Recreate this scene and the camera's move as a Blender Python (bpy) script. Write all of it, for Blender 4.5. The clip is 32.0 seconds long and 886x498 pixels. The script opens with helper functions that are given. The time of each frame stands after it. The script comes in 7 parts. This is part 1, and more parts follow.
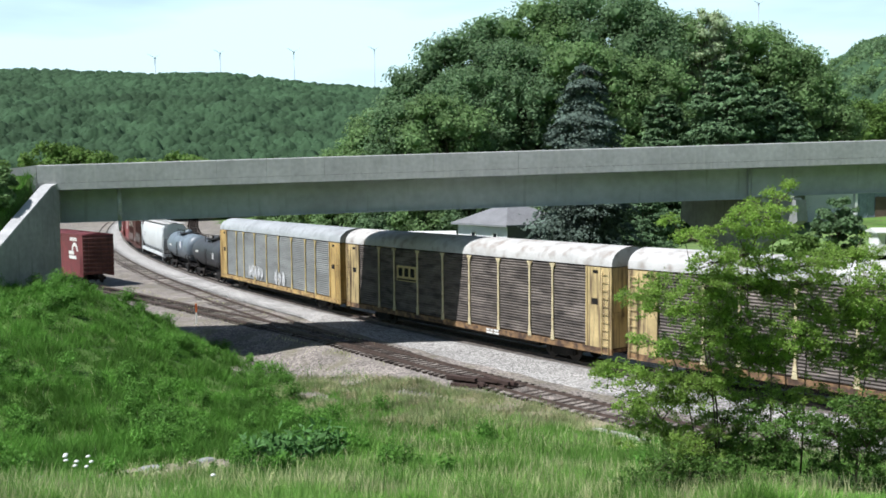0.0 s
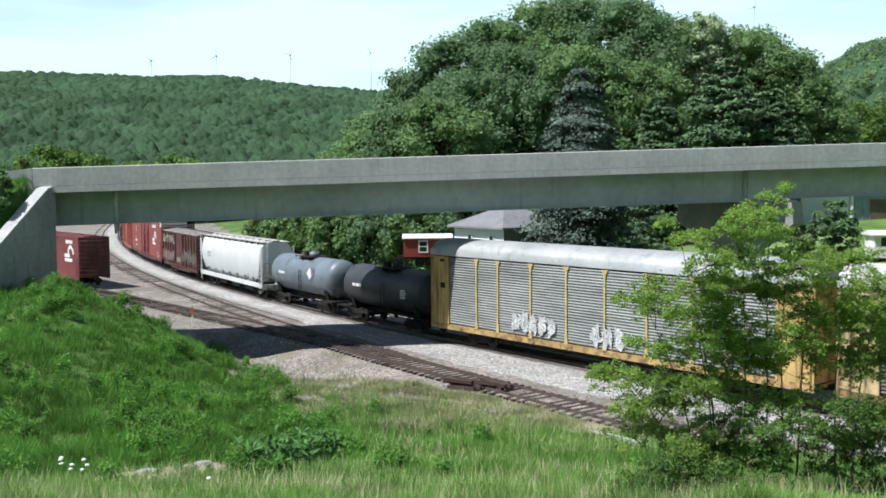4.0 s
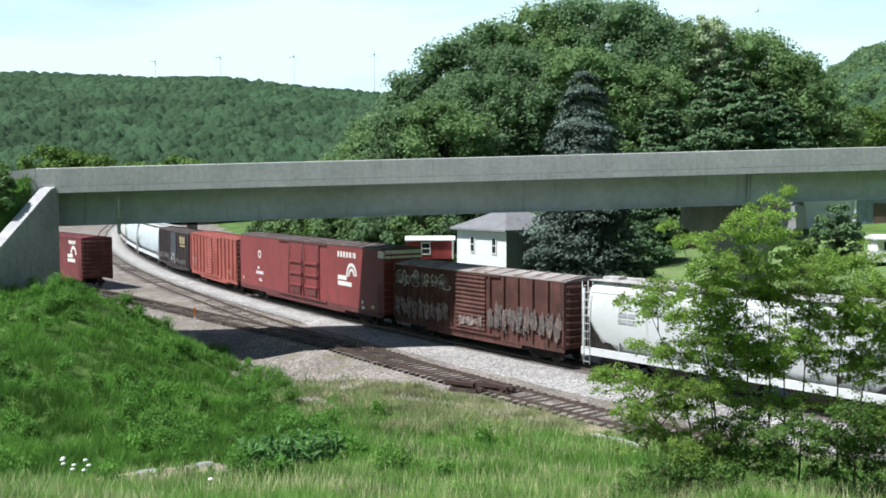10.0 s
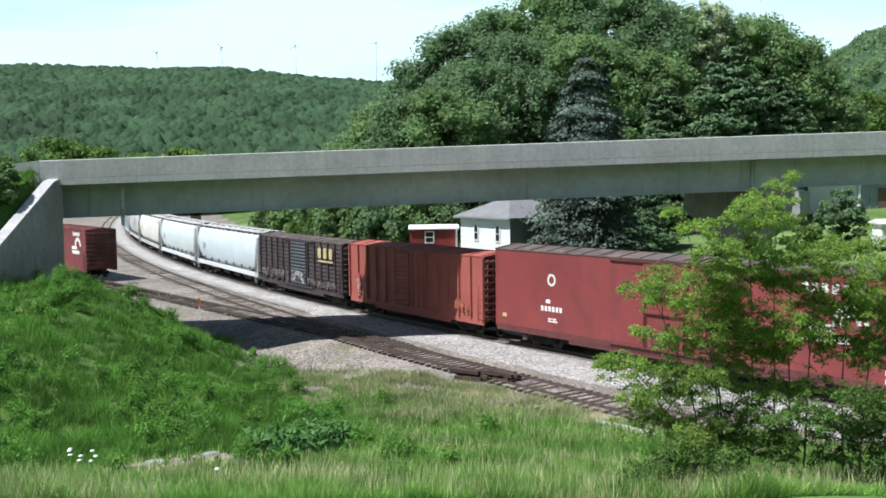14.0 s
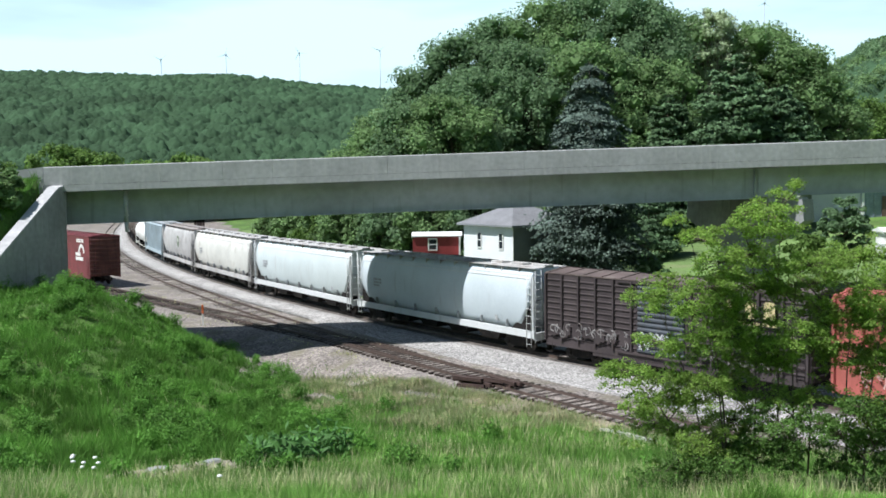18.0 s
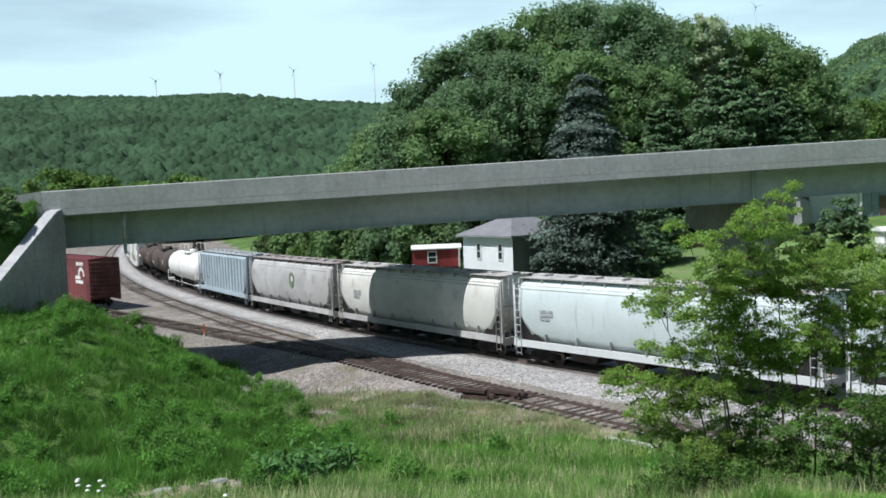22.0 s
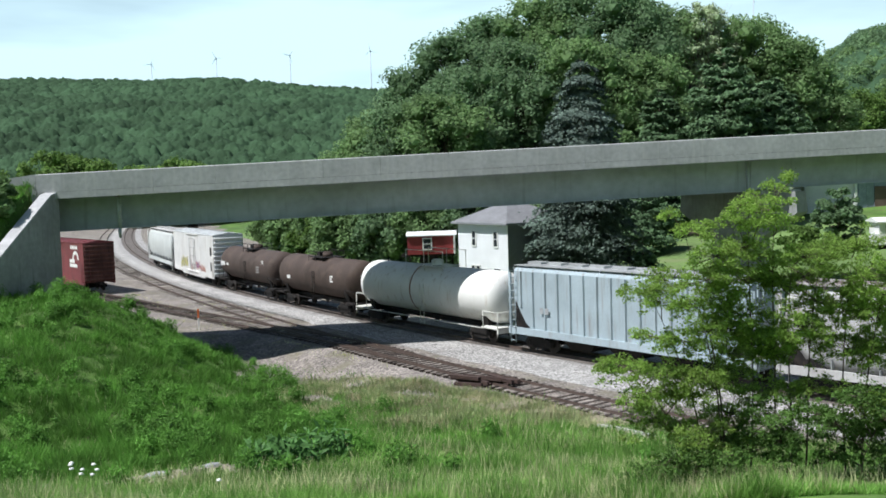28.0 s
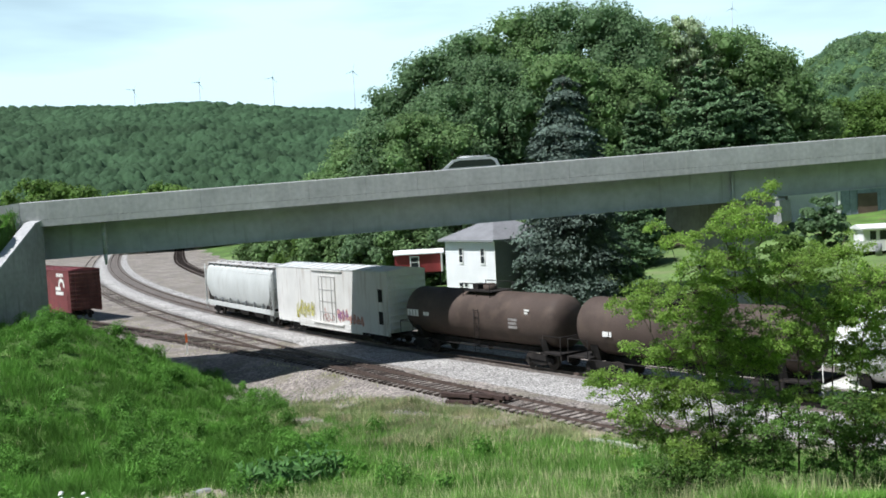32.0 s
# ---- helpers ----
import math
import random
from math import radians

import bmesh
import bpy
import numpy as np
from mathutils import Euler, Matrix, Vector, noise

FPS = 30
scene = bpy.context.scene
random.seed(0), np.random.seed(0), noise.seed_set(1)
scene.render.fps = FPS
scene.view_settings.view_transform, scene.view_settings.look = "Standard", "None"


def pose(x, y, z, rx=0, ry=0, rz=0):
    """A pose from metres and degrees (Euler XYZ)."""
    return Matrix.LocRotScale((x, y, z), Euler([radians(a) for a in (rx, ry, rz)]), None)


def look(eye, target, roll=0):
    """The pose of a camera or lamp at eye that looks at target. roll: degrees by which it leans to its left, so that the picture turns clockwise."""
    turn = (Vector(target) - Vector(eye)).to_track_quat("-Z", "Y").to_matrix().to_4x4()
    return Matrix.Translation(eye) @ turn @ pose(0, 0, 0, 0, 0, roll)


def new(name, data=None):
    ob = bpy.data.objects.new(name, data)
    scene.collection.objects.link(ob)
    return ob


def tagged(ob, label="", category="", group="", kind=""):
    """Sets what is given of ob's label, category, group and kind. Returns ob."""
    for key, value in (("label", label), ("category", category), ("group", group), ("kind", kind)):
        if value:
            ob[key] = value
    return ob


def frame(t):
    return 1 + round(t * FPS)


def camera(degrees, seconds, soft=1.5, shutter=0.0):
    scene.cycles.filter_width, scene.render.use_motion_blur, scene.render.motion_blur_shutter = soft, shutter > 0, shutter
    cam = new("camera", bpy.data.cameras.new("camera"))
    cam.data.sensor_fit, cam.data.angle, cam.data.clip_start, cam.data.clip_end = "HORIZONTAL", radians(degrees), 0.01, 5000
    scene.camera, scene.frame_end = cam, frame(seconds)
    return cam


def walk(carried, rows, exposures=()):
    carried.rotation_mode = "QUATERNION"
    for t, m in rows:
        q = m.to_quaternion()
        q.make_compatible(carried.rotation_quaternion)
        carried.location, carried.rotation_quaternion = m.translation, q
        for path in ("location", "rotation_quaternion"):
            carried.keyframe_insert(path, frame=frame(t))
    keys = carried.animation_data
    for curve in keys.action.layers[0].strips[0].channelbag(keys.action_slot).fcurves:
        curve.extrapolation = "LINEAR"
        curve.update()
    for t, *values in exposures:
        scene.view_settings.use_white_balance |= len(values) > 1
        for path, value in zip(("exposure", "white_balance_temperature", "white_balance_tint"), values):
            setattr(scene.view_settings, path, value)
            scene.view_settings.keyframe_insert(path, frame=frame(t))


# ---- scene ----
# camera: hand-held on a grassy slope, 10.2 m over the rails
cam = camera(48.26, 32.0, soft=1.7)
TURNS = [
    (0, 86.000, 0.499, -0.035), (0.5, 85.964, 0.725, -0.222), (1, 85.906, 0.841, -0.371), 
    (1.5, 85.880, 0.630, -0.450), (2, 85.845, 0.487, -0.474), (2.5, 85.874, 0.413, -0.451), 
    (3, 85.996, 0.365, -0.366), (3.5, 86.183, 0.506, -0.248), (5.5, 85.994, 0.249, -0.038), 
    (6, 86.011, 0.061, 0.047), (6.5, 86.045, 0.240, 0.065), (7, 86.116, 0.316, 0.019), (7.5, 86.129, 0.354, 0.002), 
    (8, 86.100, 0.418, -0.084), (8.5, 86.101, 0.275, -0.114), (9, 86.156, 0.108, -0.107), 
    (9.5, 86.217, -0.084, -0.056), (10, 86.275, 0.253, -0.081), (10.5, 86.261, 0.217, -0.121), 
    (11, 86.220, 0.521, -0.176), (11.5, 86.190, 0.437, -0.172), (12, 86.131, 0.363, -0.148), 
    (12.5, 86.106, 0.468, -0.118), (13, 86.050, 0.346, -0.096), (13.5, 85.914, 0.629, -0.011), 
    (14, 85.616, 0.775, 0.100), (14.5, 85.367, 0.743, 0.223), (16.5, 85.391, 0.809, 0.178), 
    (17, 85.510, 0.695, 0.188), (17.5, 85.786, 0.611, 0.188), (18, 86.037, 0.667, 0.294), 
    (18.5, 86.264, 0.967, 0.364), (19, 86.309, 1.101, 0.358), (19.5, 86.238, 1.474, 0.275), 
    (20, 86.237, 1.723, 0.221), (20.5, 86.340, 1.967, 0.137), (21, 86.596, 2.096, 0.185), 
    (21.5, 86.780, 2.451, 0.149), (22, 86.751, 2.375, 0.158), (22.5, 86.525, 2.173, 0.100), 
    (23, 86.264, 2.130, 0.069), (23.5, 86.148, 1.943, 0.020), (24, 86.121, 1.953, -0.008), 
    (24.5, 86.178, 1.974, -0.033), (25, 86.195, 2.044, -0.082), (25.5, 86.215, 2.120, -0.152), 
    (27.5, 85.965, 1.758, -0.082), (28, 85.982, 1.842, -0.096), (28.5, 86.072, 2.097, -0.175), 
    (29, 86.212, 2.264, -0.178), (29.5, 86.313, 2.540, -0.191), (30, 86.405, 2.807, -0.265), 
    (30.5, 86.556, 2.981, -0.404), (31, 86.699, 3.135, -0.600), (31.5, 86.869, 3.029, -0.739), 
    (32, 86.982, 3.283, -0.925), 
]
walk(cam, [(t, pose(0, 0, 10.2, a, b, c)) for t, a, b, c in TURNS],
     [(0, 0.46, 6080, 10), (6, 0.52, 6080, 10), (14.5, 0.54, 6080, 10), (17, 0.52, 6060, 10), (18, 0.48, 6020, 10), (19, 0.30, 5980, 10), (23, 0.19, 5980, 10), (26, 0.25, 6020, 10), (29, 0.38, 6060, 10), (32, 0.42, 6060, 10)])

# ---- light ----
TO_SUN = Vector((-0.55, -0.20, 1.0)).normalized()
world = bpy.data.worlds.new("sky")
scene.world = world
world.use_nodes = True
wn, wl = world.node_tree.nodes, world.node_tree.links
wn.clear()
sky = wn.new("ShaderNodeTexSky")
sky.sky_type, sky.sun_disc = "NISHITA", False
sky.sun_elevation = math.asin(TO_SUN.z)
sky.sun_rotation = math.atan2(TO_SUN.x, TO_SUN.y)
sky.air_density, sky.dust_density, sky.ozone_density = 1.0, 0.4, 1.0
haze_map = wn.new("ShaderNodeMapping")
haze_map.inputs["Scale"].default_value = (1.2, 1.2, 6.0)
haze_co = wn.new("ShaderNodeTexCoord")
cloud = wn.new("ShaderNodeTexNoise")
cloud.inputs["Scale"].default_value, cloud.inputs["Detail"].default_value = 1.6, 5.0
cramp = wn.new("ShaderNodeValToRGB")
cramp.color_ramp.elements[0].position, cramp.color_ramp.elements[1].position = 0.12, 0.52
cmix = wn.new("ShaderNodeMixRGB")
cmix.inputs[2].default_value = (11.8, 15.5, 16.1, 1)
back = wn.new("ShaderNodeBackground")
back.inputs["Strength"].default_value = 0.0545
wout = wn.new("ShaderNodeOutputWorld")
wl.new(haze_co.outputs["Generated"], haze_map.inputs["Vector"])
wl.new(haze_map.outputs["Vector"], cloud.inputs["Vector"])
wl.new(cloud.outputs["Fac"], cramp.inputs["Fac"])
# thin white haze low in the sky, blue overhead
sep = wn.new("ShaderNodeSeparateXYZ")
low = wn.new("ShaderNodeMapRange")
low.inputs["From Min"].default_value, low.inputs["From Max"].default_value = 0.21, 0.38
low.inputs["To Min"].default_value, low.inputs["To Max"].default_value = 1.0, 0.0
veil = wn.new("ShaderNodeMath")
veil.operation = "MULTIPLY"
wl.new(haze_co.outputs["Generated"], sep.inputs["Vector"])
wl.new(sep.outputs["Z"], low.inputs["Value"])
wl.new(cramp.outputs["Color"], veil.inputs[0])
wl.new(low.outputs["Result"], veil.inputs[1])
wl.new(veil.outputs["Value"], cmix.inputs[0])
wl.new(sky.outputs["Color"], cmix.inputs[1])
wl.new(cmix.outputs["Color"], back.inputs["Color"])
wl.new(back.outputs["Background"], wout.inputs["Surface"])
sun_data = bpy.data.lights.new("sun", "SUN")
sun_data.energy, sun_data.angle, sun_data.color = 5.0, radians(0.55), (1.0, 0.965, 0.915)
sun = new("sun", sun_data)
sun.matrix_basis = look(TO_SUN * 200, (0, 0, 0))


# ---- materials ----
def surf(name, base, rough=0.7, metal=0.0, vary=0.25, scale=1.0, bump=0.15, fine=30.0, dirt=None, amount=0.35,
         stretch=(1, 1, 1), streak=False, island=False, spec=0.5, trans=0.0, grit=0.0, grain=0.45, spread=(0.68, 1.35)):
    """A procedural surface: coarse stains and fine grain on one base colour, with optional dirt of its own colour."""
    m = bpy.data.materials.new(name)
    m.use_nodes = True
    n, l = m.node_tree.nodes, m.node_tree.links
    b = n["Principled BSDF"]
    co = n.new("ShaderNodeTexCoord")
    mp = n.new("ShaderNodeMapping")
    mp.inputs["Scale"].default_value = stretch
    l.new(co.outputs["Object"], mp.inputs["Vector"])
    big = n.new("ShaderNodeTexNoise")
    big.inputs["Scale"].default_value, big.inputs["Detail"].default_value = scale, 6.0
    small = n.new("ShaderNodeTexNoise")
    small.inputs["Scale"].default_value, small.inputs["Detail"].default_value = fine, 4.0
    l.new(mp.outputs["Vector"], big.inputs["Vector"])
    l.new(mp.outputs["Vector"], small.inputs["Vector"])
    ramp = n.new("ShaderNodeValToRGB")
    lo = [max(0.0, x * (1 - vary)) for x in base]
    hi = [min(1.0, x * (1 + vary)) for x in base]
    ramp.color_ramp.elements[0].position, ramp.color_ramp.elements[1].position = 0.32, 0.70
    ramp.color_ramp.elements[0].color, ramp.color_ramp.elements[1].color = (*lo, 1), (*hi, 1)
    l.new(big.outputs["Fac"], ramp.inputs["Fac"])
    mul = n.new("ShaderNodeMixRGB")
    mul.blend_type = "OVERLAY"
    mul.inputs[0].default_value = grain
    l.new(ramp.outputs["Color"], mul.inputs[1])
    l.new(small.outputs["Fac"], mul.inputs[2])
    colour = mul.outputs["Color"]
    if grit:
        cells = n.new("ShaderNodeTexVoronoi")
        cells.inputs["Scale"].default_value = grit
        l.new(mp.outputs["Vector"], cells.inputs["Vector"])
        bw = n.new("ShaderNodeRGBToBW")
        l.new(cells.outputs["Color"], bw.inputs["Color"])
        gr = n.new("ShaderNodeMapRange")
        gr.inputs["From Min"].default_value, gr.inputs["From Max"].default_value = 0.2, 0.8
        gr.inputs["To Min"].default_value, gr.inputs["To Max"].default_value = 0.45, 1.45
        l.new(bw.outputs["Val"], gr.inputs["Value"])
        gm = n.new("ShaderNodeHueSaturation")
        l.new(gr.outputs["Result"], gm.inputs["Value"])
        l.new(colour, gm.inputs["Color"])
        colour = gm.outputs["Color"]
    if island or trans:
        geo = n.new("ShaderNodeNewGeometry")
        hsv = n.new("ShaderNodeHueSaturation")
        mr = n.new("ShaderNodeMapRange")
        mr.inputs["To Min"].default_value, mr.inputs["To Max"].default_value = spread
        l.new(geo.outputs["Random Per Island"], mr.inputs["Value"])
        l.new(mr.outputs["Result"], hsv.inputs["Value"])
        l.new(colour, hsv.inputs["Color"])
        colour = hsv.outputs["Color"]
    if dirt:
        dn = n.new("ShaderNodeTexNoise")
        dn.inputs["Scale"].default_value, dn.inputs["Detail"].default_value = scale * 2.3, 8.0
        dm = n.new("ShaderNodeMapping")
        dm.inputs["Scale"].default_value = (3.0, 3.0, 0.25) if streak else (1, 1, 1)
        l.new(mp.outputs["Vector"], dm.inputs["Vector"])
        l.new(dm.outputs["Vector"], dn.inputs["Vector"])
        dr = n.new("ShaderNodeValToRGB")
        dr.color_ramp.elements[0].position, dr.color_ramp.elements[1].position = 0.62 - 0.3 * amount, 0.80 - 0.2 * amount
        l.new(dn.outputs["Fac"], dr.inputs["Fac"])
        mx = n.new("ShaderNodeMixRGB")
        mx.inputs[2].default_value = (*dirt, 1)
        l.new(dr.outputs["Color"], mx.inputs[0])
        l.new(colour, mx.inputs[1])
        colour = mx.outputs["Color"]
    l.new(colour, b.inputs["Base Color"])
    b.inputs["Roughness"].default_value, b.inputs["Metallic"].default_value = rough, metal
    b.inputs["Specular IOR Level"].default_value = spec
    if bump:
        bp = n.new("ShaderNodeBump")
        bp.inputs["Strength"].default_value, bp.inputs["Distance"].default_value = bump, 0.05
        l.new(small.outputs["Fac"], bp.inputs["Height"])
        l.new(bp.outputs["Normal"], b.inputs["Normal"])
    if trans:
        tr = n.new("ShaderNodeBsdfTranslucent")
        ms = n.new("ShaderNodeMixShader")
        ms.inputs[0].default_value = trans
        out = n["Material Output"]
        l.new(colour, tr.inputs["Color"])
        l.new(b.outputs["BSDF"], ms.inputs[1])
        l.new(tr.outputs["BSDF"], ms.inputs[2])
        l.new(ms.outputs["Shader"], out.inputs["Surface"])
    return m


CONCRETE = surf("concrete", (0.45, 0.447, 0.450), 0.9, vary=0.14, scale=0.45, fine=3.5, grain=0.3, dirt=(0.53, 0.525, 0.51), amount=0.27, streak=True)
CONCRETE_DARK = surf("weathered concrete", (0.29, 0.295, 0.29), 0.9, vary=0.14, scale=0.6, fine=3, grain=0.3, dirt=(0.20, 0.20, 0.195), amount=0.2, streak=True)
GIRDER_PAINT = surf("grey green girder paint", (0.372, 0.398, 0.448), 0.55, vary=0.12, scale=0.35, fine=2, grain=0.25, bump=0.05, dirt=(0.25, 0.27, 0.29), amount=0.15, streak=True)
EARTH = surf("meadow earth", (0.075, 0.145, 0.022), 0.95, vary=0.5, scale=0.25, fine=3.0, bump=0.5, dirt=(0.14, 0.12, 0.06), amount=0.2)
GRAVEL = surf("yard gravel", (0.222, 0.195, 0.173), 0.95, vary=0.30, scale=0.25, fine=3, bump=0.6, grit=9, dirt=(0.165, 0.150, 0.105), amount=0.5)
CINDER = surf("brown cinder and rust dust", (0.205, 0.178, 0.155), 0.95, vary=0.4, scale=0.9, fine=5, bump=0.8, grit=10, dirt=(0.085, 0.064, 0.052), amount=0.45)
# dark brown ballast colour that stands in for the train's contact shade
BED_SHADE = surf("ballast darkened for shade under the train", (0.135, 0.117, 0.103), 0.95, vary=0.3, scale=0.6, fine=5, bump=0.8, grit=11, dirt=(0.07, 0.056, 0.047), amount=0.4)
BALLAST = surf("pale ballast", (0.325, 0.312, 0.295), 0.95, vary=0.18, scale=0.4, fine=5, bump=1.0, grit=11, dirt=(0.20, 0.18, 0.165), amount=0.15)
RAIL = surf("rusty rail steel", (0.088, 0.062, 0.050), 0.6, metal=0.3, vary=0.3, scale=2, fine=20)
TIE = surf("creosoted timber", (0.040, 0.031, 0.026), 0.95, spec=0.2, vary=0.45, scale=1.5, fine=12, bump=0.4)
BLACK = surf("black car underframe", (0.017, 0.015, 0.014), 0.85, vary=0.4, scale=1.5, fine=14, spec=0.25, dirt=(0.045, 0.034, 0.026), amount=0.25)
STEEL = surf("grimy wheel steel", (0.038, 0.030, 0.026), 0.7, metal=0.2, vary=0.3, scale=3)
WHITE = surf("white lettering paint", (0.75, 0.74, 0.71), 0.6, vary=0.08, scale=2)


# ---- mesh builder ----
class Solid:
    """Collects the faces of one mesh."""

    def __init__(self):
        self.v, self.f, self.s = [], [], []

    def add(self, pts, faces, smooth=False):
        o = len(self.v)
        self.v += [tuple(p) for p in pts]
        self.f += [tuple(i + o for i in q) for q in faces]
        self.s += [smooth] * len(faces)
        return self

    def box(self, x0, x1, y0, y1, z0, z1, m=None):
        p = [(x, y, z) for z in (z0, z1) for y in (y0, y1) for x in (x0, x1)]
        if m is not None:
            p = [m @ Vector(q) for q in p]
        return self.add(p, [(0, 2, 3, 1), (4, 5, 7, 6), (0, 1, 5, 4), (2, 6, 7, 3), (0, 4, 6, 2), (1, 3, 7, 5)])

    def loft(self, rings, closed=True, caps=True, smooth=False):
        n = len(rings[0])
        pts = [p for r in rings for p in r]
        faces = []
        for a in range(len(rings) - 1):
            for i in range(n if closed else n - 1):
                j = (i + 1) % n
                faces.append((a * n + i, a * n + j, (a + 1) * n + j, (a + 1) * n + i))
        self.add(pts, faces, smooth)
        if caps:
            o = len(self.v) - len(pts)
            self.f += [tuple(o + i for i in reversed(range(n))), tuple(o + (len(rings) - 1) * n + i for i in range(n))]
            self.s += [False, False]
        return self

    def prism(self, poly, axis, a, b):
        """A flat outline drawn out along an axis: poly in the other two axes."""
        def put(u, w, c):
            return (c, u, w) if axis == "x" else (u, c, w) if axis == "y" else (u, w, c)
        return self.loft([[put(u, w, a) for u, w in poly], [put(u, w, b) for u, w in poly]])

    def tube(self, p, q, r0, r1=None, n=10, smooth=True, caps=True):
        r1 = r0 if r1 is None else r1
        p, q = Vector(p), Vector(q)
        d = (q - p).normalized()
        u = d.orthogonal().normalized()
        w = d.cross(u)
        ring = lambda c, r: [c + (u * math.cos(6.28319 * i / n) + w * math.sin(6.28319 * i / n)) * r for i in range(n)]
        return self.loft([ring(p, r0), ring(q, r1)], caps=caps, smooth=smooth)

    def mesh(self, name, material):
        me = bpy.data.meshes.new(name)
        me.from_pydata(self.v, [], self.f)
        me.polygons.foreach_set("use_smooth", self.s)
        me.materials.append(material)
        return me


def part(name, solid, material, parent, label=""):
    ob = new(name, solid.mesh(name, material))
    ob.parent = parent
    return tagged(ob, label)


def thing(name, label, category, group="", kind="", m=None):
    ob = new(name)
    if m is not None:
        ob.matrix_basis = m
    return tagged(ob, label, category, group, kind)


def quads(name, pts, material, n=4):
    """One mesh from an array of separate n-cornered faces, shape (faces, n, 3)."""
    pts = np.asarray(pts, dtype=np.float32)
    k = len(pts)
    me = bpy.data.meshes.new(name)
    me.vertices.add(k * n)
    me.vertices.foreach_set("co", pts.reshape(-1))
    me.loops.add(k * n)
    me.loops.foreach_set("vertex_index", np.arange(k * n, dtype=np.int32))
    me.polygons.add(k)
    me.polygons.foreach_set("loop_start", np.arange(0, k * n, n, dtype=np.int32))
    me.update(calc_edges=True)
    me.materials.append(material)
    return me


# ---- the main track: x as a smooth function of y, and the way along it ----
CURVE = (10.800, -0.2320, -0.5731, 85.0, 52.06)


def main_x(y):
    a, b, c, d, e = CURVE
    return a + b * (y - e) + c * d * (1 - np.exp(-(y - e) / d))


TY = np.linspace(-20, 330, 3501)
TX = main_x(TY)
TS = np.concatenate([[0], np.cumsum(np.hypot(np.diff(TX), np.diff(TY)))])


def along(s, ys=TY, xs=TX, ss=TS):
    """The point of a track at the way s from its near end; straight on past its ends."""
    if s < 0 or s > ss[-1]:
        i, j = (0, 1) if s < 0 else (-1, -2)
        k = (s - ss[i]) / (ss[j] - ss[i])
        return Vector((xs[i] + (xs[j] - xs[i]) * k, ys[i] + (ys[j] - ys[i]) * k, 0))
    return Vector((np.interp(s, ss, xs), np.interp(s, ss, ys), 0))


# ---- ground ----
def smooth(a, b, x):
    t = np.clip((x - a) / (b - a), 0, 1)
    return t * t * (3 - 2 * t)


def ground(x, y):
    """Height of the ground: the camera's slope, an unseen added rise at its back, the bank of the bridge's approach,
    the flat of the tracks, the rise behind, far hills.
    """
    x, y = np.asarray(x, float), np.asarray(y, float)
    # the climb behind the camera is unseen, added to block low sky light
    slope = np.interp(y, [-400, -120, -40, -10, 0, 10, 21, 27, 33, 40, 46, 52], [150, 50, 17, 9.6, 8.5, 6.1, 3.45, 2.15, 1.25, 0.35, -0.2, -0.3])
    slope = slope + 0.10 * np.sin(x * 0.9 + y * 0.5) * smooth(0, 10, y) * (1 - smooth(38, 50, y))
    # the bank on the abutment's side
    edge = smooth(-8.5, -21.5, x + 0.12 * (y - 53))
    bank = (4.7 * edge) * smooth(24, 54, y) * (1 - smooth(55.5, 61.5, y - 0.3 * (x + 20)))
    slope = slope + bank + 1.2 * smooth(-9, -25, x) * smooth(18, 26, y) * (1 - smooth(30, 44, y)) * 0.3
    # approach embankment behind the wing wall
    fill = np.clip(10.6 - np.maximum(0, 58.9 - y) / 1.5 - np.maximum(0, y - 70) / 1.5, -0.3, 10.6)
    left = smooth(-23.4, -24.4, x - 0.22 * np.minimum(0, y - 58.9) + 0.70 * np.clip(y - 59.8, 0, 40))
    slope = slope + np.maximum(0, fill - slope) * left
    # rise behind the tracks
    far = np.maximum(0, (x - main_x(np.clip(y, 20, 330)) - 15 * smooth(120, 165, y)) * 0.8)
    rise = np.interp(far, [0, 6, 16, 30, 48, 90, 200], [0, 0, 0.9, 2.3, 4.2, 8.5, 22]) * smooth(45, 75, y)
    # the low dirt between the siding and the bank
    a, b, c, d, e = CURVE
    yc = np.clip(y, 20, 330)
    off = (x - main_x(yc)) / np.sqrt(1 + (b + c * np.exp(-(yc - e) / d)) ** 2)
    slope = slope - 0.95 * smooth(-9.0, -13.5, off) * smooth(47, 56, y) * (1 - smooth(64, 73, y)) * (1 - edge)
    bed = smooth(-14.5, -10.2, off) * smooth(14, 22, y)
    slope = slope + (np.minimum(slope, -0.3) - slope) * bed
    z = slope + rise + 1.1 * np.exp(-((x + 1) ** 2 / 40 + (y - 94.5) ** 2 / 30))
    # fill under the road past the bridge's other end
    by = y - 60 - 0.092 * x
    road = np.clip(12.1 - np.maximum(0, -by) / 1.6 - np.maximum(0, by - 11.5) / 1.6, -0.3, 12.1)
    z = z + np.maximum(0, road - z) * smooth(56.5, 58, x) * (1 - smooth(190, 240, x))
    # far hills
    r = np.hypot(x, y)
    ridge = np.interp(x * 1400 / np.maximum(y, 600), [-1500, -850, -630, -405, -308, -204, -108, 80, 400, 2600], [182, 178, 171, 162, 162, 149, 140, 128, 80, 70])
    hill = (ridge - 8) * smooth(380, 1500, y) * (1 - 0.5 * smooth(1650, 2600, y))
    hill_r = 50 * smooth(0.27, 0.45, x / np.maximum(y, 1)) * smooth(190, 520, y) * (1 - 0.3 * smooth(700, 1600, y))
    return z + np.maximum(hill, hill_r)


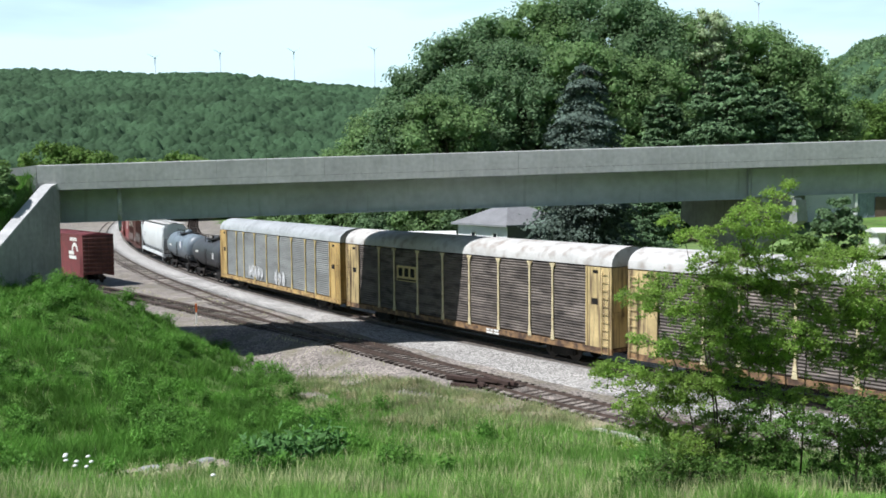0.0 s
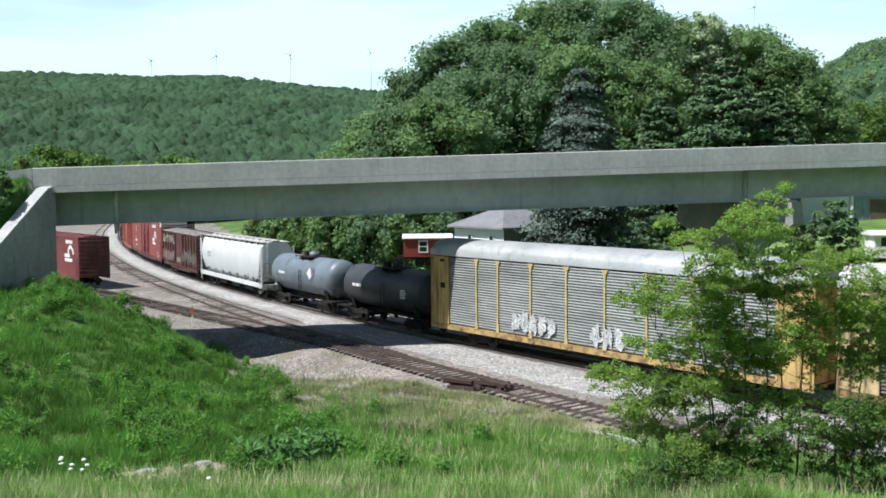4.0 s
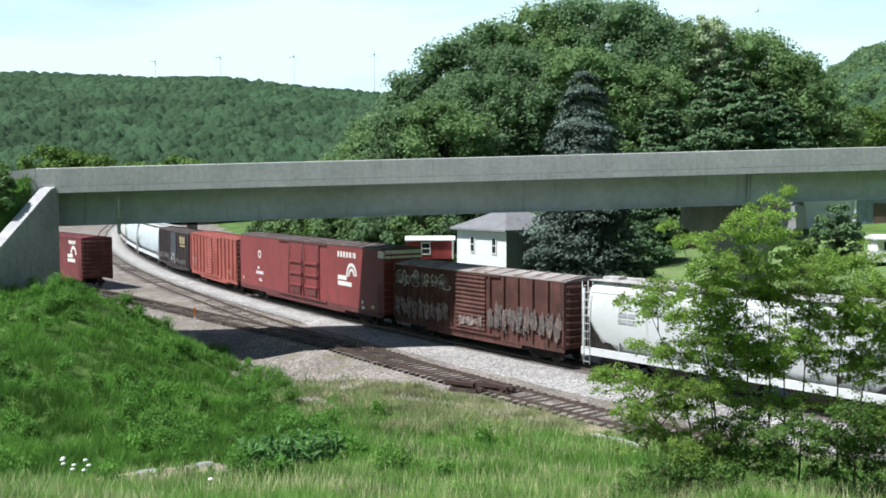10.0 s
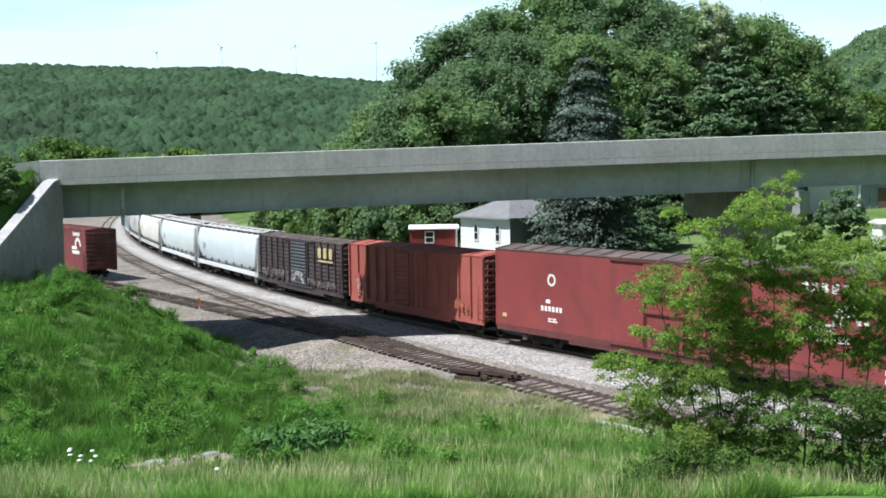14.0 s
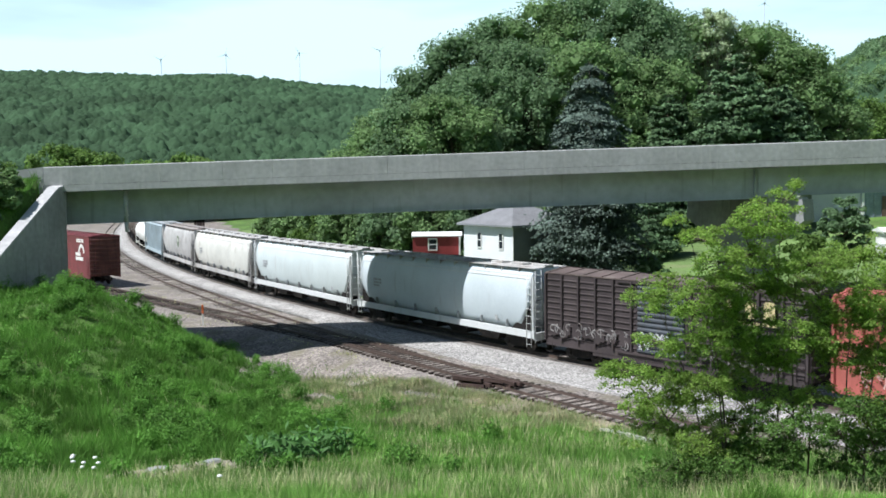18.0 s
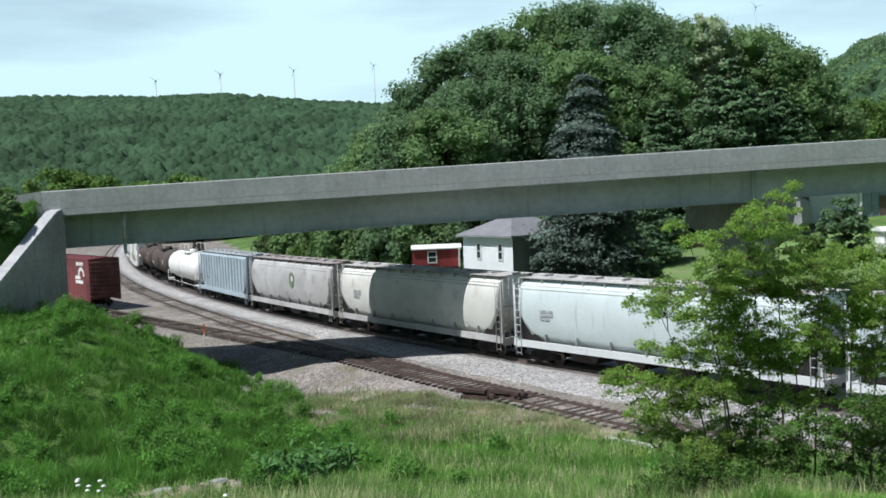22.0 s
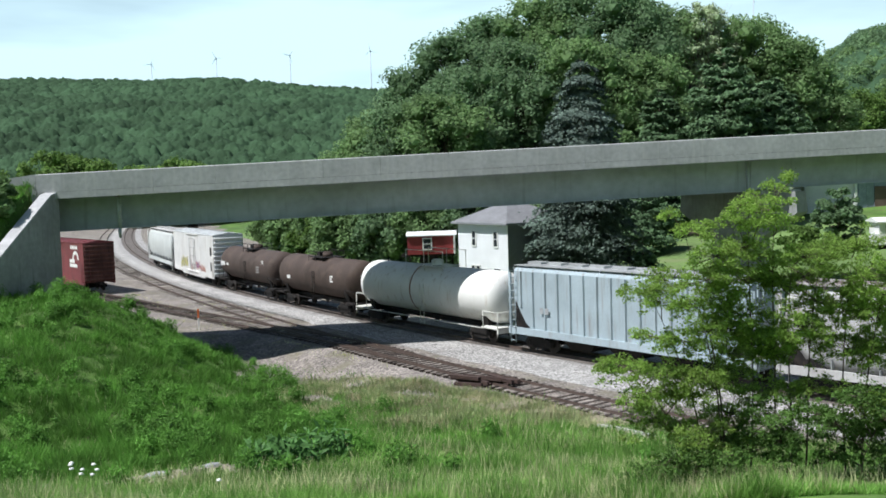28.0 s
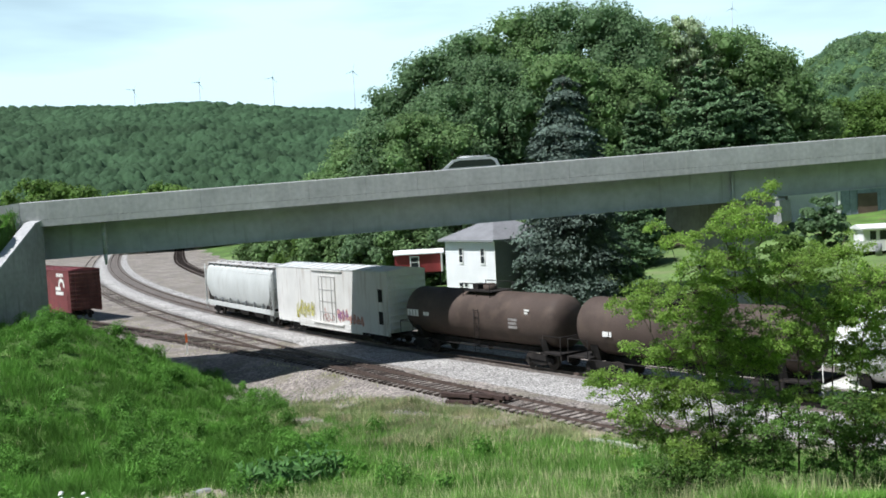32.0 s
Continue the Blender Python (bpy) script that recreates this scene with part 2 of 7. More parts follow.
def axis(near0, near1, step, far0, far1, count):
    inner = np.arange(near0, near1 + 1e-6, step)
    a = near0 - np.geomspace(step * 1.5, near0 - far0, count)[::-1]
    b = near1 + np.geomspace(step * 1.5, far1 - near1, count)
    return np.concatenate([a, inner, b])


gx, gy = axis(-45, 45, 0.6, -2600, 2600, 46), axis(2, 100, 0.6, -400, 2900, 60)
GX, GY = np.meshgrid(gx, gy)
GZ = ground(GX, GY)
gs = Solid()
nx, ny_ = len(gx), len(gy)
gs.v = list(zip(GX.ravel().tolist(), GY.ravel().tolist(), GZ.ravel().tolist()))
gs.f = [(j * nx + i, j * nx + i + 1, (j + 1) * nx + i + 1, (j + 1) * nx + i) for j in range(ny_ - 1) for i in range(nx - 1)]
gs.s = [True] * len(gs.f)
ground_ob = tagged(new("ground", gs.mesh("ground", EARTH)), "green meadow and wooded valley ground", "ground", kind="structure")


# ---- bridge ----
BRIDGE = pose(-0.53, 61.3, 0, 0, 0, 5.26)
GRADE = 0.0235


def graded(solid):
    """Leans a bridge part to the road's grade."""
    solid.v = [(x, y, z + GRADE * x) for x, y, z in solid.v]
    return solid


bridge = thing("road_bridge", "grey-green steel girder road bridge with a pale concrete parapet", "bridge", m=BRIDGE)
JOINTS = [-23.75, -16.9, -13.2, -10.2, -6.7, -3.2, 0.0, 5.3, 9.6, 14.4, 18.8, 22.6, 27.0, 31.6, 36.4, 41.0, 46.0, 51.0, 56.0]
for a, b in zip(JOINTS, JOINTS[1:]):
    part("parapet_panel", graded(Solid().prism([(0.0, 10.735), (0.0, 11.79), (0.035, 11.83), (0.36, 11.83), (0.42, 10.735)], "x", a + 0.005, b - 0.005)), CONCRETE, bridge)
    part("parapet_panel", graded(Solid().prism([(9.6, 10.74), (9.65, 11.83), (9.95, 11.83), (10.02, 10.74)], "x", a + 0.005, b - 0.005)), CONCRETE, bridge)
    part("deck_edge", graded(Solid().prism([(0.0, 10.325), (0.0, 10.722), (0.45, 10.722), (0.45, 10.34), (0.06, 10.325)], "x", a + 0.004, b - 0.004)), CONCRETE, bridge)
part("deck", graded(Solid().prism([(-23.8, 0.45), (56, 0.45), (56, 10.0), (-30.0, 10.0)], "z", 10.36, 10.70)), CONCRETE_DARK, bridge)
for k, y in enumerate((1.70, 3.4, 5.1, 6.8, 8.5)):
    for a, b, low in ((-23.4 - 0.68 * (y - 0.55), 22.05 - 0.68 * (y - 0.55), 8.29), (22.45 - 0.68 * (y - 0.55), 56, 8.39)):
        section = [(y - 0.24, low), (y + 0.24, low), (y + 0.24, low + 0.05), (y + 0.012, low + 0.05), (y + 0.012, 10.28), (y + 0.2, 10.28), (y + 0.2, 10.355), (y - 0.2, 10.355), (y - 0.2, 10.28), (y - 0.012, 10.28), (y - 0.012, low + 0.05), (y - 0.24, low + 0.05)]
        part("girder", graded(Solid().prism(section, "x", a, b)), GIRDER_PAINT, bridge)
for x in (20.82, 22.12, -23.0):
    part("stiffener", graded(Solid().box(x - 0.08, x + 0.08, 1.47, 1.686, 8.385, 10.275)), GIRDER_PAINT, bridge)
part("diaphragm", graded(Solid().box(20.92, 22.02, 1.42, 1.465, 8.40, 10.27)), GIRDER_PAINT, bridge)
part("drain_pipe", graded(Solid().tube((-19.2, 0.88, 10.32), (-19.2, 0.88, 8.35), 0.13, n=12).tube((-19.2, 0.88, 8.35), (-19.2, 0.88, 7.72), 0.13, 0.07, n=12).box(-19.36, -19.04, 0.74, 1.05, 9.72, 9.78).box(-19.36, -19.04, 0.74, 1.05, 8.72, 8.78)), surf("galvanised drain pipe", (0.42, 0.44, 0.45), 0.5, metal=0.2, vary=0.12, scale=2), bridge, "pale galvanised drain pipe")
for x in (21.7, 22.8):
    part("bearing", graded(Solid().box(x - 0.25, x + 0.25, 1.0, 1.6, 8.05, 8.32)), CONCRETE_DARK, bridge)
part("approach_parapet", Solid().prism([(-23.78, 9.6), (-23.78, 11.27), (-26.1, 11.0), (-34, 10.9), (-34, 9.4)], "y", 0.03, 0.42), CONCRETE, bridge)
part("far_approach_parapet", Solid().prism([(-23.78, 9.6), (-23.78, 11.27), (-26.1, 11.0), (-34, 10.9), (-34, 9.4)], "y", 9.6, 10.0), CONCRETE, bridge)
ASPHALT = surf("asphalt", (0.055, 0.055, 0.055), 0.9, vary=0.2, scale=0.8, fine=20)
part("road_surface", graded(Solid().prism([(-23.8, 0.46), (150, 0.46), (150, 9.58), (-34, 9.58), (-34, 0.46)], "z", 10.705, 10.76)), ASPHALT, bridge, "dark asphalt roadway")

abut = thing("abutment", "weathered concrete abutment with a sloping wing wall in the grass", "abutment", m=BRIDGE)
part("breast_wall", Solid().prism([(-24.1, 0.2), (-22.9, 0.2), (-29.5, 9.9), (-30.7, 9.9)], "z", -0.6, 7.55), CONCRETE_DARK, abut)
part("back_wall", Solid().prism([(-24.6, 0.2), (-23.5, 0.2), (-30.1, 9.9), (-31.2, 9.9)], "z", 7.554, 9.62), CONCRETE_DARK, abut)
wing_poly = [(0.25, -0.6), (0.25, 10.12), (-0.5, 9.95), (-9.5, 3.9), (-9.5, -0.6)]
wing = Solid()
wing.loft([[(-22.65 + 0.30 * u + o, u, z) for u, z in wing_poly] for o in (-0.55, 0.0)])
part("wing_wall", wing, CONCRETE_DARK, abut)
cope = Solid()
cope_line = [(0.28, 10.125), (-0.5, 9.955), (-9.5, 3.905)]
cope.loft([[(-22.65 + 0.30 * u + o, u, z + h) for o, h in ((-0.60, 0.0), (0.05, 0.0), (0.05, 0.10), (-0.60, 0.10))] for u, z in cope_line])
part("coping", cope, CONCRETE, abut, "pale concrete coping")

pier = thing("bridge_pier", "grey concrete hammerhead pier under the bridge", "pier")
pd, pn = Vector((-0.56, 0.83, 0)).normalized(), Vector((0.83, 0.56, 0)).normalized()
pier.matrix_basis = Matrix(((pn.x, pd.x, 0, 23.2), (pn.y, pd.y, 0, 63.7), (0, 0, 1, 0), (0, 0, 0, 1)))
part("cap", Solid().loft([[(-0.55 * k, u, z) for u, z in P] + [] for k, P in ((1, [(0, 7.35), (0.15, 8.72), (9.75, 8.72), (9.9, 7.35), (7.1, 5.6), (2.9, 5.6)]), (-1, [(0, 7.35), (0.15, 8.72), (9.75, 8.72), (9.9, 7.35), (7.1, 5.6), (2.9, 5.6)]))]), CONCRETE_DARK, pier)
for u in (0.8, 3.2, 5.2, 7.4, 9.2):
    part("pedestal", Solid().box(-0.42, 0.42, u - 0.38, u + 0.38, 8.724, 8.84), CONCRETE, pier)
part("column", Solid().loft([[(x, u, z) for x, u in ((-0.5, 2.95), (0.5, 2.95), (0.5, 7.05), (-0.5, 7.05))] for z in (-0.8, 5.596)]), CONCRETE_DARK, pier)
far_abut = thing("abutment", "plain concrete abutment at the bridge's far end", "abutment", m=BRIDGE)
part("breast_wall", Solid().box(56.05, 57.4, 0.2, 9.9, -0.6, 11.6), CONCRETE_DARK, far_abut)


# ---- tracks ----
def side_x(y, ys, offs):
    """x of a line beside the main track, at given distances square to it."""
    a, b, c, d, e = CURVE
    m = b + c * np.exp(-(y - e) / d)
    return main_x(y) + np.interp(y, ys, offs) * np.sqrt(1 + m * m)


def way(ys, xs):
    return ys, xs, np.concatenate([[0], np.cumsum(np.hypot(np.diff(xs), np.diff(ys)))])


def strip(name, rows, material, label, category="track"):
    """A sheet lofted from rows of points."""
    s = Solid().loft(rows, closed=False, caps=False, smooth=True)
    return tagged(new(name, s.mesh(name, material)), label, category, kind="structure")


def cross(s, w, offsets):
    p, q = along(s - 0.5, *w), along(s + 0.5, *w)
    d = (q - p).normalized()
    n = Vector((d.y, -d.x, 0))
    c = along(s, *w)
    return [(c.x + n.x * o, c.y + n.y * o, z) for o, z in offsets]


TIE_MESH = Solid().box(-0.11, 0.11, -1.3, 1.3, -0.34, -0.17).mesh("tie", TIE)


def track(name, label, w, s0, s1, tie_near, tie_far, sink=0.0, gauge=0.755, tie_from=0.5, bury=999, deep=0.035, shallow=0.0, top=0.0):
    root = thing(name, label, "railway track", kind="structure")
    for side in (-1, 1):
        rows = []
        for s in np.arange(s0, s1, 2.0):
            rows.append(cross(s, w, [(side * gauge + o, z) for o, z in ((-0.055, -0.17), (-0.026, -0.06), (-0.026, top), (0.026, top), (0.026, -0.06), (0.055, -0.17))]))
        part("rail", Solid().loft(rows), RAIL, root)
    rest = Solid()
    for k, s in enumerate(np.arange(s0 + tie_from, min(s1, tie_far), 0.56)):
        p, d = along(s, *w), (along(s + 0.3, *w) - along(s - 0.3, *w))
        rz = math.degrees(math.atan2(d.y, d.x)) + random.uniform(-3, 3)
        m = pose(p.x, p.y, -sink + random.uniform(-0.015, 0.015) - (deep if s > bury else 0.02 if s < shallow else 0), 0, 0, rz)
        if s < tie_near:
            t = new("tie", TIE_MESH)
            t.parent, t.matrix_basis = root, m
        else:
            rest.box(-0.11, 0.11, -1.3, 1.3, -0.34, -0.17, m)
    if rest.v:
        tagged(part("far_ties", rest, TIE, root), kind="stuff")
    return root


MAIN = (TY, TX, TS)
NY = np.linspace(18, 330, 1500)
SIDING = way(NY, side_x(NY, [18, 36, 43, 50, 62, 75, 92, 120, 330], [-8.6, -8.5, -8.2, -7.7, -7.1, -6.2, -5.4, -5.0, -5.0]))
BY = np.linspace(47.5, 150, 450)
SPX = np.interp(BY, [58, 61, 63.9, 69.1, 71.5, 81.4, 91, 98.4, 150], [-2.35, -4.5, -6.75, -11.0, -13.2, -21.2, -29.0, -35.0, -77.0])
GAP = np.interp(61, BY, SPX) - np.interp(61, SIDING[0], SIDING[1])
SPUR = way(BY, np.where(BY < 61, np.interp(BY, SIDING[0], SIDING[1]) + GAP * np.clip((BY - 46.5) / 14.5, 0, 1) ** 1.7, SPX))
TYY = np.linspace(132, 330, 500)
THIRD = way(TYY, side_x(TYY, [100, 130, 161, 200, 251, 330], [10.5, 11.4, 12.2, 12.9, 15.4, 18.0]))


def wobble(s, k):
    return 0.05 * math.sin(s * 0.7 + k) + 0.04 * math.sin(s * 1.9 + 2 * k)


yard = []
for s in np.arange(40, 425, 0.9):
    lo = np.interp(s, [60, 98, 104, 109, 114, 121, 128, 150, 210, 420], [-9.6, -9.8, -11.2, -13.2, -16.2, -19.0, -21, -23, -26, -30]) + 4 * wobble(s, 1)
    offs = [lo + (-8.5 - lo) * k / 12 for k in range(13)]
    row = cross(s, MAIN, [(o, 0) for o in offs])
    row = [(x, y, min(-0.19, float(ground(x, y)) + 0.06 - 0.03 * (k == 0))) for k, (x, y, _) in enumerate(row)]
    yard.append(row + cross(s, MAIN, [(-7.5, -0.20), (3, -0.21), (9 + 10 * smooth(140, 185, s) + 9 * smooth(215, 300, s), -0.2)]))
strip("yard_gravel", yard, GRAVEL, "pinkish grey gravel and dirt of the rail yard", "gravel")
strip("main_ballast", [cross(s, MAIN, [(np.interp(s, [40, 100, 110, 125, 160, 420], [-6.6, -6.0, -5.4, -4.9, -3.2, -3.0]) + 2 * wobble(s, 3), -0.19), (-4.2, -0.15 + 0.3 * wobble(s, 4)), (-1.9, -0.14), (-1.3, -0.175), (1.3, -0.175), (1.9, -0.14), (2.8, -0.18)]) for s in np.arange(40, 425, 0.8)], BALLAST, "pale crushed stone ballast of the main line", "ballast")
# strip between the rails, coloured as the shade beneath the cars
strip("main_bed", [cross(s, MAIN, [(-1.42 + wobble(s, 5), -0.155), (-0.9, -0.150), (0.9, -0.150), (1.42, -0.155)]) for s in np.arange(40, 425, 0.8)], BED_SHADE, "brown stone between the main rails, darkened for the train's shade", "ballast")
strip("siding_bed", [cross(s, SIDING, [(-1.2 + wobble(s, 6), -0.185), (-1.0, -0.158), (1.0, -0.158), (1.45 + wobble(s, 7), -0.185)]) for s in np.arange(2, 62, 0.7)], CINDER, "dark cinder bed of the siding", "ballast")
strip("spur_bed", [cross(s, SPUR, [(-1.2 + wobble(s, 8), -0.19), (-1.0, -0.166), (1.0, -0.166), (1.4 + wobble(s, 9), -0.19)]) for s in np.arange(13, 24, 0.7)], CINDER, "dark cinder bed of the spur", "ballast")
track("main_track", "railway track on pale ballast curving away under the bridge", MAIN, 40, 425, 40, 300, 0.0)
track("siding_track", "rusty siding track with dark wooden ties", SIDING, 2, 340, 75, 160, -0.035, bury=58, deep=0.06, top=-0.035, shallow=float(np.interp(48.5, SIDING[0], SIDING[2])))
track("spur_track", "old spur track joining the siding", SPUR, 0, 125, 50, 115, -0.02, tie_from=13.5, bury=24, deep=0.06, top=-0.04)
track("yard_track", "far yard track curving beside the main line", THIRD, 0, 205, 0, 170, 0.0)

# ---- rolling stock ----
WHEEL = Solid()
WHEEL.tube((0, -0.07, 0), (0, 0.07, 0), 0.42, n=16).tube((0, -0.10, 0), (0, -0.06, 0), 0.47, n=16)
WHEEL_MESH = WHEEL.mesh("wheel", STEEL)
FRAME_POLY = [(-1.15, 0.40), (-1.15, 0.66), (-0.75, 0.72), (-0.35, 0.86), (0.35, 0.86), (0.75, 0.72), (1.15, 0.66), (1.15, 0.40), (0.75, 0.38), (0.42, 0.24), (-0.42, 0.24), (-0.75, 0.38)]
TRUCK = Solid().prism(FRAME_POLY, "y", -1.12, -0.94).prism(FRAME_POLY, "y", 0.94, 1.12).box(-0.2, 0.2, -1.1, 1.1, 0.45, 0.80)
for sx in (-0.9, 0.9):
    TRUCK.tube((sx, -1.16, 0.46), (sx, 1.16, 0.46), 0.085, n=8)
    TRUCK.box(sx - 0.14, sx + 0.14, -1.18, -0.92, 0.34, 0.60).box(sx - 0.14, sx + 0.14, 0.92, 1.18, 0.34, 0.60)
TRUCK_MESH = TRUCK.mesh("truck", BLACK)


def running_gear(car, length, overhang=1.9, sill=True):
    """Two trucks with four wheels each, the centre sill and couplers."""
    for x in (length / 2 - overhang, overhang - length / 2):
        tr = new("truck", TRUCK_MESH)
        tr.parent, tr.location = car, (x, 0, 0)
        for sx in (-0.9, 0.9):
            for sy in (-0.76, 0.76):
                w = new("wheel", WHEEL_MESH)
                w.parent, w.location = tr, (sx, sy, 0.46)
                w.scale = (1, 1 if sy < 0 else -1, 1)
    if sill:
        part("centre_sill", Solid().box(-length / 2 + 0.1, length / 2 - 0.1, -0.3, 0.3, 0.78, 1.05), BLACK, car)
    for e in (-1, 1):
        x = e * length / 2
        part("coupler", Solid().box(min(x - e * 0.2, x + e * 0.55), max(x - e * 0.2, x + e * 0.55), -0.09, 0.09, 0.76, 0.98).box(min(x + e * 0.35, x + e * 0.62), max(x + e * 0.35, x + e * 0.62), -0.17, 0.17, 0.72, 1.0), BLACK, car)


def ladder(car, x, y, z0, z1, width, material, along_x=True, rungs=0.38):
    s = Solid()
    a, b = (-width / 2, width / 2)
    for o in (a, b):
        p = (x + o, y) if along_x else (x, y + o)
        s.tube((*p, z0), (*p, z1), 0.022, n=5)
    z = z0 + 0.15
    while z < z1:
        p, q = ((x + a, y, z), (x + b, y, z)) if along_x else ((x, y + a, z), (x, y + b, z))
        s.tube(p, q, 0.018, n=5)
        z += rungs
    return part("ladder", s, material, car)


def bars(car, x, z, rows, y, material, width=1.4, h=0.14, side=-1, name="lettering"):
    """Unreadable or private lettering as plain bars on a side at y."""
    s = Solid()
    for r, fill in enumerate(rows):
        cx = x - width / 2
        for w in fill:
            s.box(cx, cx + w * width, min(y, y + side * 0.006), max(y, y + side * 0.006), z - r * h * 1.5 - h, z - r * h * 1.5)
            cx += (w + 0.05) * width
    return part(name, s, material, car, "plain painted lettering bars")


def scrawl(car, x0, x1, z0, z1, y, material, seed, n=6, ink=None, label="", back=None):
    """A row of sprayed letter-like marks: a ragged faded patch, bold strokes over it, thin dark edges."""
    rnd = random.Random(seed)
    w, h = (x1 - x0) / n, z1 - z0
    fill, bold, thin = Solid(), Solid(), Solid()

    def stroke(s, p, q, t, yy):
        d = Vector((q[0] - p[0], q[1] - p[1])).normalized() * t
        u = Vector((-d.y, d.x)) * 0.9
        c = [(p[0] - 0.5 * d.x + u.x, p[1] - 0.5 * d.y + u.y), (p[0] - 0.5 * d.x - u.x, p[1] - 0.5 * d.y - u.y), (p[0] - d.x, p[1] - d.y)]
        e = [(q[0] + 0.5 * d.x - u.x * 0.8, q[1] + 0.5 * d.y - u.y * 0.8), (q[0] + 0.5 * d.x + u.x * 0.8, q[1] + 0.5 * d.y + u.y * 0.8)]
        pts = [c[0], c[2], c[1], e[0], e[1]]
        s.add([(a, yy, b) for a, b in pts], [(0, 1, 2, 3, 4)])
    for k in range(n):
        cx, cz = x0 + w * (k + 0.5), (z0 + z1) / 2 + rnd.uniform(-0.05, 0.05) * h
        ring = []
        for i in range(14):
            a = 6.28319 * i / 14
            c, s_ = math.cos(a), math.sin(a)
            q = 1 / max(abs(c), abs(s_)) ** 0.7 * rnd.uniform(0.55, 1.1)
            ring.append((cx + w * 0.5 * c * q, min(z1, max(z0, cz + 0.48 * h * s_ * q * rnd.uniform(0.6, 1.0)))))
        yy = y - 0.003 - 0.0006 * k
        fill.add([(px, yy, pz) for px, pz in ring] + [(cx, yy, cz)], [(i, (i + 1) % 14, 14) for i in range(14)])
        for m in range(4):
            px, pz = cx + rnd.uniform(-0.35, 0.35) * w, cz + rnd.uniform(-0.25, 0.25) * h
            rx, rz, a0, da = w * rnd.uniform(0.12, 0.42), h * rnd.uniform(0.12, 0.26), rnd.uniform(0, 6.28), rnd.uniform(1.2, 4.4)
            t = 0.035 * h * rnd.uniform(0.6, 1.4)
            arc = [(px + rx * math.cos(a0 + da * i / 5), min(z1 - t, max(z0 + t, pz + rz * math.sin(a0 + da * i / 5)))) for i in range(6)]
            for i in range(5):
                stroke(bold, arc[i], arc[i + 1], t, y - 0.008 - 0.0005 * m)
            stroke(thin, (arc[0][0] + t, arc[0][1] - t), (arc[2][0] + t, arc[2][1] - t), 0.016, y - 0.0105)
    ob = tagged(part("graffiti", fill, back or material, car), label or "sprayed graffiti letters", kind="stuff")
    tagged(part("graffiti_letters", bold, material, ob), kind="stuff")
    tagged(part("graffiti_line", thin, ink or GRIME_INK, ob), kind="stuff")
    return ob


GRIME_INK = surf("dark spray outline", (0.06, 0.06, 0.065), 0.7, vary=0.3, scale=3)


def ribbed_end(car, x, e, w, z0, z1, material, ribs=9):
    """A corrugated end wall with proud horizontal ribs."""
    wall = part("end_wall", Solid().box(min(x, x - e * 0.06), max(x, x - e * 0.06), -w / 2, w / 2, z0, z1), material, car)
    for k in range(ribs):
        z = z0 + (z1 - z0) * (k + 0.7) / (ribs + 0.4)
        h = (z1 - z0) / ribs * 0.24
        p = [(-w / 2 + 0.02, 0.0), (-w / 2 + 0.10, 0.13), (w / 2 - 0.10, 0.13), (w / 2 - 0.02, 0.0)]
        s = Solid().loft([[(x + e * d * f, y, z + g) for y, d in p] for g, f in ((-h, 0.02), (-h * 0.4, 1.0), (h * 0.4, 1.0), (h, 0.02))], closed=False, caps=False, smooth=True)
        part("end_rib", s, material, wall)
    return wall


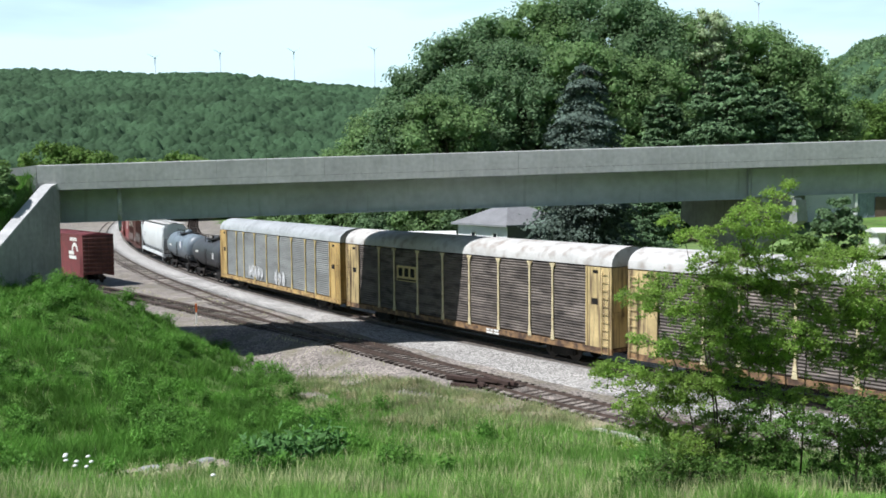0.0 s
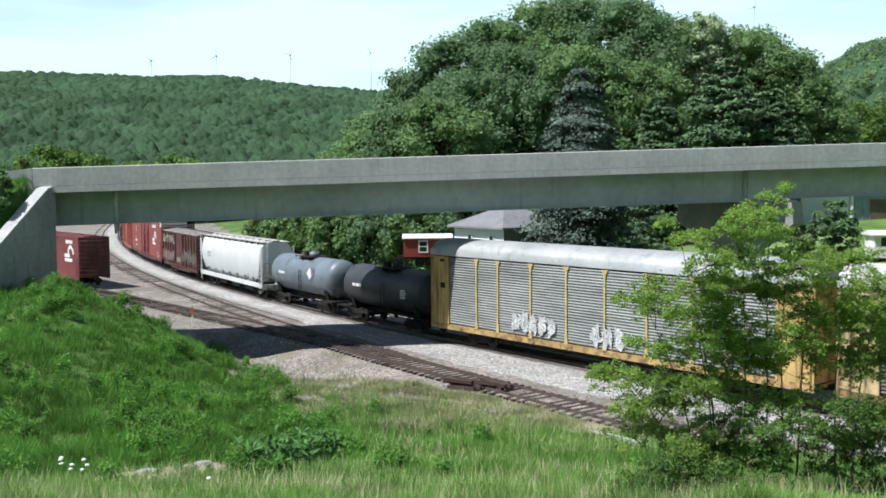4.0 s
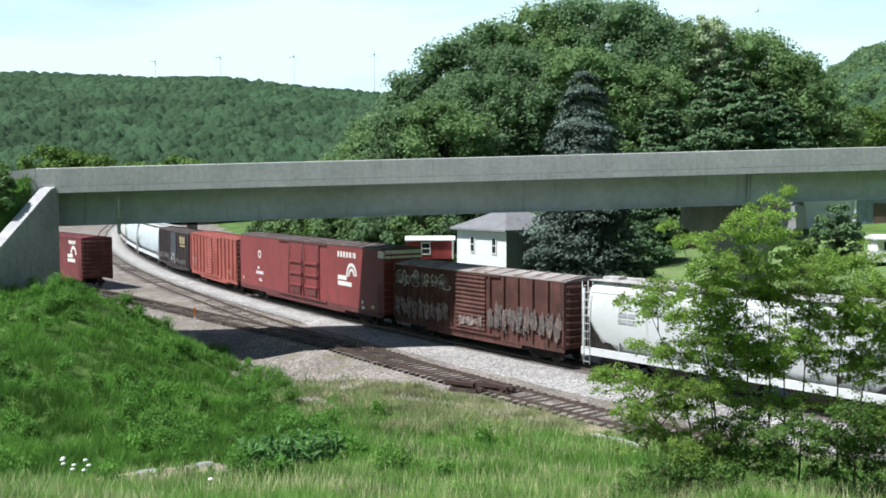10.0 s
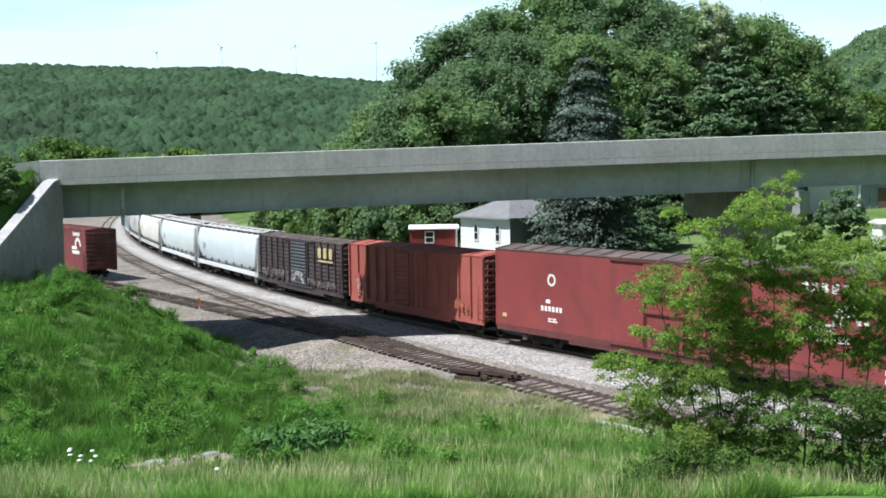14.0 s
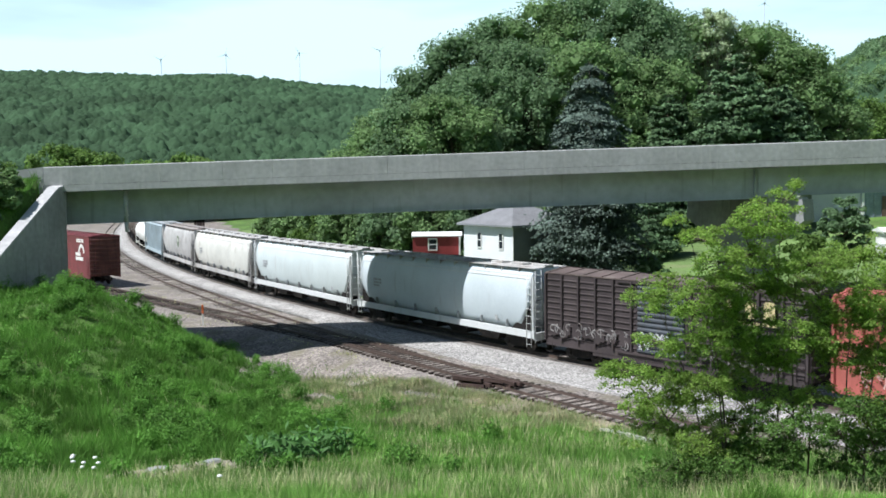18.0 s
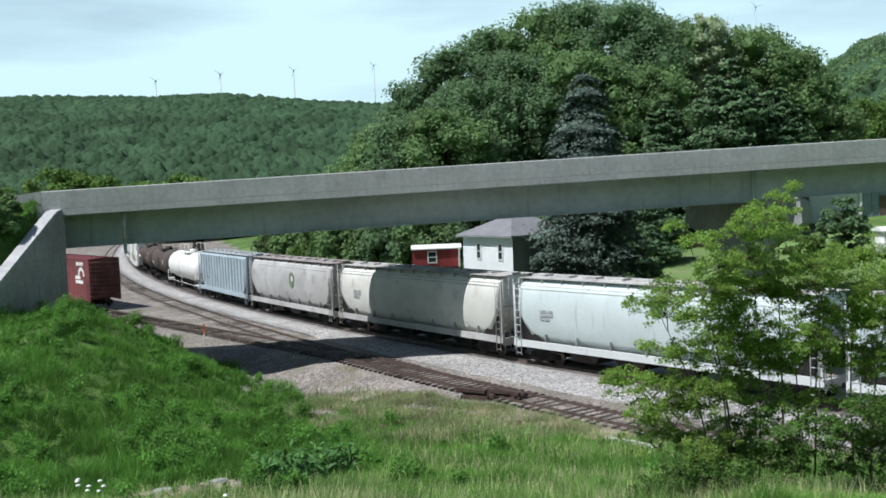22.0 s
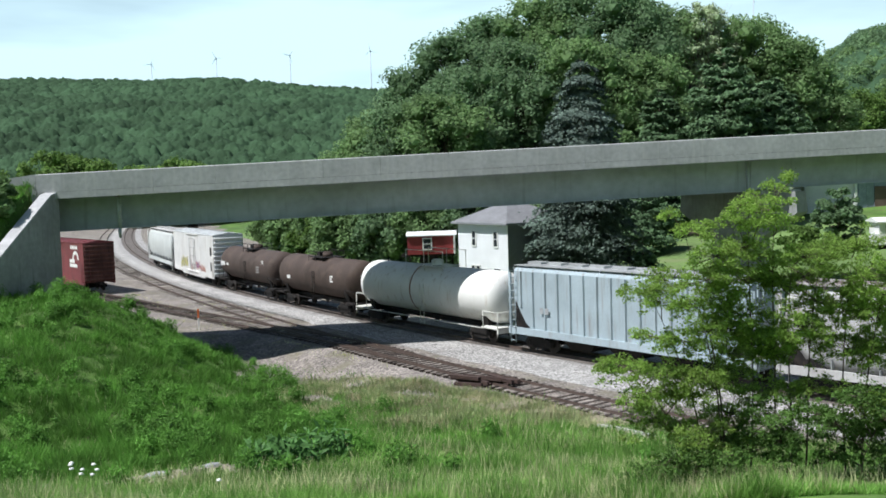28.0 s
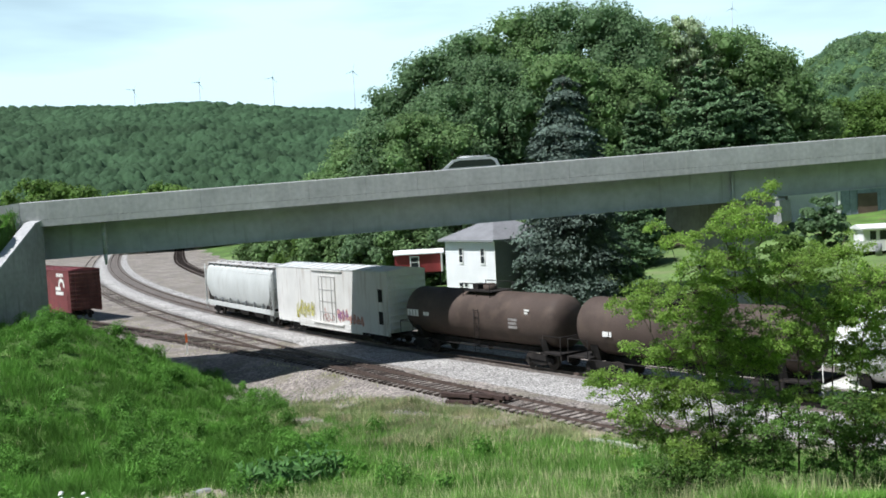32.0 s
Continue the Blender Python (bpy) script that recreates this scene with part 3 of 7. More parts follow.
def autorack(name, label, panel_m, post_m, frame_m, roof_m, sill_m, length=27.3):
    car = thing(name, label, "autorack car", "cars of the freight train")
    L, w = length / 2, 1.55
    part("side_sill", Solid().box(-L, L, -w, -w + 0.12, 0.84, 1.16).box(-L, L, w - 0.12, w, 0.84, 1.16).box(-L + 0.1, L - 0.1, -w + 0.12, w - 0.12, 0.95, 1.10), sill_m, car)
    roof = []
    for x in np.linspace(-L, L, 12):
        roof.append([(x, w * math.cos(a) * (1.0 if abs(math.cos(a)) > 0.95 else 1), 5.06 + 0.92 * math.sin(a) ** 0.8) for a in np.linspace(0, math.pi, 13)])
    part("roof", Solid().loft(roof, closed=False, caps=False, smooth=True), roof_m, car)
    for e in (-1, 1):
        ring = [(e * (L - 0.02), w * 0.99 * math.cos(a), 5.05 + 0.9 * math.sin(a) ** 0.8) for a in np.linspace(0, math.pi, 13)]
        part("roof_end", Solid().add(ring + [(e * (L - 0.02), 0, 5.05)], [(i, i + 1, 13) for i in range(12)]), roof_m, car)
        for sgn in (-1, 1):
            d = Solid().prism([(sgn * 0.02, 1.16), (sgn * 1.45, 1.16), (sgn * 1.45, 5.0), (sgn * 0.02, 5.0)], "x", *sorted((e * (L - 0.22), e * (L - 0.12))))
            d.box(*sorted((e * (L - 0.12), e * (L - 0.05))), *sorted((sgn * 0.1, sgn * 1.4)), 2.62, 2.86)
            part("end_door", d, frame_m, car)
    bays = [-11.75, -9.08, -7.12, -4.28, -1.42, 1.42, 4.28, 7.12, 9.08, 11.75]
    for side in (-1, 1):
        y = side * w
        for e in (-1, 1):
            a, b = sorted((e * (L - 0.02), e * (L - 1.85)))
            part("end_panel", Solid().box(a, b, *sorted((y, y - side * 0.08)), 1.16, 5.0).box(*sorted((e * (L - 1.80), e * (L - 1.90))), *sorted((y, y + side * 0.05)), 1.16, 5.02), frame_m, car)
            ladder(car, e * (L - 0.42), y + side * 0.06, 0.75, 4.9, 0.5, frame_m)
            part("slot", Solid().box(*sorted((e * (L - 1.0), e * (L - 1.4))), *sorted((y + side * 0.002, y + side * 0.008)), 4.70, 4.86), BLACK, car)
            part("data_plate", Solid().box(*sorted((e * (L - 1.0), e * (L - 1.5))), *sorted((y + side * 0.002, y + side * 0.01)), 3.2, 3.5), BLACK, car)
        for k in range(9):
            a, b = bays[k], bays[k + 1]
            prof = []
            for i in range(55):
                z = 1.20 + (4.98 - 1.20) * i / 54
                prof.append((y - side * (0.02 if i % 2 else 0.07), z))
            s = Solid().loft([[(x, u, z) for u, z in prof] for x in (a, b)], closed=False, caps=False)
            part("panel", s, panel_m, car)
            if k:
                s = Solid().prism([(a - 0.15, 1.12), (a - 0.065, 1.75), (a - 0.06, 4.5), (a - 0.10, 4.8), (a - 0.24, 5.0), (a + 0.24, 5.0), (a + 0.10, 4.8), (a + 0.06, 4.5), (a + 0.065, 1.75), (a + 0.15, 1.12)], "y", *sorted((y - side * 0.03, y + side * 0.035)))
                part("post", s, post_m, car)
    part("underframe", Solid().box(-L + 6.2, L - 6.2, -1.15, 1.15, 0.52, 0.945), BLACK, car)
    running_gear(car, length, 4.4)
    return car


def boxcar(name, label, length, h, body_m, roof_m, posts=0, door="double", end_m=None, sill=1.02, door_m=None, grid=0, trim_m=None):
    car = thing(name, label, "boxcar", "cars of the freight train")
    L, w = length / 2, 1.56
    end_m, door_m, trim_m = end_m or body_m, door_m or body_m, trim_m or body_m
    part("body", Solid().box(-L + 0.07, L - 0.07, -w, w, sill, h), body_m, car)
    roof = [[(x, y, z) for y, z in ((-w - 0.03, h + 0.004), (-w - 0.03, h + 0.06), (0, h + 0.24), (w + 0.03, h + 0.06), (w + 0.03, h + 0.004))] for x in (-L, L)]
    part("roof", Solid().loft(roof), roof_m, car)
    n = int(length / 1.25)
    for k in range(n):
        x = -L + 0.3 + (length - 0.6) * k / (n - 1)
        part("roof_rib", Solid().loft([[(x + o, y, z) for y, z in ((-w - 0.02, h + 0.062), (0, h + 0.245), (w + 0.02, h + 0.062), (w + 0.02, h + 0.10), (0, h + 0.285), (-w - 0.02, h + 0.10))] for o in (-0.05, 0.05)]), roof_m, car)
    for e in (-1, 1):
        ribbed_end(car, e * L, e, 2 * w, sill, h, end_m)
        part("corner_step", Solid().tube((e * (L - 0.15), -w, 0.4), (e * (L - 0.15), -w, 1.0), 0.03, n=5).tube((e * (L - 0.6), -w, 0.4), (e * (L - 0.6), -w, 1.0), 0.03, n=5).tube((e * (L - 0.15), -w, 0.42), (e * (L - 0.6), -w, 0.42), 0.03, n=5), BLACK, car)
    ladder(car, L - 0.45, -w - 0.06, sill, 3.0, 0.42, trim_m)
    ladder(car, L + 0.09, -w + 0.35, sill, h - 0.1, 0.42, trim_m, along_x=False)
    part("side_sill", Solid().box(-L + 0.1, L - 0.1, -w - 0.02, -w + 0.1, sill - 0.22, sill + 0.12).box(-L + 0.1, L - 0.1, w - 0.1, w + 0.02, sill - 0.22, sill + 0.12).box(-length * 0.28, length * 0.28, -w + 0.0, -w + 0.08, sill - 0.42, sill - 0.2), trim_m, car)
    dw = {"double": 4.9, "single": 3.0, "plug": 3.2, "flush": 2.6}[door]
    for side in (-1, 1):
        y = side * w
        if posts:
            for k in range(posts + 1):
                x = -L + 0.12 + (length - 0.24) * k / posts
                if abs(x) > dw / 2 + 0.1:
                    part("post", Solid().prism([(x - 0.10, y), (x - 0.06, y + side * 0.13), (x + 0.06, y + side * 0.13), (x + 0.10, y)], "z", sill + 0.1, h - 0.02), body_m, car)
        for k in range(grid):
            z = sill + (h - sill) * (k + 1) / (grid + 1)
            for a, b in ((-L + 0.1, -dw / 2 - 0.1), (dw / 2 + 0.1, L - 0.1)):
                part("side_rib", Solid().prism([(y, z - 0.05), (y + side * 0.045, z - 0.02), (y + side * 0.045, z + 0.02), (y, z + 0.05)], "x", a, b), body_m, car)
        mid = 0.5 if door == "double" else 0.0
        leaves = ((mid - dw / 2 - 0.4, mid - 0.12), (mid + 0.12, mid + dw / 2 + 0.4)) if door not in ("single", "flush") else ((-dw / 2, dw / 2),)
        for q, (a, b) in enumerate(leaves):
            if door == "double":
                dr = part("door", Solid().box(a, b, *sorted((y, y + side * 0.07)), sill + 0.1, h - 0.12), door_m, car)
                for z in (sill + 0.9, sill + 1.75, sill + 2.6):
                    part("door_bar", Solid().box(a + 0.1, b - 0.1, *sorted((y + side * 0.071, y + side * 0.19)), z - 0.07, z + 0.07), door_m, dr)
                for x in (a + 0.12, b - 0.12):
                    part("lock_rod", Solid().tube((x, y + side * 0.19, sill + 0.15), (x, y + side * 0.19, h - 0.2), 0.045, n=6), trim_m, dr)
                part("lock_box", Solid().box(a + 0.5, b - 0.5, *sorted((y + side * 0.071, y + side * 0.14)), sill + 0.3, sill + 0.75), trim_m, dr)
            elif door == "flush":
                dr = part("door", Solid().box(a, b, *sorted((y, y + side * 0.035)), sill + 0.15, h - 0.45), door_m, car)
                for p0, p1, q0, q1 in ((a, a + 0.06, sill + 0.15, h - 0.45), (b - 0.06, b, sill + 0.15, h - 0.45), (a + 0.06, b - 0.06, h - 0.52, h - 0.45), (a + 0.06, b - 0.06, sill + 0.75, sill + 0.81), (a + 0.06, b - 0.06, sill + 1.5, sill + 1.56), (a + 0.06, b - 0.06, sill + 2.3, sill + 2.36)):
                    part("door_edge", Solid().box(p0, p1, *sorted((y + side * 0.036, y + side * 0.06)), q0, q1), HOP_GREY, dr)
                for x in (a + 0.55, b - 0.55):
                    part("lock_rod", Solid().tube((x, y + side * 0.07, sill + 0.2), (x, y + side * 0.07, h - 0.5), 0.025, n=6), HOP_GREY, dr)
            elif q == 0:
                prof, z = [(y, sill + 0.1)], sill + 0.1
                n = 13
                for k in range(n):
                    z0, st = sill + 0.12 + (h - sill - 0.26) * k / n, (h - sill - 0.26) / n
                    prof += [(y + side * 0.05, z0 + 0.1 * st), (y + side * 0.11, z0 + 0.35 * st), (y + side * 0.11, z0 + 0.65 * st), (y + side * 0.05, z0 + 0.9 * st)]
                part("door", Solid().prism(prof + [(y, h - 0.12)], "x", a + 0.03, b - 0.03), door_m, car)
            else:
                dr = part("door", Solid().box(a, b, *sorted((y, y + side * 0.07)), sill + 0.1, h - 0.12), door_m, car)
                for x in np.linspace(a + 0.3, b - 0.3, 3):
                    part("lock_rod", Solid().tube((x, y + side * 0.1, sill + 0.15), (x, y + side * 0.1, h - 0.2), 0.03, n=6), door_m, dr)
        part("door_track", Solid().box(-dw * 0.95, dw * 0.95, *sorted((y + side * 0.022, y + side * 0.12)), sill + 0.0, sill + 0.098), trim_m, car)
        part("door_track", Solid().box(-dw * 0.95, dw * 0.95, *sorted((y + side * 0.005, y + side * 0.10)), h - 0.11, h - 0.03), trim_m, car)
    k = 4.0 if length < 20 else 5.2
    part("underframe", Solid().box(-L + k, L - k, -1.2, 1.2, 0.55, sill - 0.004).tube((-1.2, -1.1, 0.62), (0.4, -1.1, 0.62), 0.2, n=10), BLACK, car)
    running_gear(car, length, 2.4 if length < 20 else 3.6)
    return car


def covered_hopper(name, label, length, body_m, roof_m, sill_m, h=4.55, flat=False, rail_m=None):
    """Curved-side or ribbed covered hopper."""
    car = thing(name, label, "covered hopper", "cars of the freight train")
    L, w = length / 2, 1.58
    rail_m = rail_m or sill_m

    def ring(x, low):
        if flat:
            half = [(w - 0.12, low), (w - 0.12, h - 0.25), (w - 0.2, h - 0.12), (0.75, h)]
        else:
            half = [(float(np.interp(z, [1.25, 1.6, 2.1, 2.7, 3.2, 3.7, 4.0], [w - 0.36, w - 0.20, w - 0.07, w - 0.01, w - 0.02, w - 0.09, w - 0.17])), z) for z in np.linspace(low, 3.75, 7)]
            half += [(w - 0.20, h - 0.50), (w - 0.30, h - 0.30), (w - 0.48, h - 0.12), (0.75, h)]
        return [(x, y, z) for y, z in half] + [(x, -y, z) for y, z in reversed(half)]
    stations = [(-L + 0.45, 2.85), (-L + 0.9, 2.2), (-L + 1.35, 1.62), (-L + 1.75, 1.34), (-L + 2.2, 1.25)]
    stations += [(x, 1.25) for x in np.linspace(-L + 3, L - 3, 7)] + [(-x, z) for x, z in reversed(stations)]
    part("body", Solid().loft([ring(x, z) for x, z in stations], smooth=not flat), body_m, car)
    if not flat:
        for z, y in ((h - 0.52, w - 0.20), (h - 0.36, w - 0.29)):
            for sy in (-1, 1):
                part("eave_rail", Solid().box(-L + 0.5, L - 0.5, *sorted((sy * (y - 0.02), sy * (y + 0.035))), z - 0.025, z + 0.025), sill_m, car)
        for k in range(7):
            x = -L + 2.6 + (length - 5.2) * k / 6
            part("side_bracket", Solid().box(x - 0.02, x + 0.02, -w + 0.02, -w + 0.30, 1.335, 1.75), TEXT_DARK, car)
    part("side_sill", Solid().box(-L, L, -w - 0.01, -w + 0.14, 0.98, 1.33).box(-L, L, w - 0.14, w + 0.01, 0.98, 1.33), sill_m, car)
    for e in (-1, 1):
        part("end_sill", Solid().box(*sorted((e * L, e * (L - 0.25))), -w + 0.14, w - 0.14, 0.85, 1.25), sill_m, car)
        # slope sheet coloured black for the shade in the open end
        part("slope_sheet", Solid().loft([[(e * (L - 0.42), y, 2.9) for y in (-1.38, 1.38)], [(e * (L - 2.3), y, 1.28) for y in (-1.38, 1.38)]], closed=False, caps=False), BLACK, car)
        for sy in (-1, 1):
            part("end_post", Solid().box(*sorted((e * (L - 0.08), e * (L - 0.2))), *sorted((sy * (w - 0.02), sy * (w - 0.12))), 1.33, h - 0.35), rail_m, car)
            # black triangle that fills the open end as its shade
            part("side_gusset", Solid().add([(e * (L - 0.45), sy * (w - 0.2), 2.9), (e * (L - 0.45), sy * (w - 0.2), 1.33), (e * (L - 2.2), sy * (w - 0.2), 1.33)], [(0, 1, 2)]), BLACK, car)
        ladder(car, e * (L + 0.02), -w + 0.32, 0.7, h - 0.05, 0.46, rail_m, along_x=False)
        ladder(car, e * (L - 0.42), -w - 0.03, 0.45, h - 0.3, 0.42, rail_m)
    hop = Solid()
    for k in range(4 if length > 19 else 3):
        n = 4 if length > 19 else 3
        cx = -L + 3.4 + (length - 6.8) * (k + 0.5) / n
        q = (length - 6.8) / n / 2
        hop.loft([[(cx + i * q * f, y * f2, z) for i, y in ((-1, -1.12), (1, -1.12), (1, 1.12), (-1, 1.12))] for f, f2, z in ((0.98, 1.0, 1.25), (0.45, 0.75, 0.36))])
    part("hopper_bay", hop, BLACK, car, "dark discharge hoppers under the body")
    part("roof_deck", Solid().box(-L + 0.5, L - 0.5, -0.72, 0.72, h + 0.004, h + 0.05), roof_m, car)
    for k in range(10):
        x = -L + 1.0 + (length - 2) * k / 9
        part("hatch", Solid().box(x - 0.55, x + 0.55, -0.34, 0.34, h + 0.05, h + 0.16), roof_m, car)
    for sy in (-1, 1):
        s = Solid().box(-L + 0.3, L - 0.3, *sorted((sy * 0.85, sy * 1.30)), h + 0.02, h + 0.05)
        for k in range(int(length / 1.6)):
            x = -L + 0.5 + k * 1.62
            s.box(x - 0.02, x + 0.02, *sorted((sy * 0.9, sy * 1.25)), h - 0.3, h + 0.02)
        part("running_board", s, roof_m, car)
    if flat:
        for sy in (-1, 1):
            n = int(length / 1.05)
            for k in range(n):
                x = -L + 1.0 + (length - 2.0) * k / (n - 1)
                zb = 1.33 if abs(x) < L - 2.1 else 1.4 + (abs(x) - L + 2.1) * 0.95
                part("side_rib", Solid().prism([(x - 0.10, sy * (w - 0.125)), (x - 0.05, sy * (w - 0.02)), (x + 0.05, sy * (w - 0.02)), (x + 0.10, sy * (w - 0.125))], "z", zb, h - 0.25), body_m, car)
    running_gear(car, length, 2.1)
    return car


def tank_car(name, label, length, r, body_m, sill_m, rail_m, top_rail=False, zc=None):
    car = thing(name, label, "tank car", "cars of the freight train")
    L = length / 2
    zc = zc or 1.12 + r
    rings = []
    T = L - 0.35
    prof = [(-T, 0.05), (-T + 0.03, 0.35), (-T + 0.14, 0.66), (-T + 0.34, 0.88), (-T + 0.6, 0.98), (-T + 0.85, 1.0)]
    prof = prof + [(x, 1.0) for x in np.linspace(-T + 2, T - 2, 4)] + [(-x, k) for x, k in reversed(prof)]
    for x, k in prof:
        rings.append([(x, r * k * math.cos(a), zc + r * k * math.sin(a)) for a in np.linspace(0, 6.28319, 33)[:-1]])
    part("tank", Solid().loft(rings, smooth=True), body_m, car)
    for x in ((-0.55, 0.35) if not top_rail else (-0.95,)):
        part("band", Solid().loft([[(x + o, (r + 0.012) * math.cos(a), zc + (r + 0.012) * math.sin(a)) for a in np.linspace(0, 6.28319, 33)[:-1]] for o in (-0.07, 0.07)], caps=False), body_m if not top_rail else surf("rust stained band", (0.25, 0.12, 0.06), 0.8), car)
    for x in (-T + 1.4, T - 1.4):
        part("saddle", Solid().loft([[(x + o, y, z) for y, z in ((-0.9, 0.85), (0.9, 0.85), (1.22, zc - r * 0.52), (0.6, zc - r * 0.85), (-0.6, zc - r * 0.85), (-1.22, zc - r * 0.52))] for o in (-0.26, 0.26)]), BLACK, car)
    for e in (-1, 1):
        part("end_platform", Solid().box(*sorted((e * (L - 1.7), e * L)), -1.45, 1.45, 0.98, 1.06).box(*sorted((e * (L - 0.1), e * L)), -1.45, 1.45, 0.72, 1.06), sill_m, car)
        s = Solid()
        for y in (-1.42, 1.42):
            s.tube((e * (L - 0.08), y, 0.5), (e * (L - 0.08), y, 1.95), 0.025, n=5)
        s.tube((e * (L - 0.08), -1.42, 1.95), (e * (L - 0.08), 1.42, 1.95), 0.025, n=5)
        s.tube((e * (L - 0.08), -1.42, 1.95), (e * (L - 1.5), -1.42, 1.95), 0.025, n=5).tube((e * (L - 1.5), -1.42, 1.95), (e * (L - 1.5), -1.42, 1.0), 0.025, n=5)
        part("handrail", s, rail_m, car)
    s = Solid()
    for y in (-1.4, 1.4):
        s.tube((-L + 1.6, y, 0.95), (L - 1.6, y, 0.95), 0.035, n=6)
    part("side_rail", s, rail_m, car)
    top = zc + r
    ladder(car, 0.55, -r - 0.05, 0.6, zc + 0.5, 0.45, rail_m)
    part("dome", Solid().tube((0.25, 0, top - 0.1), (0.25, 0, top + 0.34), 0.42, n=14).tube((0.25, 0, top + 0.34), (0.25, 0, top + 0.40), 0.30, n=12), body_m, car)
    s = Solid().box(-1.3, 1.5, -0.95, 0.95, top - 0.02, top + 0.03)
    zr = top + (1.0 if top_rail else 0.45)
    wide = 2.2 if top_rail else 1.3
    for y in (-0.95, 0.95):
        for x in (-wide, 0, wide):
            s.tube((x, y, top - 0.3), (x, y, zr), 0.025, n=5)
        s.tube((-wide, y, zr), (wide, y, zr), 0.028, n=5)
    part("platform", s, rail_m, car)
    if not top_rail:
        part("valve_box", Solid().box(-1.1, -0.55, -0.3, 0.3, top + 0.03, top + 0.36), BLACK, car)
    part("bottom_outlet", Solid().tube((0, 0, zc - r - 0.02), (0, 0, 0.5), 0.25, 0.12, n=10), BLACK, car)
    running_gear(car, length, 2.2, sill=True)
    return car


# ---- the freight train ----
GALV_DARK = surf("sooty galvanised panels", (0.145, 0.122, 0.108), 0.7, metal=0.1, vary=0.4, scale=0.6, fine=10, spec=0.3, dirt=(0.045, 0.038, 0.034), amount=0.55, stretch=(0.5, 1, 2))
GALV = surf("weathered galvanised panels", (0.255, 0.265, 0.255), 0.6, metal=0.15, spec=0.3, vary=0.22, scale=0.5, fine=10, dirt=(0.18, 0.18, 0.175), amount=0.3, stretch=(0.5, 1, 2))
CREAM = surf("cream post paint", (0.62, 0.53, 0.33), 0.7, vary=0.15, scale=2, dirt=(0.3, 0.19, 0.08), amount=0.2)
POST_GREY = surf("pale yellow post paint", (0.52, 0.41, 0.18), 0.7, vary=0.15, scale=2, dirt=(0.3, 0.2, 0.09), amount=0.2)
YELLOW = surf("faded yellow paint", (0.52, 0.365, 0.135), 0.65, vary=0.2, scale=0.8, dirt=(0.22, 0.11, 0.04), amount=0.45, streak=True)
# the brown dirt is deepened to carry the end panels' shade too
YELLOW_PALE = surf("bleached yellow paint with dirt and shade", (0.56, 0.43, 0.21), 0.65, vary=0.25, scale=0.8, dirt=(0.13, 0.085, 0.055), amount=0.6, streak=True)
SILL_RUST = surf("rusty yellow sill", (0.30, 0.18, 0.085), 0.85, vary=0.3, scale=1.2, dirt=(0.075, 0.045, 0.032), amount=0.85)
SILL_YELLOW = surf("grimy yellow sill", (0.46, 0.31, 0.12), 0.8, vary=0.25, scale=1.0, dirt=(0.13, 0.075, 0.045), amount=0.65)
ROOF_WHITE = surf("weathered white roof", (0.47, 0.46, 0.445), 0.7, vary=0.15, scale=0.6, dirt=(0.27, 0.23, 0.20), amount=0.4)
ROOF_GREY = surf("galvanised roof", (0.42, 0.43, 0.43), 0.5, metal=0.3, vary=0.15, scale=0.6, dirt=(0.28, 0.28, 0.28), amount=0.25)
TANK_BLACK = surf("faded black tank paint", (0.046, 0.049, 0.055), 0.5, spec=0.3, vary=0.25, scale=0.5, dirt=(0.072, 0.072, 0.074), amount=0.3, bump=0.04)
TANK_GREY = surf("chalky blue grey tank paint", (0.150, 0.182, 0.210), 0.45, vary=0.2, scale=0.5, dirt=(0.075, 0.085, 0.095), amount=0.3, bump=0.04)
TANK_BROWN = surf("brown black tank paint", (0.078, 0.058, 0.049), 0.65, spec=0.15, vary=0.25, scale=0.45, dirt=(0.105, 0.078, 0.062), amount=0.35, bump=0.04)
TANK_WHITE = surf("white tank paint", (0.76, 0.75, 0.71), 0.5, vary=0.05, scale=0.6, dirt=(0.46, 0.38, 0.29), amount=0.12, streak=True, bump=0.03)
HOP_WHITE = surf("white hopper paint", (0.60, 0.615, 0.61), 0.6, vary=0.07, scale=0.5, dirt=(0.46, 0.45, 0.42), amount=0.10, streak=True, bump=0.03)
HOP_GREEN = surf("pale green white hopper paint", (0.57, 0.635, 0.63), 0.6, vary=0.07, scale=0.5, dirt=(0.45, 0.46, 0.44), amount=0.10, streak=True, bump=0.03)
HOP_BLUE = surf("pale blue white hopper paint", (0.55, 0.615, 0.645), 0.6, vary=0.07, scale=0.5, dirt=(0.42, 0.45, 0.46), amount=0.10, streak=True, bump=0.03)
HOP_CREAM = surf("dusty off-white hopper paint", (0.66, 0.655, 0.60), 0.6, vary=0.12, scale=0.4, dirt=(0.46, 0.43, 0.37), amount=0.18, bump=0.03)
HOP_GREY = surf("dirty grey hopper paint", (0.44, 0.43, 0.415), 0.65, vary=0.18, scale=0.4, dirt=(0.30, 0.27, 0.25), amount=0.3, bump=0.03)
HOP_SKY = surf("faded sky blue hopper paint", (0.36, 0.43, 0.465), 0.6, vary=0.12, scale=0.6, dirt=(0.26, 0.26, 0.25), amount=0.25, streak=True)
HOP_PALE = surf("pale grey hopper paint", (0.52, 0.535, 0.515), 0.6, vary=0.08, scale=0.5, dirt=(0.40, 0.39, 0.36), amount=0.2, streak=True, bump=0.03)
BOX_RED = surf("oxide red boxcar paint", (0.235, 0.046, 0.046), 0.6, vary=0.14, scale=0.45, dirt=(0.175, 0.040, 0.040), amount=0.4, stretch=(1, 1, 0.6))
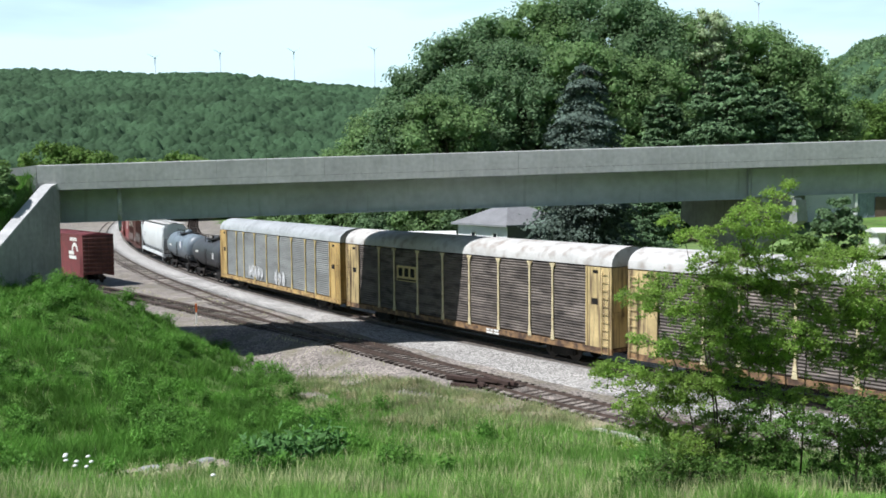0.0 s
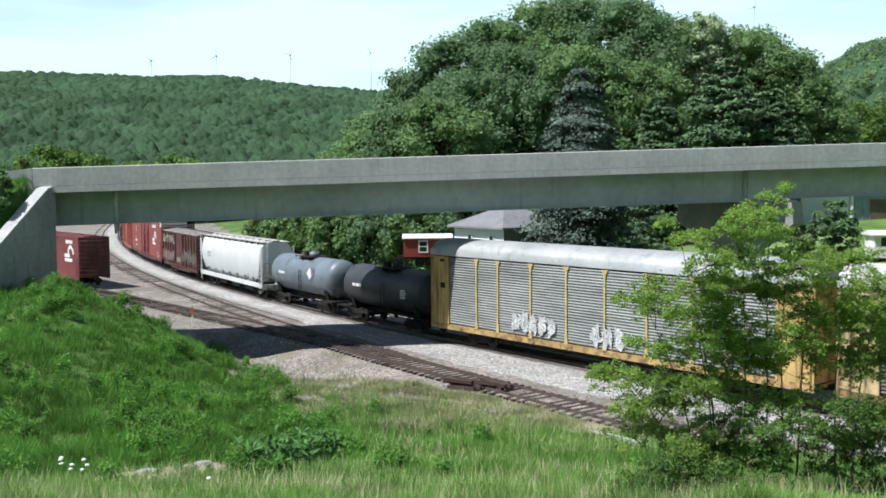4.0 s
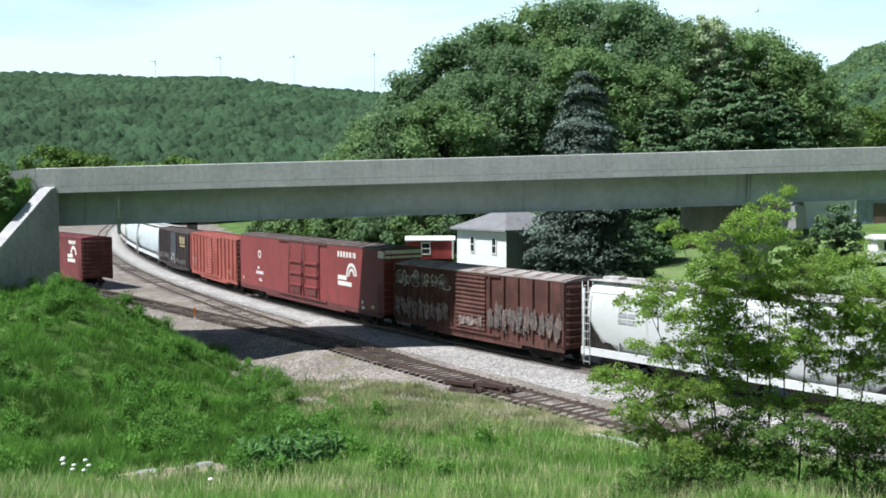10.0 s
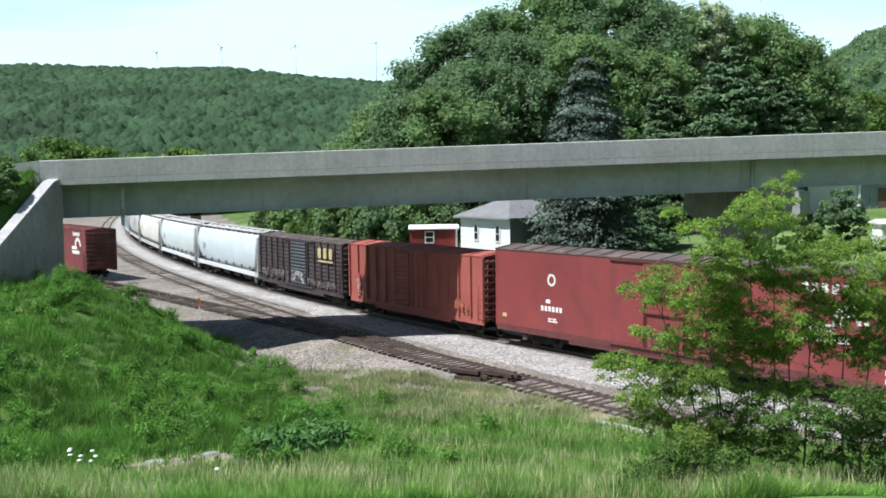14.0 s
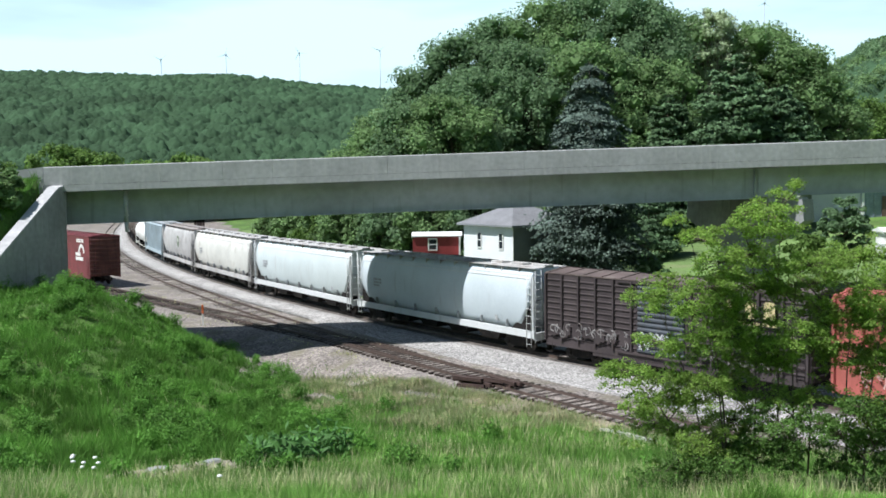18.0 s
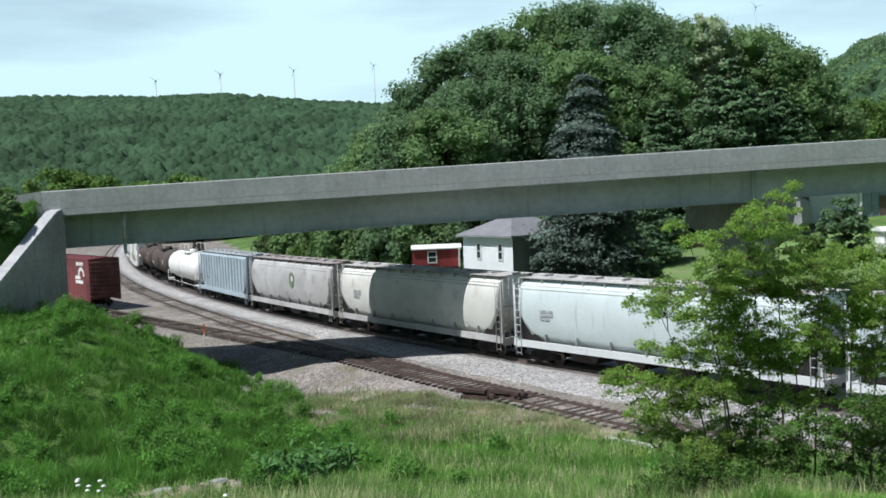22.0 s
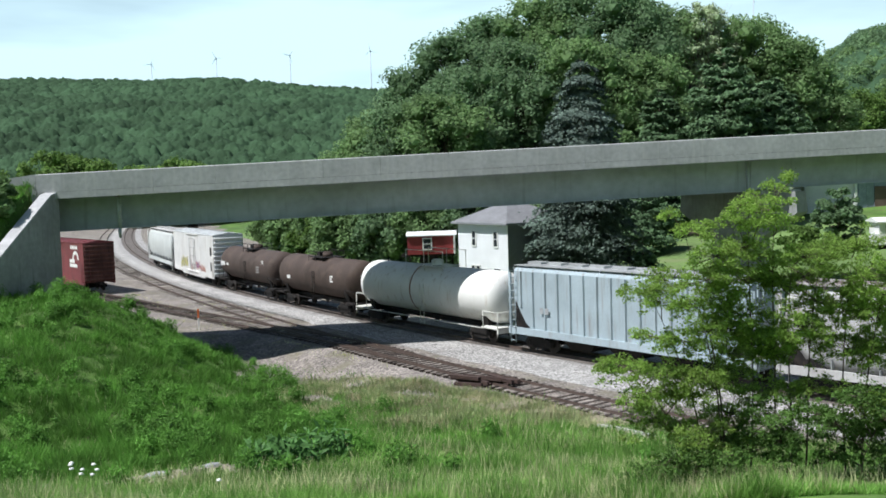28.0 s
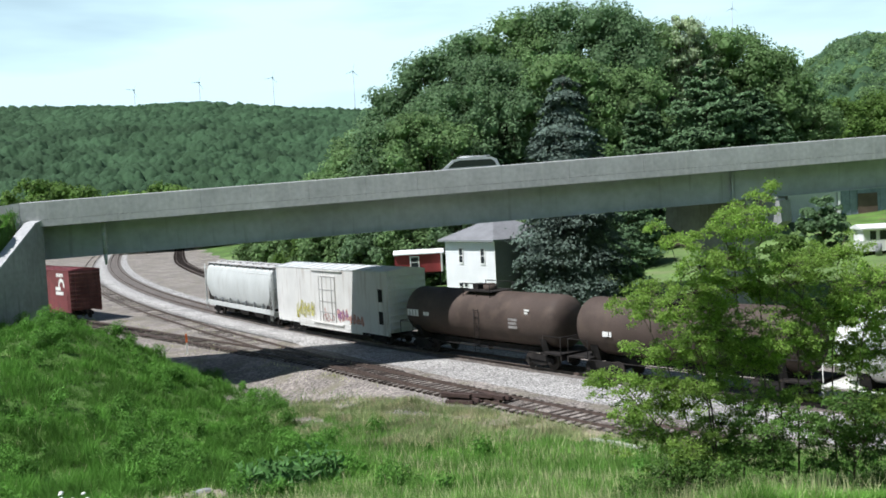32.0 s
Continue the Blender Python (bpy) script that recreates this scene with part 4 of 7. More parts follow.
# oxide red darkened for the dirt and the shade on the parked car
BOX_MAROON = surf("maroon boxcar paint, dulled for shade and dirt", (0.175, 0.034, 0.038), 0.65, vary=0.18, scale=0.5, dirt=(0.11, 0.03, 0.03), amount=0.45)
BOX_TRIM = surf("dark oxide red hardware paint", (0.12, 0.035, 0.032), 0.7, vary=0.2, scale=1.5)
BOX_ORANGE = surf("faded orange red boxcar paint", (0.36, 0.098, 0.078), 0.65, vary=0.14, scale=0.6, dirt=(0.30, 0.085, 0.06), amount=0.35, streak=True)
BOX_BROWN = surf("rusty brown boxcar paint", (0.104, 0.046, 0.038), 0.8, vary=0.35, scale=0.7, spec=0.25, dirt=(0.060, 0.034, 0.028), amount=0.45, streak=True)
BOX_BLACK = surf("sooty black boxcar paint", (0.060, 0.048, 0.049), 0.8, vary=0.25, scale=0.7, spec=0.25, dirt=(0.070, 0.056, 0.050), amount=0.25, streak=True)
DOOR_SLATE = surf("dark slate blue door paint", (0.050, 0.058, 0.070), 0.7, vary=0.25, scale=0.8, dirt=(0.09, 0.085, 0.08), amount=0.25)
ROOF_DARK = surf("tarry dark roof", (0.10, 0.075, 0.068), 0.75, vary=0.3, scale=0.5, dirt=(0.18, 0.15, 0.13), amount=0.3)
ROOF_DUST = surf("dusty grey brown roof", (0.33, 0.30, 0.28), 0.75, vary=0.2, scale=0.6, dirt=(0.18, 0.13, 0.11), amount=0.45)
REEFER = surf("dirty white reefer paint", (0.66, 0.65, 0.62), 0.6, vary=0.08, scale=0.6, dirt=(0.44, 0.39, 0.34), amount=0.22, streak=True)
SPRAY_GREY = surf("grey spray paint", (0.27, 0.255, 0.245), 0.6, vary=0.4, scale=2.0, dirt=(0.14, 0.11, 0.10), amount=0.5)
SPRAY_DULL = surf("dull grey spray paint", (0.145, 0.132, 0.125), 0.7, vary=0.4, scale=2.0, dirt=(0.09, 0.07, 0.06), amount=0.6)
SPRAY_FADED = surf("faded grey brown spray patch", (0.17, 0.13, 0.115), 0.75, vary=0.45, scale=2.4, dirt=(0.08, 0.05, 0.042), amount=0.6)
SPRAY_BLEACHED = surf("bleached rusty spray patch", (0.27, 0.21, 0.19), 0.75, vary=0.4, scale=2.0, dirt=(0.11, 0.05, 0.04), amount=0.65)
SPRAY_CREAM = surf("pale yellow spray paint", (0.50, 0.49, 0.36), 0.6, vary=0.3, scale=2.5, dirt=(0.2, 0.12, 0.1), amount=0.4)
SPRAY_WHITE = surf("white spray paint", (0.72, 0.73, 0.74), 0.6, vary=0.15, scale=3)
SPRAY_PALE = surf("thin white spray haze", (0.46, 0.46, 0.455), 0.6, vary=0.3, scale=2.5)
SPRAY_YELLOW = surf("yellow green spray paint", (0.50, 0.47, 0.07), 0.6, vary=0.3, scale=3)
SPRAY_OLIVE = surf("faded olive spray paint", (0.42, 0.40, 0.22), 0.7, vary=0.4, scale=2.5, dirt=(0.6, 0.57, 0.5), amount=0.4)
SPRAY_ROSE = surf("pale rose spray paint", (0.50, 0.30, 0.27), 0.7, vary=0.3, scale=3)
SPRAY_PURPLE = surf("purple spray paint", (0.25, 0.09, 0.26), 0.6, vary=0.3, scale=3)
SPRAY_ORANGE = surf("orange spray paint", (0.45, 0.17, 0.07), 0.6, vary=0.3, scale=3)
LOGO_YELLOW = surf("yellow logo paint", (0.58, 0.46, 0.21), 0.65, vary=0.15, scale=3)
LOGO_PALE = surf("pale yellow emblem paint", (0.56, 0.47, 0.24), 0.65, vary=0.3, scale=3, dirt=(0.15, 0.12, 0.08), amount=0.35)
LOGO_GREEN = surf("green emblem paint", (0.15, 0.20, 0.12), 0.6, vary=0.3, scale=3)
LOGO_BLUE = surf("blue grey emblem paint", (0.20, 0.24, 0.38), 0.6, vary=0.2, scale=3)
TEXT_DARK = surf("faded grey lettering", (0.36, 0.37, 0.38), 0.7, vary=0.2, scale=3)

TRAIN_V, TRAIN_A = 9.969, -0.01252
train = []


def taller(ob, k):
    """Stretches all that stands above a car's floor."""
    for child in ob.children:
        if child.name.split(".")[0] in ("truck", "wheel", "coupler"):
            continue
        for v in child.data.vertices:
            v.co.z += k * max(0.0, v.co.z - 1.0)
        taller(child, k)


def couple(car, s_front, s_back):
    taller(car, 0.06 if car.name.startswith("tank") else 0.12)
    train.append((car, (s_front + s_back) / 2, (s_back - s_front) * 0.32))
    return car


def plate(car, pts, y, material, name="emblem", label="", thick=0.008):
    return part(name, Solid().prism(pts, "y", y - thick, y - 0.001), material, car, label)


def disc(cx, cz, rx, rz, n=20):
    return [(cx + rx * math.cos(6.28319 * i / n), cz + rz * math.sin(6.28319 * i / n)) for i in range(n)]


def arch(cx, cz, r0, r1, a0, a1, n=12):
    out = [(cx + r1 * math.cos(a), cz + r1 * math.sin(a)) for a in np.linspace(a0, a1, n)]
    return out + [(cx + r0 * math.cos(a), cz + r0 * math.sin(a)) for a in np.linspace(a1, a0, n)]


car = autorack("autorack", "tri-level autorack with sooty panels and pale yellow ends", GALV_DARK, CREAM, YELLOW_PALE, ROOF_WHITE, SILL_RUST)
couple(car, 81.6, 109.9)
car = autorack("autorack", "tri-level autorack with sooty ribbed panels, cream posts and yellow ends", GALV_DARK, CREAM, YELLOW_PALE, ROOF_WHITE, SILL_RUST)
plate(car, [(-6.75, 3.05), (-4.35, 3.05), (-4.35, 4.0), (-6.75, 4.0)], -1.575, LOGO_YELLOW, "sign", "yellow owner's sign")
for k in range(3):
    plate(car, [(-6.50 + 0.72 * k + u, 3.34 + v) for u, v in ((0, 0.06), (0.06, 0), (0.42, 0), (0.48, 0.06), (0.48, 0.46), (0.42, 0.52), (0.06, 0.52), (0, 0.46))], -1.584, BLACK, "sign_mark")
plate(car, [(-6.65, 3.1), (-4.45, 3.1), (-4.45, 3.2), (-6.65, 3.2)], -1.584, BLACK, "sign_bar")
bars(car, 3.9, 1.10, [(0.2, 0.14, 0.3), (0.4, 0.3)], -1.552, WHITE, 1.6, 0.11)
couple(car, 109.9, 138.1)
car = autorack("autorack", "autorack with pale galvanised ribbed panels, yellow ends and white graffiti", GALV, POST_GREY, YELLOW, ROOF_GREY, SILL_YELLOW)
scrawl(car, -5.9, -2.2, 1.2, 2.65, -1.585, SPRAY_WHITE, 3, 5, back=SPRAY_PALE)
scrawl(car, 0.4, 2.9, 1.15, 2.6, -1.585, SPRAY_WHITE, 4, 3, back=SPRAY_PALE)
couple(car, 138.1, 166.1)

car = tank_car("tank_car", "faded black tank car with white lettering", 12.2, 1.42, TANK_BLACK, BLACK, BLACK)
bars(car, -2.9, 2.75, [(0.22, 0.30, 0.10)], -1.43, WHITE, 1.7, 0.2)
bars(car, 3.3, 2.75, [(0.6,), (0.5, 0.2), (0.6,), (0.3, 0.3)], -1.43, WHITE, 1.0, 0.1)
couple(car, 166.1, 179.1)
car = tank_car("tank_car", "chalky dark grey tank car with a white diamond emblem", 12.8, 1.45, TANK_GREY, BLACK, BLACK)
bars(car, -2.9, 2.75, [(0.2, 0.33, 0.08)], -1.46, WHITE, 1.8, 0.2)
plate(car, [(1.75, 2.9), (2.5, 2.35), (3.2, 2.9), (2.5, 3.5)], -1.47, LOGO_BLUE, "emblem")
plate(car, [(1.85, 2.9), (2.4, 2.45), (2.75, 2.7), (2.55, 3.38)], -1.48, WHITE, "emblem_face")
couple(car, 179.1, 192.6)
car = covered_hopper("covered_hopper", "clean white curved-side covered hopper with dark lettering", 18.6, HOP_WHITE, ROOF_WHITE, HOP_WHITE)
bars(car, -6.0, 3.2, [(0.4, 0.3), (0.35, 0.3)], -1.585, TEXT_DARK, 1.5, 0.2)
bars(car, 5.6, 1.78, [(0.5,)], -1.52, BLACK, 0.5, 0.28)
couple(car, 192.6, 212.1)
car = boxcar("boxcar", "rusty brown boxcar with faded grey graffiti and a dusty roof", 17.0, 4.35, BOX_BROWN, ROOF_DUST, posts=13, door="single")
scrawl(car, 1.7, 8.3, 1.2, 3.0, -1.70, SPRAY_DULL, 7, 10, back=SPRAY_FADED)
scrawl(car, -8.3, -2.2, 3.0, 4.15, -1.70, SPRAY_CREAM, 8, 6, ink=BLACK, back=SPRAY_FADED)
scrawl(car, -8.3, -2.2, 1.15, 2.6, -1.70, SPRAY_BLEACHED, 10, 9, back=SPRAY_BLEACHED)
scrawl(car, -1.2, 1.3, 1.25, 2.1, -1.69, SPRAY_GREY, 9, 3, back=SPRAY_BLEACHED)
couple(car, 212.1, 230.4)

car = boxcar("boxcar", "long oxide red boxcar with double doors and a white emblem", 27.4, 5.12, BOX_RED, ROOF_DARK, posts=0, door="double", trim_m=BOX_TRIM)
ex, ez = 8.25, 3.0
plate(car, [(ex - 1.7, ez - 0.55), (ex + 0.55, ez - 0.55), (ex + 0.55, ez - 0.25), (ex - 1.7, ez - 0.25)], -1.565, WHITE)
plate(car, [(ex - 1.7, ez - 0.15), (ex - 0.25, ez - 0.15), (ex - 0.25, ez + 0.15), (ex - 1.7, ez + 0.15)], -1.565, WHITE)
plate(car, arch(ex + 0.55, ez + 0.2, 0.62, 0.85, 0.0, 3.3), -1.567, WHITE)
plate(car, arch(ex + 0.55, ez + 0.2, 0.30, 0.50, 0.0, 3.3), -1.567, WHITE)
bars(car, ex - 0.05, ez + 1.75, [(0.09, 0.09, 0.09, 0.09, 0.09, 0.03, 0.09)], -1.561, WHITE, 3.4, 0.38)
plate(car, arch(-9.0, 3.75, 0.20, 0.32, 0, 6.28, 24), -1.565, WHITE)
bars(car, -8.95, 2.75, [(0.34,)], -1.561, WHITE, 1.0, 0.2)
bars(car, -9.0, 2.4, [(0.12, 0.12, 0.12, 0.12, 0.12, 0.12)], -1.561, WHITE, 1.7, 0.26)
bars(car, -8.8, 1.8, [(0.3, 0.3), (0.3, 0.4)], -1.561, WHITE, 1.0, 0.08)
bars(car, 10.6, 1.7, [(0.5,), (0.9,)], -1.561, WHITE, 0.5, 0.24)
bars(car, 12.1, 1.5, [(0.9,)], -1.561, LOGO_YELLOW, 0.5, 0.2)
bars(car, -12.9, 1.75, [(0.9,)], -1.561, LOGO_YELLOW, 0.4, 0.2)
part("end_placard", Solid().box(13.76, 13.80, -1.5, 1.5, 4.6, 5.1).box(12.9, 13.75, -1.572, -1.563, 4.6, 5.05), WHITE, car, "white roof-end band")
couple(car, 230.4, 258.9)
car = boxcar("boxcar", "faded orange-red boxcar with outside posts and a ribbed plug door", 16.6, 4.58, BOX_ORANGE, BOX_ORANGE, posts=13, door="plug", end_m=BOX_BROWN)
scrawl(car, 5.2, 6.9, 1.3, 2.2, -1.70, SPRAY_ORANGE, 11, 3, back=BOX_ORANGE)
scrawl(car, -7.2, -5.6, 1.2, 3.0, -1.70, SPRAY_ROSE, 12, 2, back=BOX_ORANGE, ink=BOX_ORANGE)
couple(car, 258.9, 276.5)
car = boxcar("boxcar", "sooty black ribbed boxcar with yellow emblem shapes and graffiti", 16.6, 4.45, BOX_BLACK, ROOF_DARK, posts=13, door="single", grid=11, door_m=DOOR_SLATE)
for k in range(3):
    plate(car, [(4.0 + 1.0 * k + u, 3.35 + v) for u, v in ((0, 0.08), (0.1, 0), (0.48, 0), (0.58, 0.08), (0.58, 0.68), (0.48, 0.76), (0.1, 0.76), (0, 0.68))], -1.70, LOGO_PALE)
plate(car, [(4.0, 3.10), (6.7, 3.10), (6.7, 3.22), (4.0, 3.22)], -1.70, LOGO_PALE)
scrawl(car, -1.3, 1.25, 1.25, 2.25, -1.69, SPRAY_WHITE, 14, 6, back=BOX_BLACK)
scrawl(car, 1.8, 7.0, 1.15, 1.85, -1.70, SPRAY_GREY, 15, 9, back=BOX_BLACK)
scrawl(car, -7.8, -1.9, 1.15, 2.2, -1.70, SPRAY_GREY, 16, 7, back=BOX_BLACK)
couple(car, 276.5, 293.8)

for body, a, b, label in ((HOP_BLUE, 293.8, 314.8, "pale blue-white covered hopper with a grey roof"), (HOP_GREEN, 314.8, 335.6, "pale green-white covered hopper with faint lettering"), (HOP_CREAM, 335.6, 356.9, "dusty off-white covered hopper with a stained belly")):
    car = covered_hopper("covered_hopper", label, b - a - 0.9, body, ROOF_WHITE, HOP_GREY if body is HOP_CREAM else HOP_WHITE)
    bars(car, -7.0, 3.0, [(0.4, 0.3), (0.5, 0.2), (0.2, 0.3)], -1.585, TEXT_DARK, 1.4, 0.13)
    bars(car, 6.6, 1.9, [(0.5,)], -1.525, TEXT_DARK, 0.5, 0.28)
    couple(car, a, b)
car = covered_hopper("covered_hopper", "dirty grey covered hopper with a round green emblem", 17.9, HOP_GREY, ROOF_DUST, HOP_GREY)
plate(car, disc(1.0, 3.1, 0.5, 0.62), -1.585, LOGO_GREEN)
plate(car, disc(1.1, 3.2, 0.2, 0.24), -1.594, HOP_CREAM, "emblem_face")
couple(car, 356.9, 375.7)
car = covered_hopper("covered_hopper", "faded sky-blue ribbed covered hopper", 16.9, HOP_SKY, ROOF_GREY, HOP_SKY, flat=True)
bars(car, -4.6, 2.5, [(0.12, 0.12)], -1.575, TEXT_DARK, 2.4, 0.3)
couple(car, 375.7, 393.5)
car = tank_car("tank_car", "white pressure tank car with a top rail and a rust-stained band", 16.9, 1.55, TANK_WHITE, HOP_CREAM, HOP_CREAM, top_rail=True)
couple(car, 393.7, 411.5)
car = tank_car("tank_car", "brown-black tank car with white stencils", 14.6, 1.47, TANK_BROWN, BLACK, BLACK)
bars(car, -4.0, 2.5, [(0.3, 0.12)], -1.475, WHITE, 1.3, 0.26)
bars(car, 3.9, 2.9, [(0.6,), (0.4,), (0.6,)], -1.475, WHITE, 0.9, 0.12)
couple(car, 411.0, 426.3)
car = tank_car("tank_car", "brown-black tank car with white lettering and stencils", 15.6, 1.47, TANK_BROWN, BLACK, BLACK)
bars(car, -6.0, 2.75, [(0.17, 0.17, 0.17, 0.17)], -1.478, WHITE, 1.5, 0.42)
bars(car, -4.5, 2.65, [(0.3, 0.3)], -1.478, WHITE, 0.9, 0.22)
bars(car, 3.9, 2.75, [(0.9,), (0.8,), (0.9,)], -1.475, SPRAY_GREY, 0.9, 0.14)
bars(car, 5.2, 3.3, [(0.6,), (0.4,), (0.6,)], -1.40, WHITE, 0.7, 0.1)
couple(car, 425.9, 442.3)
car = boxcar("reefer_car", "dirty white refrigerator boxcar with colourful graffiti", 17.9, 4.75, REEFER, HOP_WHITE, posts=0, door="flush", end_m=HOP_WHITE)
scrawl(car, -5.6, -2.2, 1.1, 2.5, -1.565, SPRAY_YELLOW, 21, 5, back=SPRAY_OLIVE)
scrawl(car, -1.1, 1.2, 1.15, 2.2, -1.605, SPRAY_ROSE, 24, 3, back=REEFER)
scrawl(car, 1.4, 3.2, 1.1, 2.3, -1.565, SPRAY_PURPLE, 22, 3, back=SPRAY_ROSE)
scrawl(car, 3.2, 5.4, 1.1, 2.0, -1.565, SPRAY_ORANGE, 23, 4, back=SPRAY_ROSE)
for a, b, z0, z1 in ((7.6, 8.15, 1.5, 2.3), (7.6, 8.15, 2.9, 3.7)):
    plate(car, [(a, z0), (b, z0), (b, z1), (a, z1)], -1.575, BLACK, "vent", "dark louvred vent", 0.02)
couple(car, 442.4, 461.2)
car = covered_hopper("covered_hopper", "pale grey covered hopper at the end of the train", 18.0, HOP_PALE, ROOF_WHITE, HOP_PALE)
couple(car, 461.2, 480.2)

parked = boxcar("boxcar", "oxide red boxcar with a white emblem parked on the spur", 18.0, 4.95, BOX_MAROON, BOX_MAROON, posts=0, door="single", end_m=BOX_BROWN)
parked["group"] = "parked car"
bars(parked, 6.3, 4.7, [(0.16, 0.16, 0.16, 0.16, 0.16)], -1.561, WHITE, 2.0, 0.36)
plate(parked, [(4.9, 2.5), (7.1, 2.5), (7.1, 2.85), (4.9, 2.85)], -1.565, WHITE)
plate(parked, [(4.9, 2.95), (6.4, 2.95), (6.4, 3.3), (4.9, 3.3)], -1.565, WHITE)
plate(parked, arch(6.7, 3.3, 0.55, 0.9, 0.0, 3.3), -1.567, WHITE)
ps = float(np.interp(58, SPUR[0], SPUR[2]))
pa = along(52.4 + ps, *SPUR)
pdir = (along(40 + ps, *SPUR) - along(60 + ps, *SPUR)).normalized()
parked.matrix_basis = pose(pa.x - pdir.x * 9.0 + 0.75, pa.y - pdir.y * 9.0 + 0.3, 0.0, 0, 0, math.degrees(math.atan2(pdir.y, pdir.x)))


def car_pose(s, half):
    a, b = along(s - half), along(s + half)
    d = a - b
    m = (a + b) / 2
    return pose(m.x, m.y, 0.0, 0, 0, math.degrees(math.atan2(d.y, d.x)))


def truck_turn(s, half, x):
    """How far a truck turns under its car to follow the rails."""
    d = car_pose(s, half).to_3x3() @ Vector((1, 0, 0))
    a, b = along(s - x - 1), along(s - x + 1)
    e = a - b
    return math.degrees(math.atan2(d.x * e.y - d.y * e.x, d.x * e.x + d.y * e.y))


# ---- plants ----
LEAF_OAK = surf("broad leaf green", (0.158, 0.250, 0.122), 0.6, vary=0.3, scale=0.12, fine=1.2, bump=0, spec=0.12, trans=0.45)
LEAF_LIGHT = surf("light leaf green", (0.185, 0.288, 0.115), 0.6, vary=0.3, scale=0.15, fine=1.2, bump=0, spec=0.12, trans=0.45)
LEAF_YELLOW = surf("yellow green brush leaf", (0.135, 0.225, 0.055), 0.6, vary=0.3, scale=0.2, fine=1.2, bump=0, spec=0.12, trans=0.42)
LEAF_PINE = surf("pine needle green", (0.100, 0.168, 0.080), 0.7, vary=0.3, scale=0.3, fine=2, bump=0, spec=0.15, trans=0.12)
LEAF_SPRUCE = surf("blue spruce needles", (0.112, 0.153, 0.124), 0.7, vary=0.4, scale=0.4, fine=3, bump=0, spec=0.15, trans=0.10)
LEAF_LOCUST = surf("locust leaflets", (0.262, 0.392, 0.085), 0.5, vary=0.25, scale=0.6, fine=4, bump=0, spec=0.15, trans=0.6)
# locust green darkened: shade of the low foliage is in the colour
LEAF_SHADED = surf("sapling leaflets darkened for shade", (0.108, 0.200, 0.045), 0.5, vary=0.3, scale=0.6, fine=4, bump=0, spec=0.15, trans=0.35)
LEAF_WEED = surf("rank weed leaves", (0.112, 0.252, 0.042), 0.6, vary=0.35, scale=0.4, fine=3, bump=0, spec=0.15, trans=0.30)
LEAF_DOCK = surf("large dark weed leaves", (0.105, 0.225, 0.065), 0.5, vary=0.25, scale=1.5, fine=6, bump=0, spec=0.15, trans=0.25)
GRASS = surf("tall meadow grass", (0.195, 0.350, 0.078), 0.7, vary=0.4, scale=0.22, fine=2, bump=0, spec=0.15, trans=0.35)
GRASS_DRY = surf("dry straw grass", (0.52, 0.53, 0.28), 0.8, vary=0.25, scale=0.3, fine=2, bump=0, spec=0.15, trans=0.25)
FOREST = surf("distant woods", (0.038, 0.073, 0.036), 0.9, vary=0.38, scale=0.014, fine=0.25, grain=0.4, bump=0, spec=0.1, island=True, spread=(0.82, 1.18))
BARK = surf("grey brown bark", (0.11, 0.085, 0.065), 0.9, vary=0.3, scale=3, fine=25, bump=0.5)
BARK_DEAD = surf("bare grey twigs", (0.55, 0.54, 0.49), 0.9, vary=0.2, scale=3)


def facing(rng, centres, normals, size, ratio=0.7, jitter=0.9, tri=False):
    """Leaf shapes at the centres, roughly square to the normals: diamonds, or plain triangles for far crowns."""
    k = len(centres)
    n = normals + rng.normal(0, jitter, (k, 3))
    n /= np.linalg.norm(n, axis=1)[:, None] + 1e-9
    a = np.cross(n, rng.normal(0, 1, (k, 3)))
    a /= np.linalg.norm(a, axis=1)[:, None] + 1e-9
    b = np.cross(n, a)
    s = (size * rng.uniform(0.6, 1.4, k))[:, None] if np.isscalar(size) else size[:, None]
    a, b = a * s, b * s * ratio
    c = centres
    if tri:
        return np.stack([c - a - b * 0.7, c + a - b * 0.7, c + b * 1.4], 1)
    return np.stack([c - a, c - b * 0.8 + a * 0.1, c + a, c + b * 0.8 - a * 0.1], 1)


def blob_leaves(rng, count, blobs, size, squash=0.85, inner=0.62, tri=False, jitter=0.65, ratio=0.7):
    """Leaves in the outer shells of many overlapping clumps: rows of x, y, z, radius."""
    blobs = np.asarray(blobs)
    w = blobs[:, 3] ** 2
    pick = rng.choice(len(blobs), count, p=w / w.sum())
    d = rng.normal(0, 1, (count, 3))
    d /= np.linalg.norm(d, axis=1)[:, None]
    d[:, 2] = np.where(d[:, 2] < -0.35, -d[:, 2], d[:, 2])
    r = blobs[pick, 3] * rng.uniform(inner, 1.05, count)
    c = blobs[pick, :3] + d * r[:, None] * np.array([1, 1, squash])
    up = d + np.array([0, 0, 0.5])
    return facing(rng, c, up, size, ratio, jitter, tri)


def limb(s, p, q, r0, r1, n=6, bends=3, rnd=random):
    p, q = Vector(p), Vector(q)
    last, lr = p, r0
    ln = (q - p).length
    for i in range(1, bends + 1):
        u = i / bends
        c = p.lerp(q, u)
        if i < bends:
            c += Vector((rnd.uniform(-1, 1), rnd.uniform(-1, 1), rnd.uniform(-0.5, 0.5))) * ln * 0.06
        r = r0 + (r1 - r0) * u
        s.tube(last, c, lr, r, n=n, caps=False)
        last, lr = c, r
    return s


